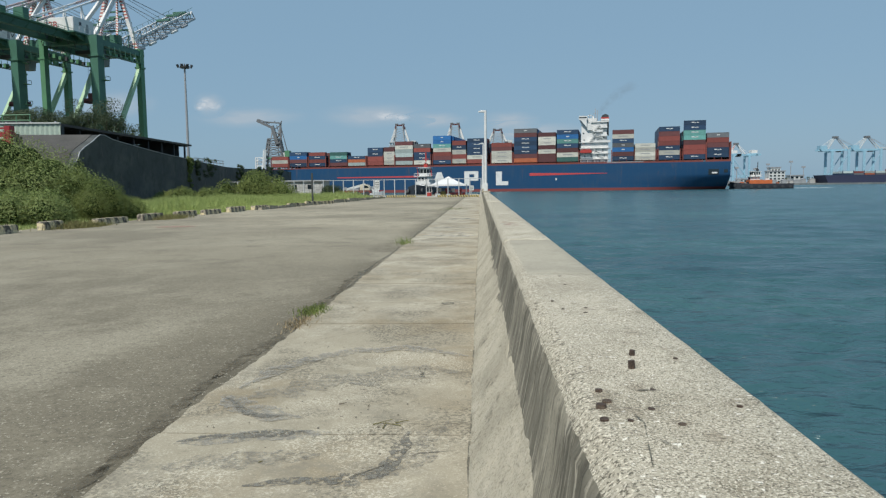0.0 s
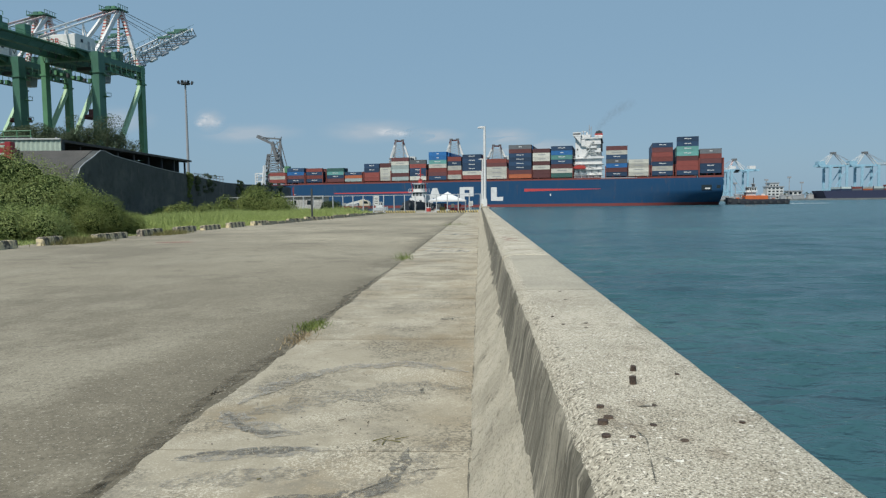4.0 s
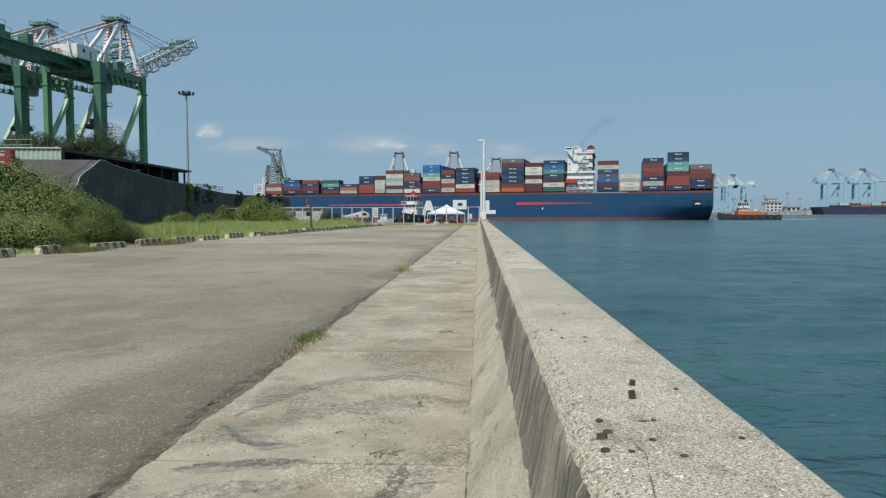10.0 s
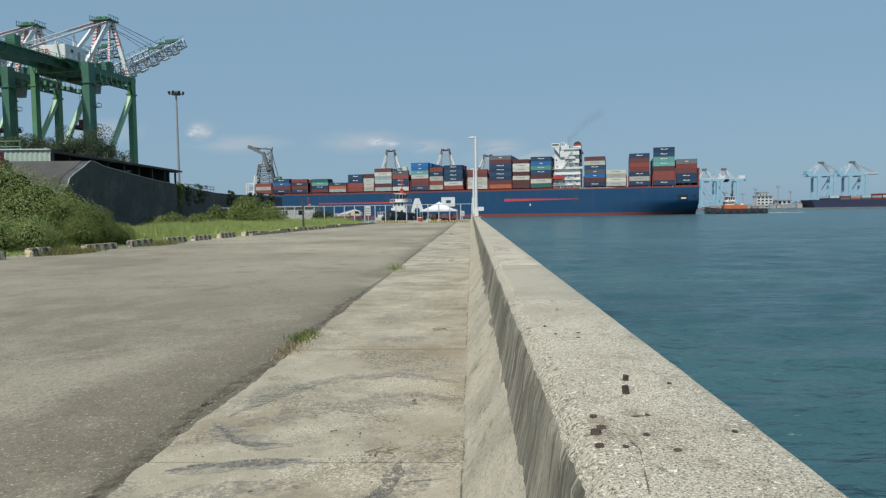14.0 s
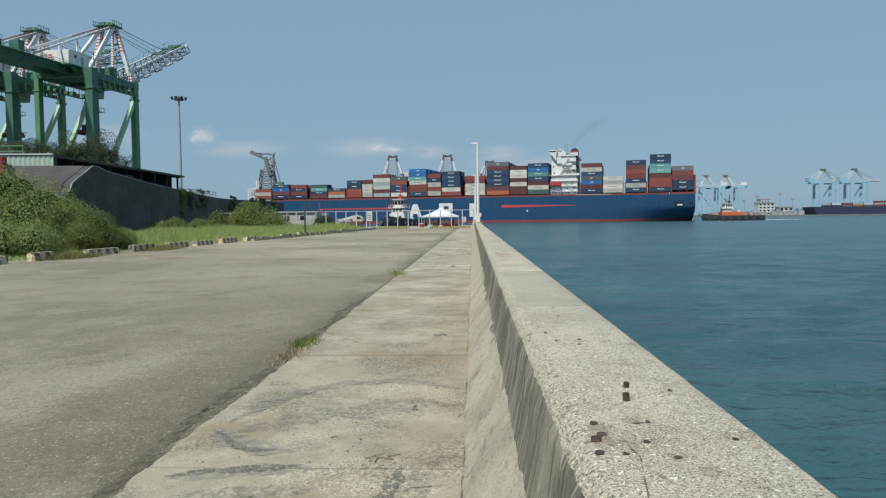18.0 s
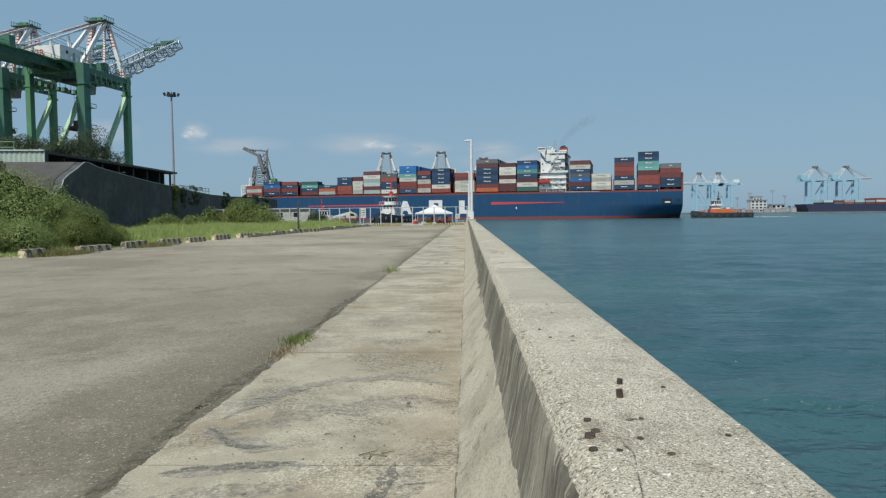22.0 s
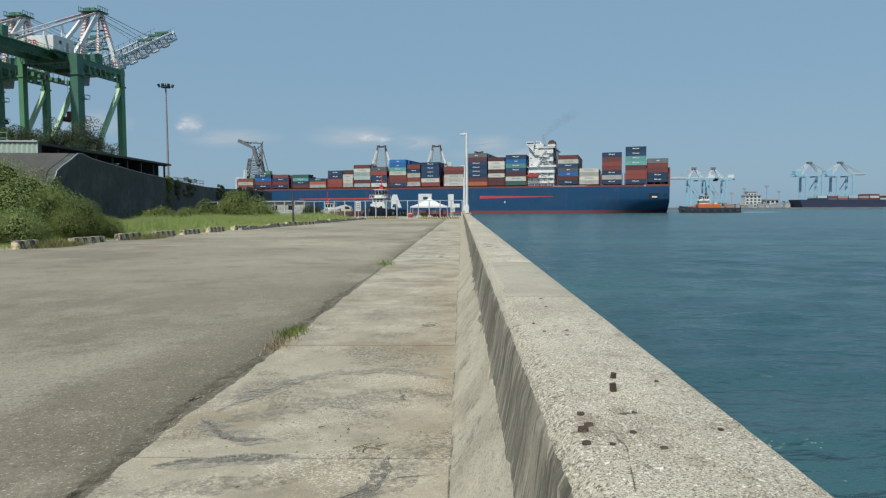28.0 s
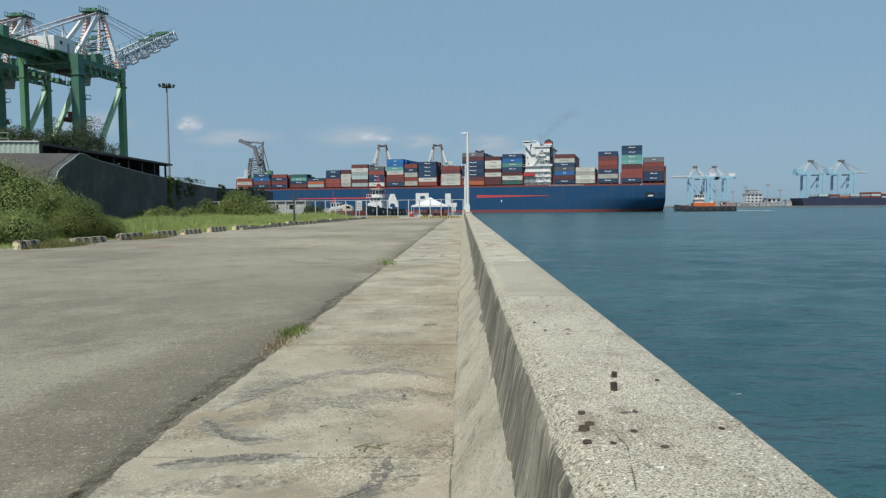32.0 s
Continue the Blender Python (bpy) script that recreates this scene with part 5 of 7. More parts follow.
def green_crane(m):
    """The near quay crane: x towards the water from the landside rail, y along the quay, z up; its boom half lifted."""
    ob = thing("quay_crane", m, "green quay crane with white house and red-and-white stays", "crane", "quay cranes")
    G, W, H, APEX = 18.2, 7.2, 39.0, 54.7
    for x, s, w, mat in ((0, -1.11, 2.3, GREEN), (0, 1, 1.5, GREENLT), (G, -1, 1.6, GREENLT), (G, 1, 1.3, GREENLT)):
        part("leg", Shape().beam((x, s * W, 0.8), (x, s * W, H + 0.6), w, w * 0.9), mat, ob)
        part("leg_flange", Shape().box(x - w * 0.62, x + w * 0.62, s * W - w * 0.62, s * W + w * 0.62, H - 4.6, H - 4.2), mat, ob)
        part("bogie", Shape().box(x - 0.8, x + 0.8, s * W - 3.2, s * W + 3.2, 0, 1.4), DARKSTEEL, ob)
    for x in (0, G):
        part("sill_beam", Shape().beam((x, -W, 3), (x, W, 3), 1.2, 1.4), GREEN, ob)
        part("cross_beam", Shape().beam((x, -W, H - 0.4), (x, W, H - 0.4), 1.4, 1.9), GREEN, ob)
    # Ladder cage, landings and rails on the near leg.
    for k in range(6):
        z = 8 + 5.2 * k
        part("landing", Shape().box(0.2, 2.2, -W - 2.5, -W - 1.1, z, z + 0.12), GREENLT, ob)
        for a, b in (((0.2, -W - 2.5), (2.2, -W - 2.5)), ((2.2, -W - 2.5), (2.2, -W - 1.1))):
            part("landing_rail", Shape().beam((*a, z + 1.0), (*b, z + 1.0), 0.08).beam((*a, z + 0.1), (*a, z + 1.0), 0.08).beam((*b, z + 0.1), (*b, z + 1.0), 0.08), GREEN, ob)
        part("ladder", Shape().beam((0.9, -W - 1.5, z), (0.9, -W - 1.5, z + 5.2), 0.09).beam((1.4, -W - 1.5, z), (1.4, -W - 1.5, z + 5.2), 0.09), GREEN, ob)
    for s in (-1, 1):
        part("portal_beam", Shape().beam((0, s * W, 10.5), (G, s * W, 10.5), 1.2, 1.6), GREEN, ob)
        part("diagonal", Shape().beam((G, s * W, H - 4.2), (0.5, s * W, 5), 1.0), BRACE, ob, "pale green diagonal brace")
        part("side_beam", Shape().beam((0, s * W, H - 0.6), (G + 1.2, s * W, H - 0.6), 1.1, 1.5), GREEN, ob)
        part("hanging_walkway", Shape().box(1.5, G - 0.8, s * (W + 1.0) - 0.5, s * (W + 1.0) + 0.5, H - 3.6, H - 3.45), GREEN, ob)
        for k in range(8):
            x = 1.8 + 2.1 * k
            part("hanger", Shape().beam((x, s * (W + 1.4), H - 3.5), (x, s * (W + 1.4), H - 1.2), 0.12), GREEN, ob)
            part("service_box", Shape().box(x + 0.3, x + 0.9 + 0.35 * (k % 3), s * (W + 0.7) - 0.4, s * (W + 0.7) + 0.4, H - 3.4, H - 2.6 + 0.3 * (k % 2)), GREENLT if k % 3 else DARKSTEEL, ob)
        part("walkway_rail", Shape().beam((1.5, s * (W + 1.5), H - 2.4), (G - 0.8, s * (W + 1.5), H - 2.4), 0.09), GREEN, ob)
        part("girder", Shape().beam((-38, s * 2.7, H - 0.2), (G + 2.6, s * 2.7, H + 0.1), 1.0, 1.8), GREEN, ob)
        part("girder_flange", Shape().beam((-38, s * 2.7, H + 1.1), (G + 2.6, s * 2.7, H + 1.1), 1.7, 0.18), GREENLT, ob)
        part("girder_walkway", Shape().box(-38, G + 2, s * 4.3 - 0.6, s * 4.3 + 0.6, H + 0.4, H + 0.5), GREEN, ob)
        for z in (1.0, 1.55):
            part("girder_rail", Shape().beam((-38, s * 4.9, H + z), (G + 2, s * 4.9, H + z), 0.08), GREENLT, ob)
        for k in range(28):
            x = -38 + 2.08 * k
            part("rail_post", Shape().beam((x, s * 4.9, H + 0.45), (x, s * 4.9, H + 1.55), 0.08), GREENLT, ob)
            if k % 2 == 0:
                part("bracket", Shape().beam((x, s * 3.3, H - 1.0), (x, s * 4.8, H + 0.4), 0.14), GREEN, ob)
        # Cable festoon under the girder.
        for k in range(14):
            x = -14 + 2.3 * k
            part("festoon_loop", Shape().beam((x, s * 3.6, H - 0.9), (x + 0.5, s * 3.6, H - 1.9 - 0.3 * (k % 3)), 0.09).beam((x + 0.5, s * 3.6, H - 1.9 - 0.3 * (k % 3)), (x + 1.1, s * 3.6, H - 0.9), 0.09), DARKSTEEL, ob)
        # The A-frame over the waterside legs.
        foot, head = Vector((G, s * (W - 0.6), H + 0.6)), Vector((G, s * 1.9, APEX))
        part("apex_leg", Shape().beam(foot, head, 0.95, 0.95), WHITE, ob)
        for u, v in ((0.0, 0.13), (0.52, 1.0)) if s < 0 else ((0.0, 1.0),):
            part("leg_band", Shape().beam(foot.lerp(head, u), foot.lerp(head, v), 1.01, 1.01), CANDY, ob, "red and white banded sleeve")
        part("back_leg", Shape().beam((5.2, s * 3.0, H + 1.2), (G - 0.7, s * 1.9, APEX - 0.2), 0.85), WHITE, ob)
        part("inner_leg", Shape().beam((G - 3.2, s * 2.8, H + 1.2), (G - 0.4, s * 1.5, APEX - 0.6), 0.55), CANDY, ob)
        lo, hi = Vector((-13.0, s * 3.0, H + 1.6)), Vector((G - 0.6, s * 1.9, APEX + 0.1))
        part("back_stay", Shape().beam(lo, hi, 0.42), WHITE, ob)
        for u, v in ((0.0, 0.16), (0.62, 1.0)):
            part("stay_sleeve", Shape().beam(lo.lerp(hi, u), lo.lerp(hi, v), 0.52), CANDY, ob)
        part("stay_post", Shape().beam((2.0, s * 2.6, H + 4.8), (2.3, s * 2.5, H + 8.6), 0.3).beam((3.4, s * 2.6, H + 4.8), (2.3, s * 2.5, H + 8.6), 0.2), WHITE, ob)
        part("sheave", Shape().tube((G, s * 1.4 - 0.2, APEX + 0.5), (G, s * 1.4 + 0.2, APEX + 0.5), 0.6, 0.6, 12), DARKSTEEL, ob)
    for z in (H + 6.0, H + 11.0):
        w = (W - 0.6) + (1.9 - W + 0.6) * (z - H) / (APEX - H)
        part("apex_tie", Shape().beam((G, -w, z), (G, w, z), 0.4), GREEN, ob)
    part("apex_platform", Shape().box(G - 2.6, G + 1.8, -3.0, 3.0, APEX + 0.0, APEX + 0.25), GREEN, ob)
    for k in range(10):
        x, y = G - 2.5 + 0.95 * (k % 5), (-2.9, 2.9)[k // 5]
        part("apex_post", Shape().beam((x, y, APEX + 0.2), (x, y, APEX + 1.3), 0.12), GREEN, ob)
    for y in (-2.9, 2.9):
        part("apex_rail", Shape().beam((G - 2.6, y, APEX + 1.3), (G + 1.8, y, APEX + 1.3), 0.1), GREEN, ob)
    for k, (x, y, h) in enumerate(((G - 1.9, -1.2, 0.9), (G - 1.2, 0.8, 1.2), (G + 0.9, -0.6, 0.8), (G - 0.2, 1.9, 1.5))):
        part("apex_machine", Shape().box(x - 0.5, x + 0.5, y - 0.6, y + 0.6, APEX + 0.2, APEX + h), GREEN if k % 2 else GREENLT, ob, bevel=0.05)
    # The machinery house on its platform.
    part("machine_house", Shape().prism([(-4.0, H + 0.9), (3.2, H + 0.9), (3.2, H + 4.4), (2.6, H + 4.65), (-3.4, H + 4.65), (-4.0, H + 4.4)], -5.0, 5.4), WHITE, ob, "white machinery house", bevel=0.06)
    part("house_base", Shape().box(-5.2, 4.6, -6.0, 6.2, H + 0.55, H + 0.88), GREEN, ob)
    part("house_truss", Shape().prism([(-4.4, H + 0.5), (4.2, H + 0.5), (3.0, H - 0.7), (-1.5, H - 0.7)], -5.4, -4.9), GREEN, ob)
    for k in range(6):
        part("house_rail", Shape().beam((-5.0 + 1.9 * k, -5.9, H + 1.3), (-5.0 + 1.9 * k, -5.9, H + 2.4), 0.08).beam((-5.0 + 1.9 * k, -5.9, H + 2.4), (-5.0 + 1.9 * min(k + 1, 5), -5.9, H + 2.4), 0.08), FENCE, ob)
    part("house_door", Shape().box(0.4, 1.2, -5.05, -4.99, H + 1.4, H + 3.5), GREYP, ob)
    part("house_window", Shape().box(-2.0, -1.2, -5.05, -4.99, H + 2.8, H + 3.6), GLASS, ob)
    number = bpy.data.curves.new("number_text", "FONT")
    number.body, number.size, number.extrude = "12B", 2.4, 0.01
    number.materials.append(REDP)
    mark = new("number_text", number)
    mark.parent = ob
    mark.matrix_basis = Matrix.Translation((-4.05, 3.1, H + 1.9)) @ Matrix(((0, 0, -1, 0), (-1, 0, 0, 0), (0, 1, 0, 0), (0, 0, 0, 1)))
    tagged(mark, "red painted number")
    for x, y, w, h in ((-17, -1.5, 1.8, 2.6), (-20.8, 1.2, 2.0, 2.4), (-25, -1.0, 2.4, 3.0), (13.5, -3.0, 1.6, 2.6), (15.8, 2.5, 1.8, 3.2)):
        part("equipment_cabin", Shape().box(x, x + w, y - 1.3, y + 1.3, H + 1.2, H + 1.2 + h), GREEN, ob, bevel=0.06)
        part("cabin_rail", Shape().beam((x, y - 1.4, H + 2.1 + h), (x + w, y - 1.4, H + 2.1 + h), 0.09).beam((x, y - 1.4, H + 1.2 + h), (x, y - 1.4, H + 2.1 + h), 0.09).beam((x + w, y - 1.4, H + 1.2 + h), (x + w, y - 1.4, H + 2.1 + h), 0.09), GREENLT, ob)
    # Mast frames over the waterside corner.
    for x, y in ((G - 1.5, -W + 0.4), (G - 4.0, -W + 0.4), (3.0, -W + 0.6)):
        part("signal_post", Shape().beam((x, y, H), (x, y, H + 5.2), 0.14).beam((x - 0.8, y, H + 3.4), (x + 0.8, y, H + 3.4), 0.1).beam((x - 0.8, y, H + 4.6), (x + 0.8, y, H + 4.6), 0.1), GREEN, ob)
    # The boom.
    e, boom = radians(26.8), 37.0
    hinge = Vector((G + 2.4, 0, H + 0.4))
    d, up_ = Vector((math.cos(e), 0, math.sin(e))), Vector((-math.sin(e), 0, math.cos(e)))

    def on_boom(a, y, u=0.0):
        return hinge + d * a + Vector((0, y, 0)) + up_ * u

    for s in (-1, 1):
        part("boom_chord", Shape().beam(on_boom(0, s * 3.2), on_boom(boom, s * 3.2), 0.4, 0.6), FENCE, ob)
        part("boom_top_chord", Shape().beam(on_boom(1.0, s * 2.6, 2.6), on_boom(boom * 0.97, s * 2.6, 2.2), 0.42), WHITE, ob)
        part("forestay", Shape().tube((G + 0.6, s * 1.7, APEX + 0.3), on_boom(boom * 0.70, s * 2.5, 2.3), 0.10, 0.10, 5), GREYP, ob)
        part("forestay", Shape().tube((G + 0.6, s * 1.2, APEX + 0.1), on_boom(boom * 0.62, s * 2.3, 2.3), 0.07, 0.07, 5), GREYP, ob)
        for k in range(5):
            a = boom * (0.06 + 0.17 * k)
            part("boom_basket", Shape().beam(on_boom(a, s * 3.7, -0.35), on_boom(a + 3.0, s * 3.7, -0.35), 0.9, 0.5), OFFWHITE if k % 2 else GREYP, ob)
    n = 12
    for k in range(n):
        a, b = boom * k / n, boom * (k + 1) / n
        for s in (-1, 1):
            part("lattice", Shape().beam(on_boom(a, s * 3.1, 0.2), on_boom(b, s * 2.6, 2.3), 0.24), WHITE if k % 2 else GREYP, ob)
            part("lattice_post", Shape().beam(on_boom(b, s * 2.6, 2.3), on_boom(b, s * 3.1, 0.2), 0.22), GREYP, ob)
            part("boom_rail", Shape().beam(on_boom(a, s * 3.4, 2.6), on_boom(a, s * 3.4, 3.5), 0.1).beam(on_boom(a, s * 3.4, 3.5), on_boom(b, s * 3.4, 3.5), 0.07), GREEN if k % 3 else GREYP, ob)
        part("cross_tie", Shape().beam(on_boom(b, -3.1), on_boom(b, 3.1), 0.3), GREYP, ob)
        part("wind_brace", Shape().beam(on_boom(a, -2.6, 2.4), on_boom(b, 2.6, 2.4), 0.2), GREYP, ob)
    for a, u in ((boom * 0.66, 2.8), (boom * 0.82, 2.8), (boom * 0.93, 2.6), (boom * 0.99, 1.6)):
        part("boom_machine", Shape().beam(on_boom(a, -2.2, u), on_boom(a, 2.2, u), 0.8, 0.6), GREEN, ob)
    # Trolley, ropes and the spreader.
    part("trolley", Shape().box(6, 11, -3, 3, H - 2.4, H - 1.5), DARKSTEEL, ob, bevel=0.08)
    part("operator_cab", Shape().prism([(11.2, H - 4.6), (13.6, H - 4.6), (14.0, H - 2.0), (11.2, H - 2.0)], -1.2, 1.2), GREYP, ob, bevel=0.06)
    part("spreader", Shape().box(7.2, 9.6, -2.6, 2.2, 24.8, 25.5), SPREADER, ob, "dark red spreader", bevel=0.05)
    part("head_block", Shape().box(7.6, 9.2, -1.6, 1.3, 25.5, 26.9), SPREADER, ob, bevel=0.08)
    for y in (-2.3, 1.9):
        part("twistlock_end", Shape().box(7.0, 9.8, y - 0.25, y + 0.25, 24.3, 25.0), SPREADER, ob)
    for x in (7.9, 8.9):
        for y in (-1.2, 0.9):
            part("hoist_rope", Shape().tube((x, y, 26.8), (x, y, H - 2.3), 0.04, 0.04, 4), DARKSTEEL, ob)
    return ob


U, V = Vector((0.15, 0.989)), Vector((-0.989, 0.15))
first_crane = green_crane(pose(-95.0 + V.x * 7.5, 171.0 + V.y * 7.5, 0, 0, 0, math.degrees(math.atan2(U.y, U.x))))
copy_thing(first_crane, Matrix.Translation((V.x * 23, V.y * 23, 0)) @ first_crane.matrix_basis)


# ---- the container ship ----
SHIP_PATH = [(0, 137.03, 391.52, 0.181), (4, 134.4, 392.9, 0.188), (8, 131.8, 394.25, 0.1945), (12, 129.1, 395.55, 0.2015), (16, 126.45, 396.8, 0.208), (20, 123.75, 397.95, 0.2145), (24, 121.1, 399.05, 0.2205), (28, 118.4, 400.1, 0.227), (32, 115.75, 401.1, 0.233)]


def ship_pose(x, y, a):
    """Local x runs from the stern forward, local y out of the near side."""
    return Matrix.Translation((x, y, 0)) @ Matrix.Rotation(math.pi - a, 4, "Z")


ship = thing("container_ship", ship_pose(*SHIP_PATH[0][1:]), "large blue container ship under way with stacked containers", "ship")
HULLB = mottled("hull_blue_paint", (0.013, 0.062, 0.142), [(0.05, 5, 0.6, 0.48, 0.66, (0.024, 0.066, 0.135), 0.7, (1, 1, 2)), (0.6, 5, 0.6, 0.52, 0.7, (0.05, 0.085, 0.13), 0.35, (1, 1, 0.12)), (0.35, 6, 0.65, 0.6, 0.72, (0.16, 0.10, 0.07), 0.35, (1, 1, 0.15))], rough=0.45, grit=0.3, bump=0.1, depth=0.05)
FLASH = paint("bright_red_flash", (0.55, 0.065, 0.07))
BOOT = mottled("red_boot_paint", (0.21, 0.052, 0.05), [(0.5, 6, 0.65, 0.5, 0.66, (0.16, 0.055, 0.05), 0.7, (1, 1, 0.4))], rough=0.6, grit=0.5, bump=0.1)
DECKRED = paint("red_deck_paint", (0.21, 0.055, 0.045), rough=0.7)
CW = 46.0  # beam; local y runs from 0 (near side) to -46 (far side)


def hull_part(z0, z1, name, mat, out=0.0, label=""):
    """The hull: a full body that tucks in under the counter and narrows to the bow."""
    s = Shape()
    xs = [0, 2, 5, 9, 14, 20, 27, 35, 45, 60, 120, 180, 240, 258, 275, 288, 300, 312]
    zs = [z0] + [z for z in (-2.6, -1.6, -0.6, 0.4, 1.4, 2.4, 3.4, 4.4, 5.4, 6.5) if z < z1] + [z1]

    def half(x, z):
        bow = 1 - max(0, (x - 255) / 57) ** 2 * (0.98 - 0.25 * z / 13)
        tuck = 12.0 * max(0, (56 - x) / 56) ** 2.1 * max(0, (6.2 - z) / 8) ** 1.35
        return CW / 2 * max(bow, 0.02) - tuck + out

    for z in zs:
        s.v += [(x + (0 if x else 0.12 * max(0, 4 - z)), -CW / 2 + half(x, z), z) for x in xs]
        s.v += [(x + (0 if x else 0.12 * max(0, 4 - z)), -CW / 2 - half(x, z), z) for x in xs[::-1]]
    n = 2 * len(xs)
    for r in range(len(zs) - 1):
        s.f += [(r * n + i, r * n + (i + 1) % n, (r + 1) * n + (i + 1) % n, (r + 1) * n + i) for i in range(n)]
    s.f += [tuple(range(n))[::-1], tuple(range((len(zs) - 1) * n, len(zs) * n))]
    me = s.mesh(name, mat, smooth=True)
    me.set_sharp_from_angle(angle=radians(32))
    return part(name, me, None, ship, label)


hull_part(-5.0, 13.3, "hull", HULLB)
hull_part(-5.0, -0.45, "boot_top", BOOT, 0.06, "red boot-top along the waterline")
part("bulwark_rail", Shape().beam((30, -0.3, 13.5), (290, -0.3, 13.5), 0.3, 0.5), DECKRED, ship)
part("hatch_coaming", Shape().box(14, 255, -CW + 3, -1.2, 13.3, 14.3), DECKRED, ship)
# The white sign on the side, in plain shapes, and the red flash.
part("side_mark", Shape().prism([(160, 1.7), (162.3, 1.7), (163.2, 3.9), (165.6, 3.9), (166.4, 1.7), (168.8, 1.7), (165.8, 9.9), (163, 9.9)], 0.0, 0.06), WHITE, ship, "plain white shape on the hull")
part("side_mark", Shape().prism([(146, 1.7), (149, 1.7), (149, 10.2), (140.5, 10.2), (140.5, 4.6), (146, 4.6)], 0.0, 0.06), WHITE, ship, "plain white shape on the hull")
part("side_mark_panel", Shape().prism([(143, 6.6), (146, 6.6), (146, 8.4), (143, 8.4)], 0.06, 0.1), HULLB, ship)
part("side_mark", Shape().prism([(126.4, 1.7), (129.9, 1.7), (129.9, 9.8), (126.4, 9.8)], 0.0, 0.06), WHITE, ship, "plain white shape on the hull")
part("side_mark", Shape().prism([(122.6, 1.7), (126.39, 1.7), (126.39, 4.0), (122.6, 4.0)], 0.0, 0.06), WHITE, ship, "plain white shape on the hull")
part("red_flash", Shape().prism([(66, 7.75), (66, 8.0), (110, 8.6), (110, 6.9)], 0.0, 0.06), FLASH, ship, "red flash painted on the hull")
part("red_flash", Shape().prism([(172, 8.0), (172, 7.0), (230, 7.2), (230, 7.8)], 0.0, 0.06), FLASH, ship, "red flash painted on the hull")
part("draught_mark", Shape().box(94.3, 95.0, 0, 0.06, 4.2, 5.4), WHITE, ship)
part("mooring_port", Shape().box(6.0, 11.4, -0.5, 0.05, 6.2, 9.2), GLASS, ship, "dark mooring opening in the hull")
part("mooring_port", Shape().box(1.4, 3.4, -0.5, 0.05, 7.2, 9.0), GLASS, ship)
part("mooring_winch", Shape().box(6.8, 9.6, 0.0, 0.07, 6.8, 7.6), WHITE, ship)
part("stern_frame", Shape().box(-0.2, 0.5, -CW, -0.2, 13.3, 24.0).box(-0.2, 13, -0.9, -0.4, 13.3, 14.4).beam((12.7, -0.6, 13.3), (12.7, -0.6, 24), 0.6), DECKRED, ship, "red lashing frame at the stern")

PAINTS = {k: paint("container_" + k, c, rough=0.6, vary=0.28, grain=0.3) for k, c in dict(navy=(0.018, 0.052, 0.11), red=(0.25, 0.062, 0.05), maroon=(0.13, 0.045, 0.045), orange=(0.42, 0.12, 0.05), teal=(0.13, 0.34, 0.31), white=(0.55, 0.54, 0.47), blue=(0.02, 0.14, 0.36), green=(0.05, 0.15, 0.13), grey=(0.13, 0.14, 0.15), pale=(0.42, 0.50, 0.48)).items()}
KEY = dict(n="navy", r="red", o="orange", t="teal", w="white", b="blue", g="green", y="grey", p="pale", m="maroon")


def container_mesh(length, key):
    """A ribbed steel box with corner posts, rails and door bars at its end."""
    s = Shape()
    h, w = 2.52, 2.40
    s.box(0.06, length - 0.06, -w + 0.05, -0.05, 0.08, h - 0.06)
    for x in (0, length - 0.16):
        for y in (-w, -0.16):
            s.box(x, x + 0.16, y, y + 0.16, 0, h)
    for z in (0, h - 0.12):
        s.box(0, length, -0.12, 0, z, z + 0.12).box(0, 0.12, -w, 0, z, z + 0.12)
    k = int(length / 0.6)
    for i in range(1, k):
        x = length * i / k
        s.box(x - 0.12, x + 0.12, -0.05, -0.02, 0.12, h - 0.12)
    for y in (-0.5, -0.95, -1.4, -1.85):
        s.box(-0.03, 0.06, y - 0.03, y + 0.03, 0.1, h - 0.1)
    me = s.mesh("container", PAINTS[KEY[key]])
    if key in "nwtby":
        k0 = len(me.polygons)
        mark = Shape()
        mark.v, mark.f = list(s.v), list(s.f)
        for u, w_, z in ((0.34, 0.09, 1.25), (0.45, 0.05, 1.1), (0.52, 0.14, 1.3)) if key in "nt" else (((0.26, 0.44, 1.2),) if key == "w" else ((0.42, 0.14, 1.1),)):
            mark.box(length * u, length * (u + w_), -0.02, 0.012, z, z + 0.42)
        me = mark.mesh("container", PAINTS[KEY[key]])
        me.materials.append(WHITE if key != "w" else GREYP)
        for p in me.polygons:
            if p.index >= k0:
                p.material_index = 1
    return me


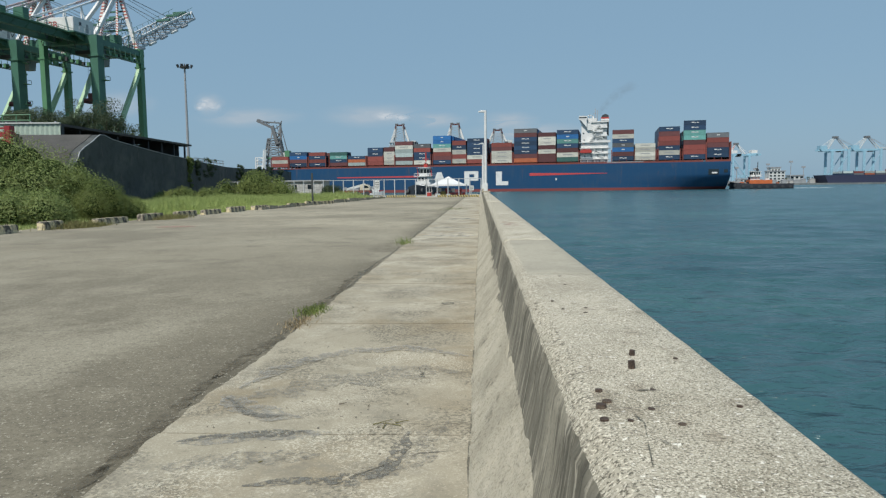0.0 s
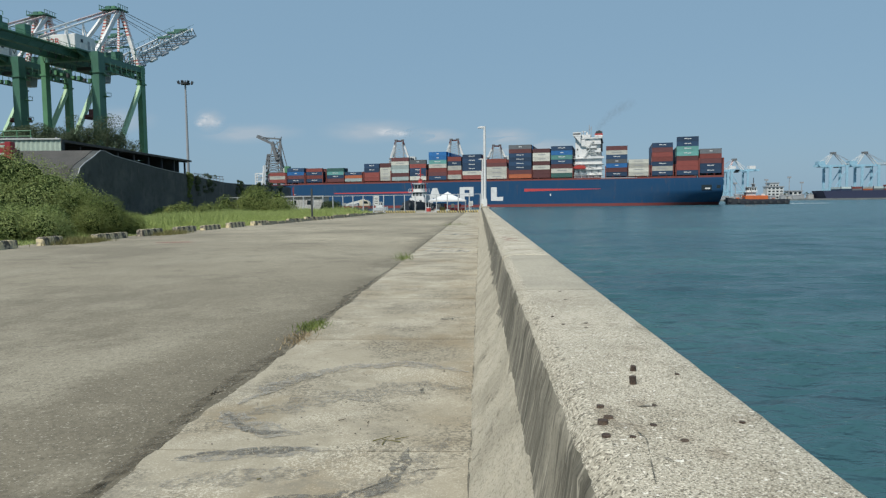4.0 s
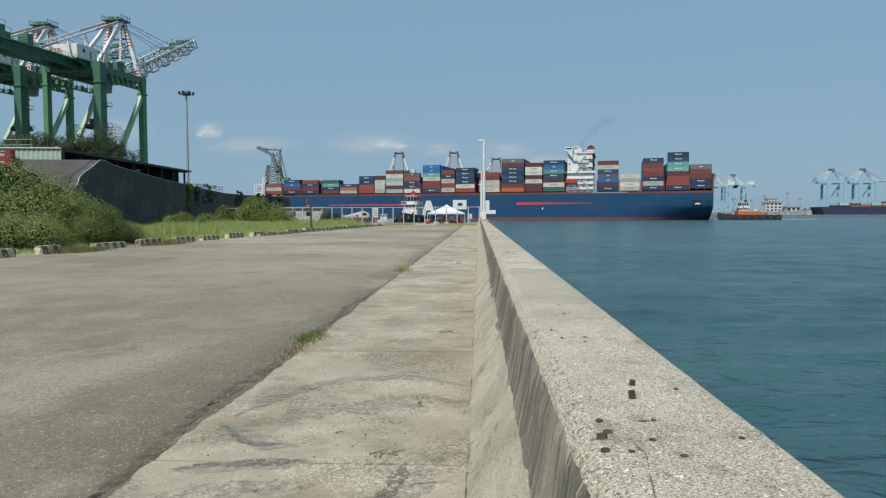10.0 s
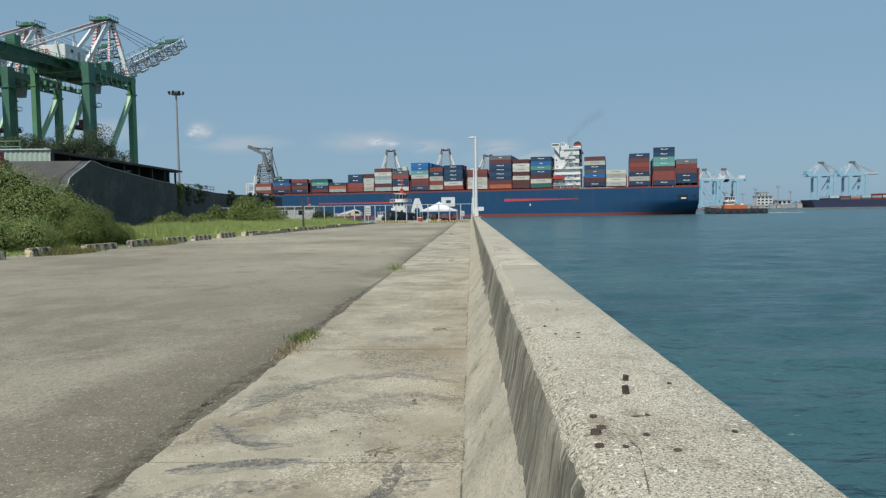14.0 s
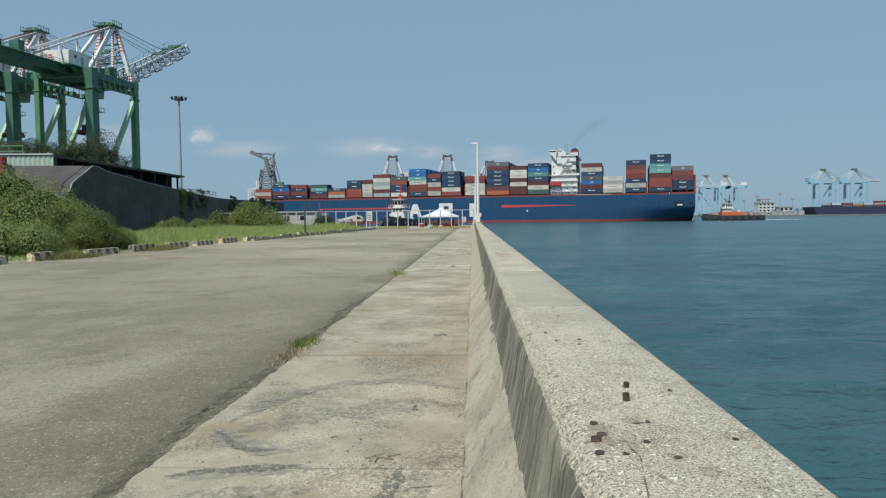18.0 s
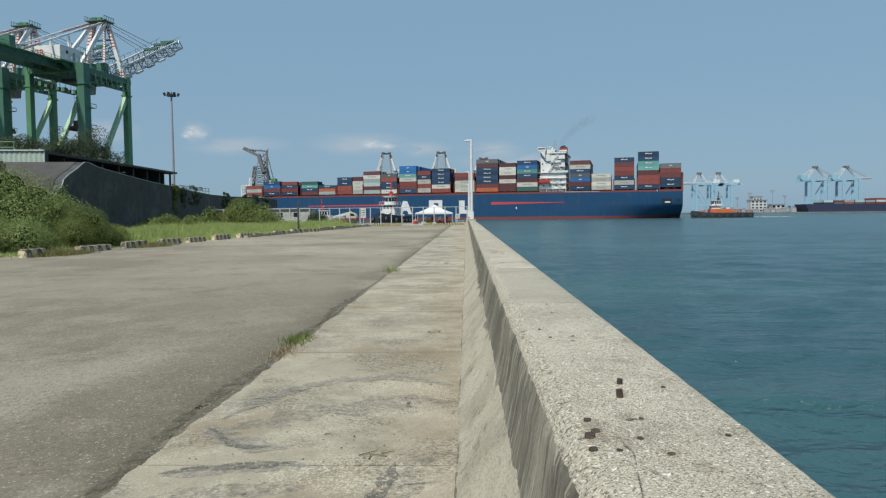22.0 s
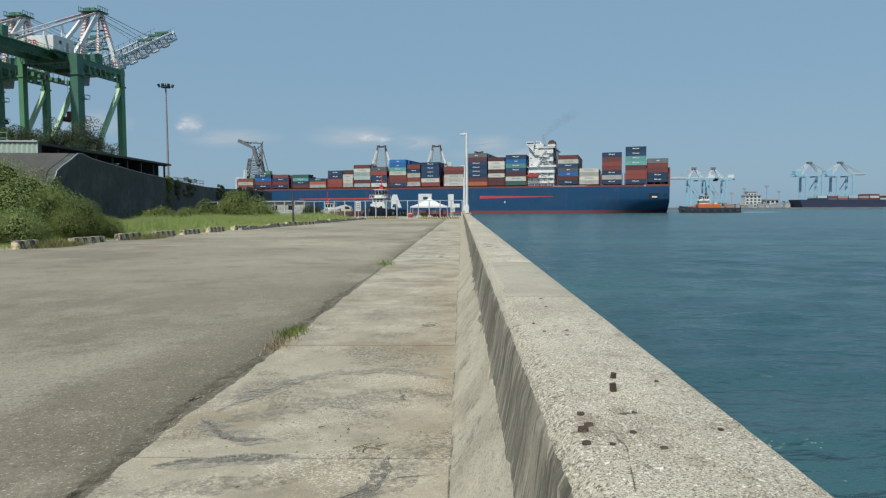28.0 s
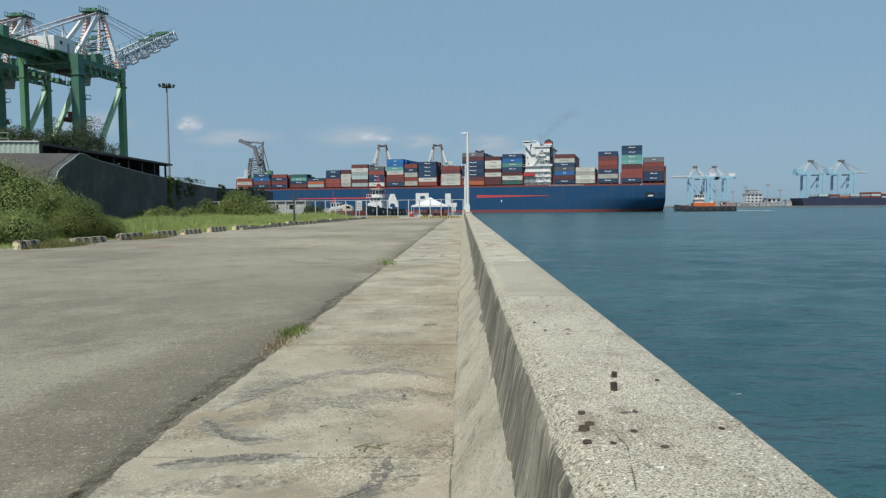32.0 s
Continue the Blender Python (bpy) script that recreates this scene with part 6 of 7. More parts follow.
MESHES = {}
BAYS = [(0.9, 12.3, 29.2, "nnmry"), (13.0, 24.5, 36.2, "nrrmttnn"), (26.6, 37.7, 33.2, "nwnrrmn"), (39.6, 50.6, 24.3, "wwww"), (51.3, 63.1, 32.2, "nmbynwm"), (82.2, 94.4, 33.1, "gwmntbn"), (95.1, 105.1, 31.9, "mmwmwwm"),
        (105.9, 119.3, 34.5, "omnnnnmy"), (120.6, 132.7, 26.7, "wwwmr"), (135.9, 147.4, 29.7, "rwnnnn"), (148.2, 156.6, 28.6, "wrwnr"), (157.4, 168.4, 31.8, "nmrwtbb"), (170.2, 180.6, 27.3, "wnnry"), (181.2, 192.4, 29.0, "pmppwm"),
        (192.8, 199.8, 25.8, "wwwm"), (200.3, 210.2, 25.7, "rrnn"), (211.8, 223.2, 20.8, "pon"), (223.9, 235.2, 23.5, "mntg"), (238.3, 249.3, 23.7, "nrnr"), (250.9, 262.6, 24.1, "nmbn"), (264, 275, 21.5, "rwr")]
rndc = random.Random(4)
for s0, s1, top, stack in BAYS:
    n = len(stack)
    base = 14.9 if n * 2.7 + 14.9 > top else top - n * 2.7
    h = (top - base) / n
    L = s1 - s0
    for i, key in enumerate(stack):
        if (key, round(L, 1)) not in MESHES:
            MESHES[key, round(L, 1)] = container_mesh(L, key)
        ob = new("container", MESHES[key, round(L, 1)])
        ob.parent = ship
        ob.matrix_basis = Matrix.Translation((s0, -1.3, base + i * h)) @ Matrix.Diagonal((1, 1, h / 2.55, 1))
    for row in range(1, 5):
        for i in range(n - (2 if 13 <= s0 < 25 else 1 if rndc.random() < 0.3 else 0)):
            key = rndc.choice("nrmnywmb") if rndc.random() < 0.6 else stack[i]
            if (key, round(L, 1)) not in MESHES:
                MESHES[key, round(L, 1)] = container_mesh(L, key)
            ob = new("container", MESHES[key, round(L, 1)])
            ob.parent = ship
            ob.matrix_basis = Matrix.Translation((s0, -1.3 - row * 2.5, base + i * h)) @ Matrix.Diagonal((1, 1, h / 2.55, 1))
    part("inner_cargo", Shape().box(s0 + 0.1, s1 - 0.1, -CW + 2, -13.9, base, top - h * (2 if 13 <= s0 < 25 else rndc.choice((0, 0, 1)))), PAINTS[KEY[stack[-1]]], ship)
    for x in (s0 - 0.35, s1 + 0.35):
        for y in (-1.0, -6.0, -12.0):
            part("lashing_post", Shape().beam((x, y, 13.3), (x, y, min(top, 21.0)), 0.4), DECKRED, ship)
        for z in (16.8, 20.5):
            if z < top:
                part("lashing_beam", Shape().beam((x, -0.9, z), (x, -13, z), 0.35, 0.25), DECKRED, ship)
    for u in (0.33, 0.66):
        part("stack_support", Shape().beam((s0 + L * u, -1.0, 13.3), (s0 + L * u, -1.0, base), 0.3), DECKRED, ship)

# Accommodation tower and funnel.
tower = part("accommodation", Shape().box(66.2, 80.5, -CW + 4, -3.4, 13.3, 37.6), WHITE, ship, "white accommodation block")
part("bridge_wing", Shape().prism([(77.2, 38.4), (81.4, 38.4), (81.9, 38.9), (81.9, 40.6), (77.2, 40.6)], -CW, -0.9), WHITE, tower)
part("wing_support", Shape().prism([(77.5, 34.0), (79.6, 36.8), (81.2, 38.4), (77.5, 38.4)], -3.4, -1.0), WHITE, tower)
part("bridge_window", Shape().box(77.5, 81.7, -0.92, -0.86, 39.3, 40.0), GLASS, tower)
part("bridge_front_window", Shape().box(81.88, 81.96, -CW + 1, -1, 39.3, 40.1), GLASS, tower)
part("bridge_roof", Shape().box(72.0, 80.5, -CW + 6, -4.2, 37.6, 39.4), WHITE, tower)
part("roof_edge", Shape().box(65.2, 80.7, -CW + 4, -2.6, 36.9, 37.6), WHITE, tower)
for k, (x, z, w, h) in enumerate(((68, 33.4, 0.8, 0.9), (72.5, 29.6, 0.8, 1.6), (79.0, 30.4, 0.7, 0.9), (78.6, 26.6, 0.7, 0.8), (70.8, 26.2, 0.8, 0.9), (75.2, 25.2, 0.8, 0.8), (67.6, 28.2, 0.7, 0.8), (75.6, 33.0, 0.6, 0.6))):
    part("porthole", Shape().box(x, x + w, -3.4, -3.33, z, z + h), GLASS, tower)
# Stepped side decks, screens and outside stairs.
for k, (x0, x1, z, out) in enumerate(((66, 71, 33.6, 1.6), (68.5, 74.5, 31.4, 2.0), (66, 72.5, 28.9, 1.7), (64.2, 81.6, 25.4, 2.4))):
    part("balcony", Shape().box(x0, x1, -3.4, -3.4 + out, z, z + 0.25), WHITE, tower)
    part("balcony_screen", Shape().box(x0, x0 + (x1 - x0) * 0.55, -3.5 + out, -3.4 + out, z + 0.25, z + 1.2), WHITE, tower)
    part("balcony_rail", Shape().beam((x0, -3.45 + out, z + 1.2), (x1, -3.45 + out, z + 1.2), 0.1), WHITE, tower)
for x0, z0, x1, z1 in ((76.0, 25.6, 72.0, 31.4), (73.8, 31.6, 70.2, 36.0), (66.8, 25.6, 69.8, 29.0)):
    part("stair", Shape().beam((x0, -2.4, z0), (x1, -2.4, z1), 0.9, 0.5), OFFWHITE, tower)
part("vent_trunk", Shape().prism([(74.2, 32.6), (77.0, 32.6), (78.4, 36.4), (75.0, 36.4)], -3.4, -2.2), WHITE, tower)
part("lower_house", Shape().box(65.4, 80.6, -12, -2.2, 13.3, 25.4), WHITE, tower)
for k in range(3):
    part("deck_edge", Shape().box(64.6, 81.4, -12, -1.1, 15.9 + 3.1 * k, 16.1 + 3.1 * k), WHITE, tower)
    part("deck_rail", Shape().beam((64.6, -1.2, 17.0 + 3.1 * k), (81.4, -1.2, 17.0 + 3.1 * k), 0.1), WHITE, tower)
    for j in range(5):
        part("stanchion", Shape().beam((65.5 + 3.8 * j, -1.4, 13.3 + 3.1 * k), (65.5 + 3.8 * j, -1.4, 16.0 + 3.1 * k), 0.25), WHITE, tower)
    for j in range(4):
        part("door", Shape().box(66 + 3.7 * j + k, 66.9 + 3.7 * j + k, -2.2, -2.14, 13.9 + 3.1 * k, 15.5 + 3.1 * k), GREYP, tower)
    part("stair", Shape().beam((66 + 2 * k, -2.0, 13.4 + 3.1 * k), (70 + 2 * k, -2.0, 16.0 + 3.1 * k), 0.8, 0.3), OFFWHITE, tower)
part("lifeboat", Shape().prism([(74.8, 19.4), (80.8, 19.4), (81.6, 20.4), (80.0, 21.5), (75.6, 21.5), (74.2, 20.4)], -1.2, 0.6), REDP, tower, "orange-red lifeboat", bevel=0.2)
part("davit", Shape().beam((76, -1.0, 18.6), (76, 0.4, 22.6), 0.3).beam((79.6, -1.0, 18.6), (79.6, 0.4, 22.6), 0.3), WHITE, tower)
part("gangway", Shape().box(46, 66, -0.9, -0.2, 13.6, 14.2), GREYP, ship)
part("funnel", Shape().prism([(65.2, 30), (69.6, 30), (69.3, 40.4), (68.5, 41.3), (66.0, 41.3), (65.3, 40.8)], -14, -5), DARKSTEEL, ship, "dark funnel with a red and white band")
part("funnel_band", Shape().prism([(65.1, 38.0), (69.65, 38.0), (69.6, 39.0), (65.15, 39.0)], -14.05, -4.95), WHITE, ship)
part("funnel_band", Shape().prism([(65.15, 39.0), (69.6, 39.0), (69.55, 39.9), (65.2, 39.9)], -14.05, -4.95), REDP, ship)
part("funnel_pipe", Shape().tube((67.2, -9, 41.2), (67.2, -9, 42.0), 0.8, 0.7, 10), DARKSTEEL, ship)
for x, z, w in ((76.2, 42.2, 0.3), (72.9, 45.4, 0.3), (71.8, 44.6, 0.25), (74.6, 41.8, 0.25), (79.6, 42.0, 0.2)):
    part("mast", Shape().beam((x, -10, 37.6), (x, -10, z), w + 0.1), GREYP, ship)
part("mast_yard", Shape().beam((72.2, -10, 42.6), (74.2, -10, 42.6), 0.2).beam((71.4, -10, 43.6), (72.4, -10, 43.6), 0.2), GREYP, ship)
part("radar", Shape().box(75.0, 77.2, -10.3, -9.9, 41.4, 41.8), WHITE, ship)
for x in (78.0, 74.0):
    part("satellite_dome", Shape().tube((x, -8, 39.0), (x, -8, 41.0), 0.7, 0.35, 10), WHITE, ship)
post_mesh = Shape().beam((0, -0.25, 13.3), (0, -0.25, 15.3), 0.16).mesh("rail_post", DECKRED)
for k in range(60):
    part("rail_post", post_mesh, None, ship, at=pose(30 + k * 4.2, 0, 0))



# ---- tugs ----
TUGDARK = paint("tug_dark_hull", (0.03, 0.035, 0.045), rough=0.6)
CREAM = paint("cream_paint", (0.62, 0.57, 0.45))
TUGORANGE = paint("tug_orange_paint", (0.62, 0.16, 0.05))


def tug(m, label, deck_mat, house_mat, mast_mat, L=30.0, B=9.0, hw=1.5, low=False, aft=-5.0, hull_mat=None, deck=2.9):
    """A harbour tug; local x forward, waterline at z = 0."""
    ob = thing("tugboat", m, label, "tugboat")
    hull_mat = hull_mat or TUGDARK
    out = []
    n = 16
    for i in range(n + 1):
        u = i / n
        half = B / 2 * (1 - max(0, (u - 0.6) / 0.4) ** 2.2) * (0.86 + 0.14 * min(1, u * 6))
        out.append((-L / 2 + L * u, half))
    ring = out + [(x, -y) for x, y in out[::-1]]
    s = Shape()
    s.slab(ring, -1.5, 1.6)
    s.v = [(x, y * (0.88 if z < 0 else 1), z + (1.4 * max(0, (x - 2) / (L / 2)) ** 2 if z > 0 else 0)) for x, y, z in s.v]
    part("hull", s, hull_mat, ob)
    bul = Shape()
    for x, y in ring:
        z = 1.45 + 1.4 * max(0, (x - 2) / (L / 2)) ** 2
        bul.v += [(x, y, z), (x, y, z + 1.1), (x * 0.985, y * 0.95, z + 1.1), (x * 0.985, y * 0.95, z)]
    m4 = len(bul.v)
    bul.f += [((i + j) % m4, (i + 4 + j) % m4, (i + 4 + (j + 1) % 4) % m4, (i + (j + 1) % 4) % m4) for i in range(0, m4, 4) for j in range(4)]
    part("bulwark", bul, hull_mat, ob)
    for i, (x, y) in enumerate(ring[1:-1:2]):
        z = 1.0 + 1.4 * max(0, (x - 2) / (L / 2)) ** 2
        sgn = 1 if y >= 0 else -1
        part("fender_tyre", Shape().tube((x, y, z), (x, y + sgn * 0.45, z), 0.75, 0.75, 10), DARKSTEEL, ob)
    part("deckhouse", Shape().box(aft, 6, -deck, deck, 1.6, 4.4), deck_mat, ob, bevel=0.15)
    base = 4.4 if low else 6.1
    if not low:
        part("upper_house", Shape().box(0.6, 5.4, -1.75, 1.75, 4.4, 6.1), house_mat, ob, bevel=0.12)
        part("bridge_deck", Shape().box(-0.2, 6.0, -2.5, 2.5, 6.02, 6.14), house_mat, ob)
        for k in range(3):
            part("house_window", Shape().box(5.38, 5.46, -1.35 + 1.0 * k, -0.7 + 1.0 * k, 4.9, 5.7), GLASS, ob)
            part("deckhouse_window", Shape().box(5.98, 6.06, -1.5 + 1.1 * k, -0.8 + 1.1 * k, 2.7, 3.6), GLASS, ob)
        for s_ in (-1, 1):
            part("deck_rail", Shape().beam((-0.2, s_ * 2.4, 7.0), (6.0, s_ * 2.4, 7.0), 0.09), house_mat, ob)
            for k in range(4):
                part("rail_post", Shape().beam((0.2 + 1.9 * k, s_ * 2.4, 6.1), (0.2 + 1.9 * k, s_ * 2.4, 7.0), 0.08), house_mat, ob)
            part("monitor", Shape().beam((3.0, s_ * 2.0, 6.1), (3.4, s_ * 2.0, 8.2), 0.22).beam((3.4, s_ * 2.0, 8.2), (4.4, s_ * 2.0, 8.6), 0.2), mast_mat, ob)
        part("front_rail", Shape().beam((6.0, -2.4, 7.0), (6.0, 2.4, 7.0), 0.09), house_mat, ob)
    w = hw
    wheel = part("wheelhouse", Shape().slab([(0.4, -w), (4.0, -w), (4.8, -w * 0.62), (4.8, w * 0.62), (4.0, w), (0.4, w)], base, base + 2.5), house_mat, ob, bevel=0.06)
    for s_ in (-1, 1):
        for k in range(3):
            part("window", Shape().box(0.7 + 1.1 * k, 1.5 + 1.1 * k, s_ * w - 0.03, s_ * w + 0.03, base + 0.95, base + 2.15), GLASS, wheel)
        part("window", Shape().beam((4.08, s_ * w * 0.97, base + 1.55), (4.74, s_ * w * 0.68, base + 1.55), 0.06, 1.2), GLASS, wheel)
    for y_ in (-0.9, 0.06):
        part("window", Shape().box(4.78, 4.85, y_ * w / 1.5, (y_ + 0.84) * w / 1.5, base + 0.95, base + 2.15), GLASS, wheel)
    part("wheelhouse_roof", Shape().slab([(0.1, -w - 0.25), (4.2, -w - 0.25), (5.1, -w * 0.68), (5.1, w * 0.68), (4.2, w + 0.25), (0.1, w + 0.25)], base + 2.5, base + 2.68), house_mat, ob)
    top = base + 2.68
    part("mast", Shape().beam((1.4, 0, top), (1.3, 0, top + 4.6), 0.3).beam((1.35, -0.9, top + 2.6), (1.35, 0.9, top + 2.6), 0.16).beam((1.35, 0, top + 1.4), (2.4, 0, top + 1.4), 0.26), mast_mat, ob)
    part("mast_foot", Shape().box(0.9, 2.0, -0.5, 0.5, top, top + 1.2), mast_mat, ob, bevel=0.05)
    part("radar", Shape().box(1.9, 2.3, -1.0, 1.0, top + 1.55, top + 1.75), WHITE, ob)
    for s_ in (-1, 1):
        part("exhaust_stack", Shape().beam((-3.0, s_ * 1.2, 1.6), (-3.5, s_ * 1.2, 7.2 if low else 5.2), 0.7), TUGDARK if low else house_mat, ob)
    part("winch", Shape().tube((9, -1.4, 2.7), (9, 1.4, 2.7), 0.8, 0.8, 12), deck_mat, ob)
    part("towing_post", Shape().beam((-8.5, -1.2, 1.6), (-8.5, -1.2, 3.2), 0.4).beam((-8.5, 1.2, 1.6), (-8.5, 1.2, 3.2), 0.4).beam((-8.5, -1.2, 3.0), (-8.5, 1.2, 3.0), 0.4), deck_mat, ob)
    return ob


def tug_pose(x, y, deg):
    return pose(x, y, WATER_Z, 0, 0, deg)


side_tug = tug(tug_pose(-19, 250, 235), "dark-hulled tugboat with a white wheelhouse and a red mast", WHITE, WHITE, REDP, aft=2.6, deck=2.2)
side_tug.scale = (1.0, 1.25, 1.16)
stern_tug = tug(tug_pose(160, 405, 178), "orange and white tugboat following the ship's stern", TUGORANGE, WHITE, DARKSTEEL, hw=1.9)
workboat = tug(tug_pose(-55, 200, 0), "small white workboat with a red mast beyond the fence", OFFWHITE, WHITE, REDP, low=True, hull_mat=DECKRED)
workboat.scale = (0.7, 0.75, 0.7)
stern_tug.scale = (1.12, 1.1, 1.12)


def motorboat(x, y, deg, label):
    ob = thing("motorboat", pose(x, y, WATER_Z, 0, 0, deg), label, "boat", "small boats beyond the fence")
    ring = [(-4, -1.4), (1.5, -1.5), (3.4, -0.9), (4.6, 0), (3.4, 0.9), (1.5, 1.5), (-4, 1.4)]
    s = Shape().slab(ring, -0.4, 1.2)
    s.v = [(x_, y_ * (0.75 if z < 0 else 1), z + (0.5 * max(0, x_ / 4.6) if z > 0 else 0)) for x_, y_, z in s.v]
    part("hull", s, WHITE, ob)
    part("cabin", Shape().box(-2.4, 1.6, -1.1, 1.1, 1.2, 3.2), WHITE, ob, bevel=0.15)
    for k in range(3):
        part("window", Shape().box(-2.0 + 1.2 * k, -1.2 + 1.2 * k, -1.13, 1.13, 2.3, 2.9), GLASS, ob)
    part("cabin_roof", Shape().box(-2.7, 2.0, -1.3, 1.3, 3.2, 3.35), OFFWHITE, ob)
    part("mast", Shape().tube((-1, 0, 3.3), (-1, 0, 5.2), 0.05), WHITE, ob)
    return ob


passing_boat = motorboat(-42.8, 285, 8, "small white motorboat with a cabin passing behind the tugboat")
passing_boat.scale = (0.72, 0.72, 1.12)
crane_truck = thing("crane_truck", pose(-19.3, 115, 0), "parked cream crane truck with a slanted boom beyond the fence", "truck")
part("chassis", Shape().box(-2.6, 1.0, 0, 2.2, 0.55, 0.95), DECKRED, crane_truck, bevel=0.04)
part("cab", Shape().prism([(-0.7, 0.95), (1.0, 0.95), (1.0, 1.4), (0.6, 1.9), (-0.3, 2.0), (-0.7, 1.75)], 0, 2.1), CREAM, crane_truck, bevel=0.08)
part("cab_window", Shape().prism([(0.0, 1.35), (0.85, 1.35), (0.55, 1.75), (0.0, 1.8)], -0.015, 0.0), GLASS, crane_truck)
part("bumper", Shape().box(0.9, 1.08, 0.05, 2.1, 0.5, 0.9), DECKRED, crane_truck)
part("boom", Shape().beam((-3.2, 1.0, 1.1), (0.1, 1.0, 1.95), 0.45, 0.4), OFFWHITE, crane_truck)
part("boom_head", Shape().box(-3.5, -3.1, 0.7, 1.3, 1.05, 1.5), GREYP, crane_truck)
part("outrigger_box", Shape().box(-2.4, -0.9, 0.1, 2.0, 0.95, 1.3), GREYP, crane_truck)
for wx in (-2.0, -1.1, 0.5):
    part("wheel", Shape().tube((wx, -0.03, 0.42), (wx, 0.28, 0.42), 0.42, 0.42, 14), DARKSTEEL, crane_truck)

gatehouse = thing("gatehouse", pose(-29.5, 112, 0), "low pale grey building behind the fence", "building")
part("wall", Shape().box(-7, 4.0, 0, 5, 0, 2.55), FARTINTS[2], gatehouse)
part("roof", Shape().box(-7.3, 4.3, -0.3, 5.3, 2.55, 2.75), GREYP, gatehouse)
for k in range(4):
    part("window", Shape().box(-6 + 2.5 * k, -5.3 + 2.5 * k, -0.05, 0.03, 1.3, 2.0), GLASS, gatehouse)

# ---- the far side of the harbour ----
setting("far_shore", Shape().slab([(-1500, 720), (-40, 720), (60, 900), (3500, 945), (3500, 3500), (-1500, 3500)], -5, 0.0), FARGROUND, "low hazy far shore of the harbour")

def raised_boom_crane(x, y, top):
    """A quay crane seen along its boom, which is folded up between two white leg frames."""
    ob = thing("quay_crane", pose(x, y, 0), "distant pale quay crane with dark red head and raised boom", "crane", "distant quay cranes")
    for s in (-1, 1):
        part("leg", Shape().beam((s * 11, 0, 0), (s * 10.5, 0, 44), 1.8), GREYP, ob)
        part("leg", Shape().beam((s * 11, 26, 0), (s * 10.5, 26, 44), 1.8), GREYP, ob)
        part("girder", Shape().beam((s * 4, -3, 44), (s * 4, 42, 44), 1.6, 2.6), GREYP, ob)
        part("apex_leg", Shape().beam((s * 10.5, 0, 45), (s * 4.4, 2, top - 3), 1.7), WHITE, ob)
        part("back_leg", Shape().beam((s * 10, 18, 45), (s * 4.2, 4, top - 4), 1.2), WHITE, ob)
        part("boom_chord", Shape().beam((s * 5.4, -2, 45), (s * 3.2, -1, top - 1.5), 0.9), GREYP, ob)
        part("head", Shape().beam((s * 4.6, 1, top - 4.5), (s * 3.4, 1, top - 0.6), 2.4, 2.0), SPREADER, ob)
        part("head_cap", Shape().box(s * 3.4 - 1.6, s * 3.4 + 1.6, -0.5, 2.5, top - 0.7, top + 0.5), CRANEGREY, ob)
        part("tie", Shape().beam((s * 9.2, 0.4, 49), (s * 4.4, 0.4, 56), 0.5), OFFWHITE, ob)
        part("platform", Shape().box(s * 9 - 2.2, s * 9 + 2.2, -2, 4, 47.5, 48.1), GREYP, ob)
    part("cross_beam", Shape().beam((-4, 1, top - 1.2), (4, 1, top - 1.2), 1.5), SPREADER, ob)
    for k in range(4):
        z_, w_ = 47 + (top - 51) * k / 4, 9.0 - 4.4 * k / 4
        for s in (-1, 1):
            part("lattice", Shape().beam((s * w_, 1, z_), (s * w_ * 0.45, 1, z_ + 3.4), 0.55), WHITE, ob)
    for k in range(7):
        z_, dz = 46 + (top - 50) * k / 7, (top - 50) / 7
        w_, w2 = 5.4 - 2.2 * k / 7, 5.4 - 2.2 * (k + 1) / 7
        part("boom_brace", Shape().beam((-w_, -1.5, z_), (w2, -1.5, z_ + dz), 0.28), GREYP, ob)
        part("boom_brace", Shape().beam((w_, -1.5, z_), (-w2, -1.5, z_ + dz), 0.28), GREYP, ob)
    part("portal_beam", Shape().beam((-11, 0, 44), (11, 0, 44), 1.6, 2.6), GREYP, ob)
    part("sill_beam", Shape().beam((-11, 0, 5), (11, 0, 5), 1.6, 2.0), GREYP, ob)
    part("machine_house", Shape().box(9, 16, 8, 22, 45.3, 50), OFFWHITE, ob, bevel=0.2)
    return ob


for x, y, top in ((-84, 735, 67), (-26, 735, 67), (18.6, 745, 61)):
    raised_boom_crane(x, y, top)


def white_mast(x, y, h):
    """A squat white lattice tower."""
    ob = thing("lattice_tower", pose(x, y, 0), "white lattice tower beyond the black wall", "tower")
    for sx in (-1, 1):
        for sy in (-1, 1):
            part("leg", Shape().beam((sx * 4.2, sy * 3, 0), (sx * 4.0, sy * 3, h), 0.9), WHITE, ob)
    for k in range(8):
        z = h * k / 8
        part("lattice", Shape().beam((-4.1, -3, z), (4.1, -3, z + h / 8), 0.6).beam((-4.1, -3, z + h / 8), (4.1, -3, z + h / 8), 0.8), WHITE if k % 2 else GREYP, ob)


white_mast(-234, 735, 34)


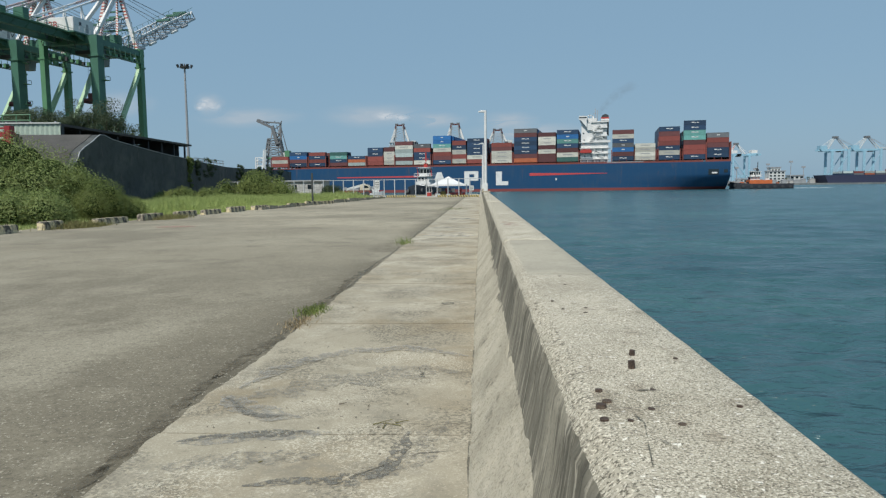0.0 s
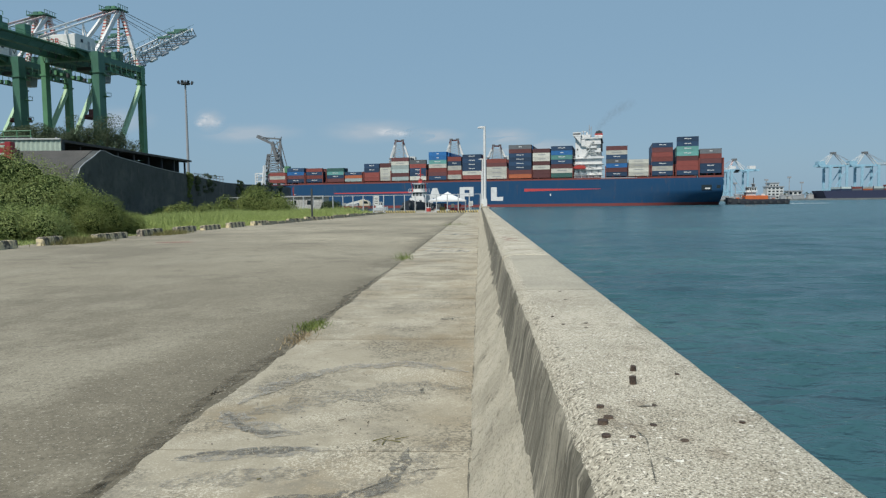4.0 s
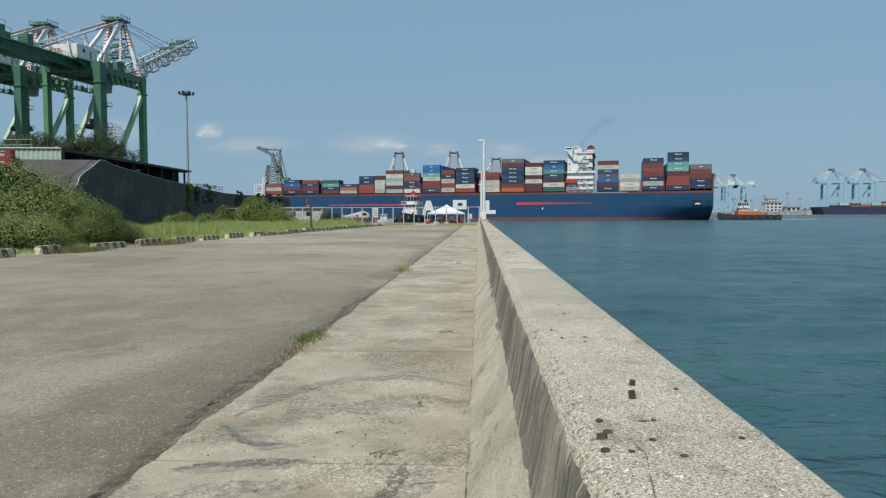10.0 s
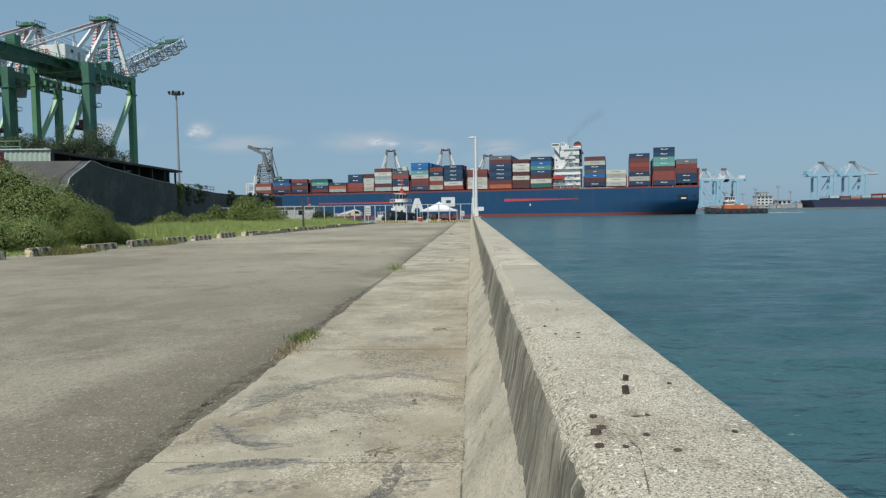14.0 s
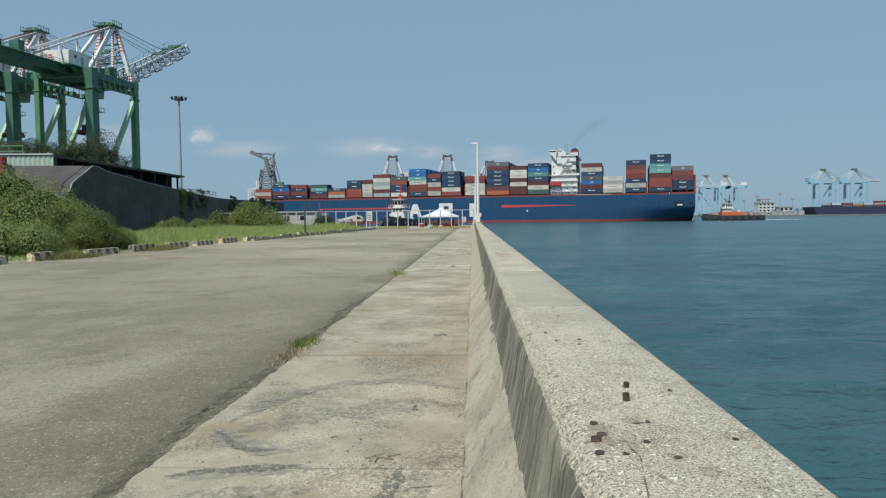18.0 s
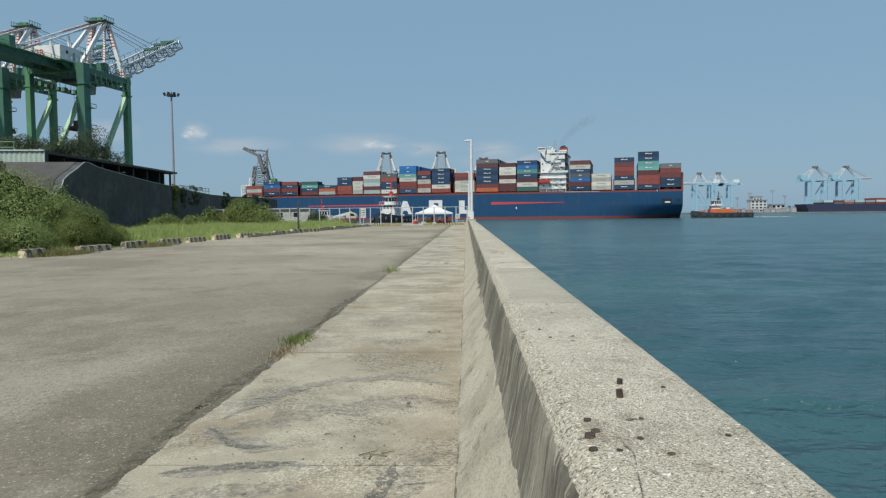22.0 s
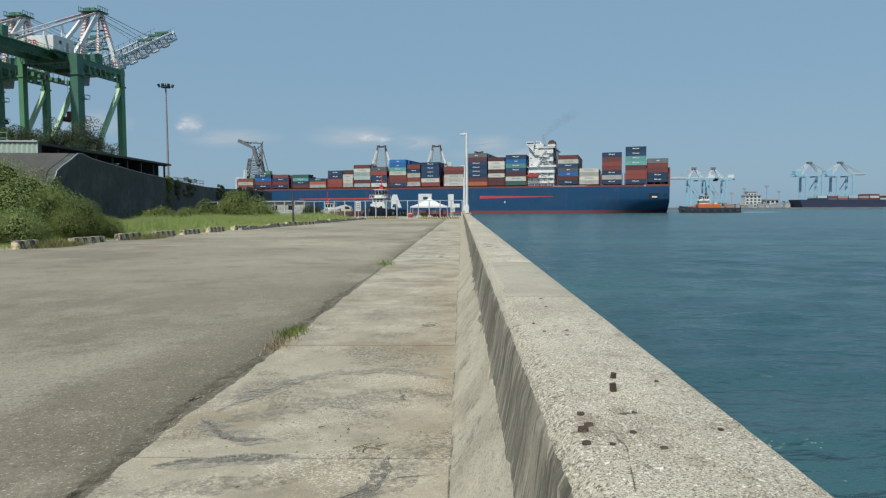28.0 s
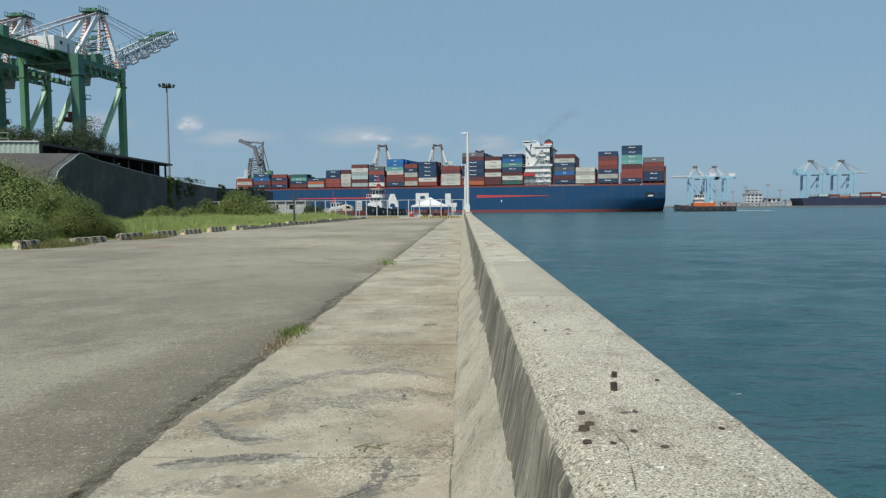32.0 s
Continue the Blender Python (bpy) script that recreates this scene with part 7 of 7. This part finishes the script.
def gooseneck_crane():
    """An old quay crane whose folded boom leans over its lattice tower."""
    ob = thing("quay_crane", pose(-217, 735, 0), "distant grey quay crane with a folded boom", "crane", "distant quay cranes")
    for sx in (-1, 1):
        for sy in (-1, 1):
            part("leg", Shape().beam((sx * 15, sy * 8, 0), (sx * 6 - 1, sy * 3, 54), 1.6), CRANEGREY, ob)
        part("head_post", Shape().beam((sx * 3.5 - 1, 0, 54), (sx * 4 + 2, 0, 68), 1.0), GREYP, ob)
    for k in range(11):
        z0, z1 = 2 + 4.7 * k, 6.7 + 4.7 * k
        u0, u1 = 15 - 9.0 * z0 / 54, 15 - 9.0 * z1 / 54
        lat = Shape().beam((-u0 - z0 / 54, -5, z0), (u1 - z1 / 54, -5, z1), 0.8).beam((u0 - z0 / 54, -5, z0), (-u1 - z1 / 54, -5, z1), 0.8).beam((-u1 - z1 / 54, -5, z1), (u1 - z1 / 54, -5, z1), 0.9)
        part("lattice", lat, OFFWHITE if k in (1, 2) else CRANEGREY, ob)
        part("walkway", Shape().box(-u0 * 0.8, u0 * 0.7, 3, 6, z0, z0 + 0.5).beam((u0 * 0.4, 4, z0), (u0 * 0.1, 4, z1), 0.9), CRANEGREY, ob)
    part("white_leg", Shape().beam((-13, -9, 0), (-9.5, -7, 42), 5.0, 2.5), WHITE, ob)
    part("boom_root", Shape().beam((3, 0, 46), (-3, 0, 67), 4, 3.4).beam((6, 0, 52), (6, 0, 69), 2, 1.4).beam((2, 0, 54), (6, 0, 60), 1.0).beam((-1, 0, 62), (6, 0, 57), 1.0).beam((0, 0, 64), (6, 0, 68), 1.0), CRANEGREY, ob)
    part("boom_neck", Shape().beam((7, 0, 70), (-10, 0, 71.5), 3, 1.3).beam((-2, 0, 65), (-19, 0, 73), 3, 2.6).beam((-6, 0, 70), (-18, 0, 74.5), 3, 1.0).beam((-2, 0, 63), (-9, 0, 70), 2, 1.1).beam((-11, 0, 69), (-12, 0, 72.5), 1.0).beam((-15, 0, 71), (-16, 0, 74), 1.0), CRANEGREY, ob)
    part("head_post", Shape().beam((5.5, 0, 68), (7.5, 0, 72.5), 0.9).beam((0, 0, 70), (0, 0, 72.5), 0.7), CRANEGREY, ob)
    part("machine_house", Shape().box(6, 14, -4, 4, 34, 39), OFFWHITE, ob, bevel=0.2)
    part("platform", Shape().box(-9, 15, -6, 6, 32.5, 34), GREENLT, ob)
    part("green_cabin", Shape().box(11, 16, -5, 3, 34, 41), GREENLT, ob, bevel=0.2)
    part("stay", Shape().tube((6, 0, 68), (13, 0, 39), 0.5).tube((2, 0, 68), (9, 0, 39), 0.4), CRANEGREY, ob)


gooseneck_crane()
for x in (476, 518):
    sts_crane(pose(x, 985, 0, 0, 0, 0), "pale blue quay crane on the far shore", SKYBLUE, GREYP, boom=16, apex=62, apex_x=8, back_x=-4, stay_x=-14, girder=44, back=17, house=(-14, -5), house_mat=SKYBLUE, gauge=22, group="pale blue quay cranes", boom_mat=OFFWHITE, leg_w=3.2)
for x in (345, 372):
    sts_crane(pose(x, 1000, 0, 0, 0, 180), "pale quay crane beyond the ship's stern", SKYBLUE, CANDY, boom=22, apex=56, apex_x=16, back_x=4, girder=40, back=18, house=(-12, -4), gauge=22, group="pale blue quay cranes", leg_w=2.4)


FARHULL = paint("hazy_navy_hull", (0.028, 0.036, 0.078), rough=0.7)


def far_ship():
    ob = thing("moored_ship", pose(449, 925, WATER_Z), "dark-hulled container ship moored at the far quay", "ship")
    part("hull", Shape().prism([(-6, 12), (-1, 0), (260, 0), (260, 11.5)], 0, 32), FARHULL, ob)
    part("boot_top", Shape().prism([(-1, 0.1), (0, 2.0), (260, 2.0), (260, 0.1)], -0.05, 0.0), BOOT, ob)
    rnd = random.Random(8)
    for k in range(16):
        for j in range(rnd.choice((1, 2, 2, 3))):
            part("container", Shape().box(18 + k * 13.5, 30 + k * 13.5, 2, 30, 11.5 + 2.6 * j, 14.0 + 2.6 * j), PAINTS[rnd.choice(("red", "maroon", "orange", "grey", "white", "navy", "pale", "red"))], ob)
        part("lashing_frame", Shape().beam((16.8 + k * 13.5, 1.5, 11.5), (16.8 + k * 13.5, 1.5, 17.5), 0.6), FARHULL, ob)
    return ob


far_ship()


def far_building(x, y, w, h, storeys, label, mat=OFFWHITE):
    ob = thing("harbour_building", pose(x, y, 0), label, "building", "buildings on the far shore")
    part("wall", Shape().box(-w / 2, w / 2, 0, 14, 0, h), mat, ob)
    part("roof", Shape().box(-w / 2 - 0.8, w / 2 + 0.8, -0.8, 14.8, h, h + 1.2), GREYP, ob)
    n = max(3, int(w / 5))
    for s in range(storeys):
        for k in range(n):
            xc = -w / 2 + w * (k + 0.5) / n
            z = h * (s + 0.3) / storeys
            part("window", Shape().box(xc - w / n * 0.28, xc + w / n * 0.28, -0.15, 0.05, z, z + h / storeys * 0.5), GLASS, ob)
    return ob


far_building(398, 962, 21, 16, 4, "white four-storey harbour building with rows of windows")
far_building(398, 966, 12, 21, 2, "lookout storey on the white harbour building")
far_building(356, 960, 16, 6, 1, "low white harbour shed on the far shore")
far_building(430, 975, 18, 10, 2, "low white harbour building on the far shore")
rnd = random.Random(12)
for k in range(26):
    x, y = 318 + k * 7.0 + rnd.uniform(-2, 2), rnd.uniform(948, 960)
    ob = thing("harbour_shed", pose(x, y, 0), "low haze-muted shed or stack on the far shore", "shed", "low sheds on the far shore")
    w, h = rnd.uniform(5, 10), rnd.uniform(2, 6)
    part("wall", Shape().box(-w / 2, w / 2, 0, 6, 0, h), FARTINTS[rnd.randrange(4)], ob)
    part("roof", Shape().prism([(-w / 2 - 0.3, h), (w / 2 + 0.3, h), (0, h + 1.4)], -0.2, 6.2), GREYP, ob)


def far_mast(x, y, h):
    ob = thing("lattice_mast", pose(x, y, 0), "thin light mast on the far shore", "mast", "masts on the far shore")
    part("shaft", Shape().tube((0, 0, 0), (0, 0, h), 0.7, 0.35, 6), GREYP, ob)
    part("head", Shape().box(-2.2, 2.2, -1, 1, h - 1.5, h + 0.8), GREYP, ob)


for x, y, h in ((387, 965, 26), (415, 960, 29), (436, 970, 22), (372, 970, 20), (346, 965, 22), (640, 990, 36)):
    far_mast(x, y, h)
for k in range(9):
    tree(395 + k * 17 + rnd.uniform(-4, 4), 975 + rnd.uniform(0, 8), rnd.uniform(6, 10), 0.9, 260, 0.5, LEAFDARK, 60 + k, "small dark tree on the far shore")

for k, (x, y, h, n) in enumerate(((-75.0, 118, 18.6, 9000), (-80.5, 120, 16.0, 9000), (-69.5, 118, 13.2, 4500), (-71.5, 114, 13.5, 6000), (-65.0, 117, 15.5, 2600), (-86, 122, 16, 9000), (-60.5, 117, 11.4, 1300))):
    tree(x, y, h, 0.5, int(n * 5), 0.125, LEAFDARK, 30 + k, "dark feathery tree behind the sheds")


# ---- smoke and clouds ----
def veil(name, colour, strength, grain, cut, glow=False):
    """A thin uneven veil that fades towards the rim of its unit disc or ball."""
    m = bpy.data.materials.new(name)
    m.use_nodes = True
    n, l = m.node_tree.nodes, m.node_tree.links
    n.remove(n["Principled BSDF"])
    body = n.new("ShaderNodeEmission" if glow else "ShaderNodeBsdfDiffuse")
    body.inputs["Color"].default_value = (*colour, 1)
    clear, mix, tc = n.new("ShaderNodeBsdfTransparent"), n.new("ShaderNodeMixShader"), n.new("ShaderNodeTexCoord")
    t, g, mu, r = n.new("ShaderNodeTexNoise"), n.new("ShaderNodeTexGradient"), n.new("ShaderNodeMath"), n.new("ShaderNodeMapRange")
    t.inputs["Scale"].default_value, t.inputs["Detail"].default_value = grain, 6
    g.gradient_type = "QUADRATIC_SPHERE"
    mp = n.new("ShaderNodeMapping")
    mp.inputs["Scale"].default_value = (0.9, 0.9, 0.9)
    l.new(tc.outputs["Object"], t.inputs["Vector"])
    l.new(tc.outputs["Object"], mp.inputs["Vector"])
    l.new(mp.outputs[0], g.inputs["Vector"])
    mu.operation = "MULTIPLY"
    l.new(t.outputs["Fac"], mu.inputs[0])
    l.new(g.outputs["Fac"], mu.inputs[1])
    r.inputs["From Min"].default_value, r.inputs["From Max"].default_value = cut, cut + 0.3
    r.inputs["To Max"].default_value = strength
    l.new(mu.outputs[0], r.inputs["Value"])
    l.new(r.outputs[0], mix.inputs[0])
    l.new(clear.outputs[0], mix.inputs[1])
    l.new(body.outputs[0], mix.inputs[2])
    l.new(mix.outputs[0], n["Material Output"].inputs["Surface"])
    return m


def disc(n=24):
    s = Shape()
    s.v = [(0, 0, 0)] + [(math.cos(math.tau * i / n), 0, math.sin(math.tau * i / n)) for i in range(n)]
    s.f = [(0, 1 + i, 1 + (i + 1) % n) for i in range(n)]
    return s


CLOUD = veil("cloud", (0.45, 0.51, 0.57), 0.6, 2.2, 0.02, glow=True)
for x, z, w, h in ((-1640, 515, 130, 90), (-640, 430, 420, 95), (170, 385, 230, 75), (-260, 395, 230, 65), (-1400, 430, 420, 80), (300, 320, 500, 70), (-2250, 520, 350, 120)):
    c = tagged(new("backdrop", disc().mesh("backdrop", CLOUD)), "faint low cloud in the hazy sky", kind="structure")
    c.matrix_basis = pose(x, 4200, z) @ Matrix.Diagonal((w, 1, h, 1))

HEAP = veil("heaped_cloud", (0.60, 0.645, 0.69), 0.75, 3.2, 0.05, glow=True)
for x, z, w, h in ((-1655, 520, 78, 52), (-1610, 500, 70, 40), (-1690, 498, 60, 36), (-560, 425, 120, 40), (-480, 412, 90, 30)):
    c = tagged(new("backdrop", disc().mesh("backdrop", HEAP)), "small heaped white cloud low in the sky", kind="structure")
    c.matrix_basis = pose(x, 4190, z) @ Matrix.Diagonal((w, 1, h, 1))

SMOKE = veil("smoke_veil", (0.17, 0.17, 0.17), 0.15, 1.3, 0.02)
smoke = thing("smoke", pose(70, 425, 44), "thin grey smoke drifting from the ship's funnel", "smoke")
for x, z, w, h, a in ((0.5, 1, 4, 2.6, 55), (3, 4, 5, 3.2, 52), (6.5, 7.5, 6, 3.8, 45), (11, 11, 8, 4.5, 38), (16, 13.5, 8, 4.5, 25)):
    part("puff", disc(), SMOKE, smoke, at=pose(x, 0, z, 0, -a, 0) @ Matrix.Diagonal((w, 1, h, 1)))


FOAM = ragged("white_foam", (0.62, 0.66, 0.66), (0.5, 0.55, 0.56), rough=0.9, scale=2, fine=8, bump=0.2, cut=0.48, holes=0.9)


def wake(label, length, width, seed):
    """Patches of broken foam on the water astern."""
    ob = thing("wake", pose(0, 0, WATER_Z), label, "wake", "wakes of the tugs")
    rnd_ = random.Random(seed)
    for k in range(7):
        n = 14
        cx, cy, w, d = -length * k / 6, rnd_.uniform(-width, width) / 2, rnd_.uniform(1.5, 3.5), rnd_.uniform(0.8, 1.6)
        s = Shape()
        s.v = [(cx, cy, 0.38)] + [(cx + math.cos(math.tau * i / n) * w * (1 + 0.3 * math.sin(3 * i + k)), cy + math.sin(math.tau * i / n) * d, 0.2) for i in range(n)]
        s.f = [(0, 1 + i, 1 + (i + 1) % n) for i in range(n)]
        part("foam", s, FOAM, ob)
    return ob


stern_wake = wake("white foam astern of the orange tugboat", 16, 4, 5)


# ---- what moves ----
def motions():
    walk(ship, [(t, ship_pose(x, y, a)) for t, x, y, a in SHIP_PATH])
    walk(side_tug, [(t, tug_pose(x, y, d)) for t, x, y, d in SIDE_TUG])
    walk(stern_tug, [(t, tug_pose(x - 2.2, y, d)) for t, x, y, d in STERN_TUG])
    walk(workboat, [(t, tug_pose(x, 200, 0)) for t, x in ((0, -58.0), (6, -53.5), (11, -50.1), (17, -45.9), (21, -43.3), (25, -40.9), (28, -39.5), (32, -38.1))])
    walk(passing_boat, [(t, pose(x, 285, WATER_Z, 0, 0, 8)) for t, x in ((0, -42.8), (6, -40.2), (11, -38.3), (13, -37.2), (20, -34.5), (32, -34.2))])
    walk(stern_wake, [(t, tug_pose(x + 17, y - 3, d)) for t, x, y, d in STERN_TUG])
    walk(smoke, [(t, pose(x - 68 * math.cos(a) + 2.4 * math.sin(t * 0.4), y + 68 * math.sin(a) + 12, 43.5, 0, 2 * math.sin(t * 0.3))) for t, x, y, a in SHIP_PATH])
    walk(water, [(0, pose(0, 0, WATER_Z)), (16, pose(-5, -6, WATER_Z)), (32, pose(-10, -12, WATER_Z))])


SIDE_TUG = [(0, -19.0, 250, 258), (6, -21.6, 250.5, 258), (13, -24.1, 251, 258), (19, -25.9, 251.5, 258), (25, -27.5, 252, 258), (32, -29.9, 252.5, 258)]
STERN_TUG = [(0, 160.5, 405, 178), (6, 158.3, 405.6, 177.6), (13, 154.2, 406.4, 177), (19, 150.6, 407, 176.6), (25, 147.6, 407.6, 176.2), (32, 142.4, 408.4, 175.8)]
motions()
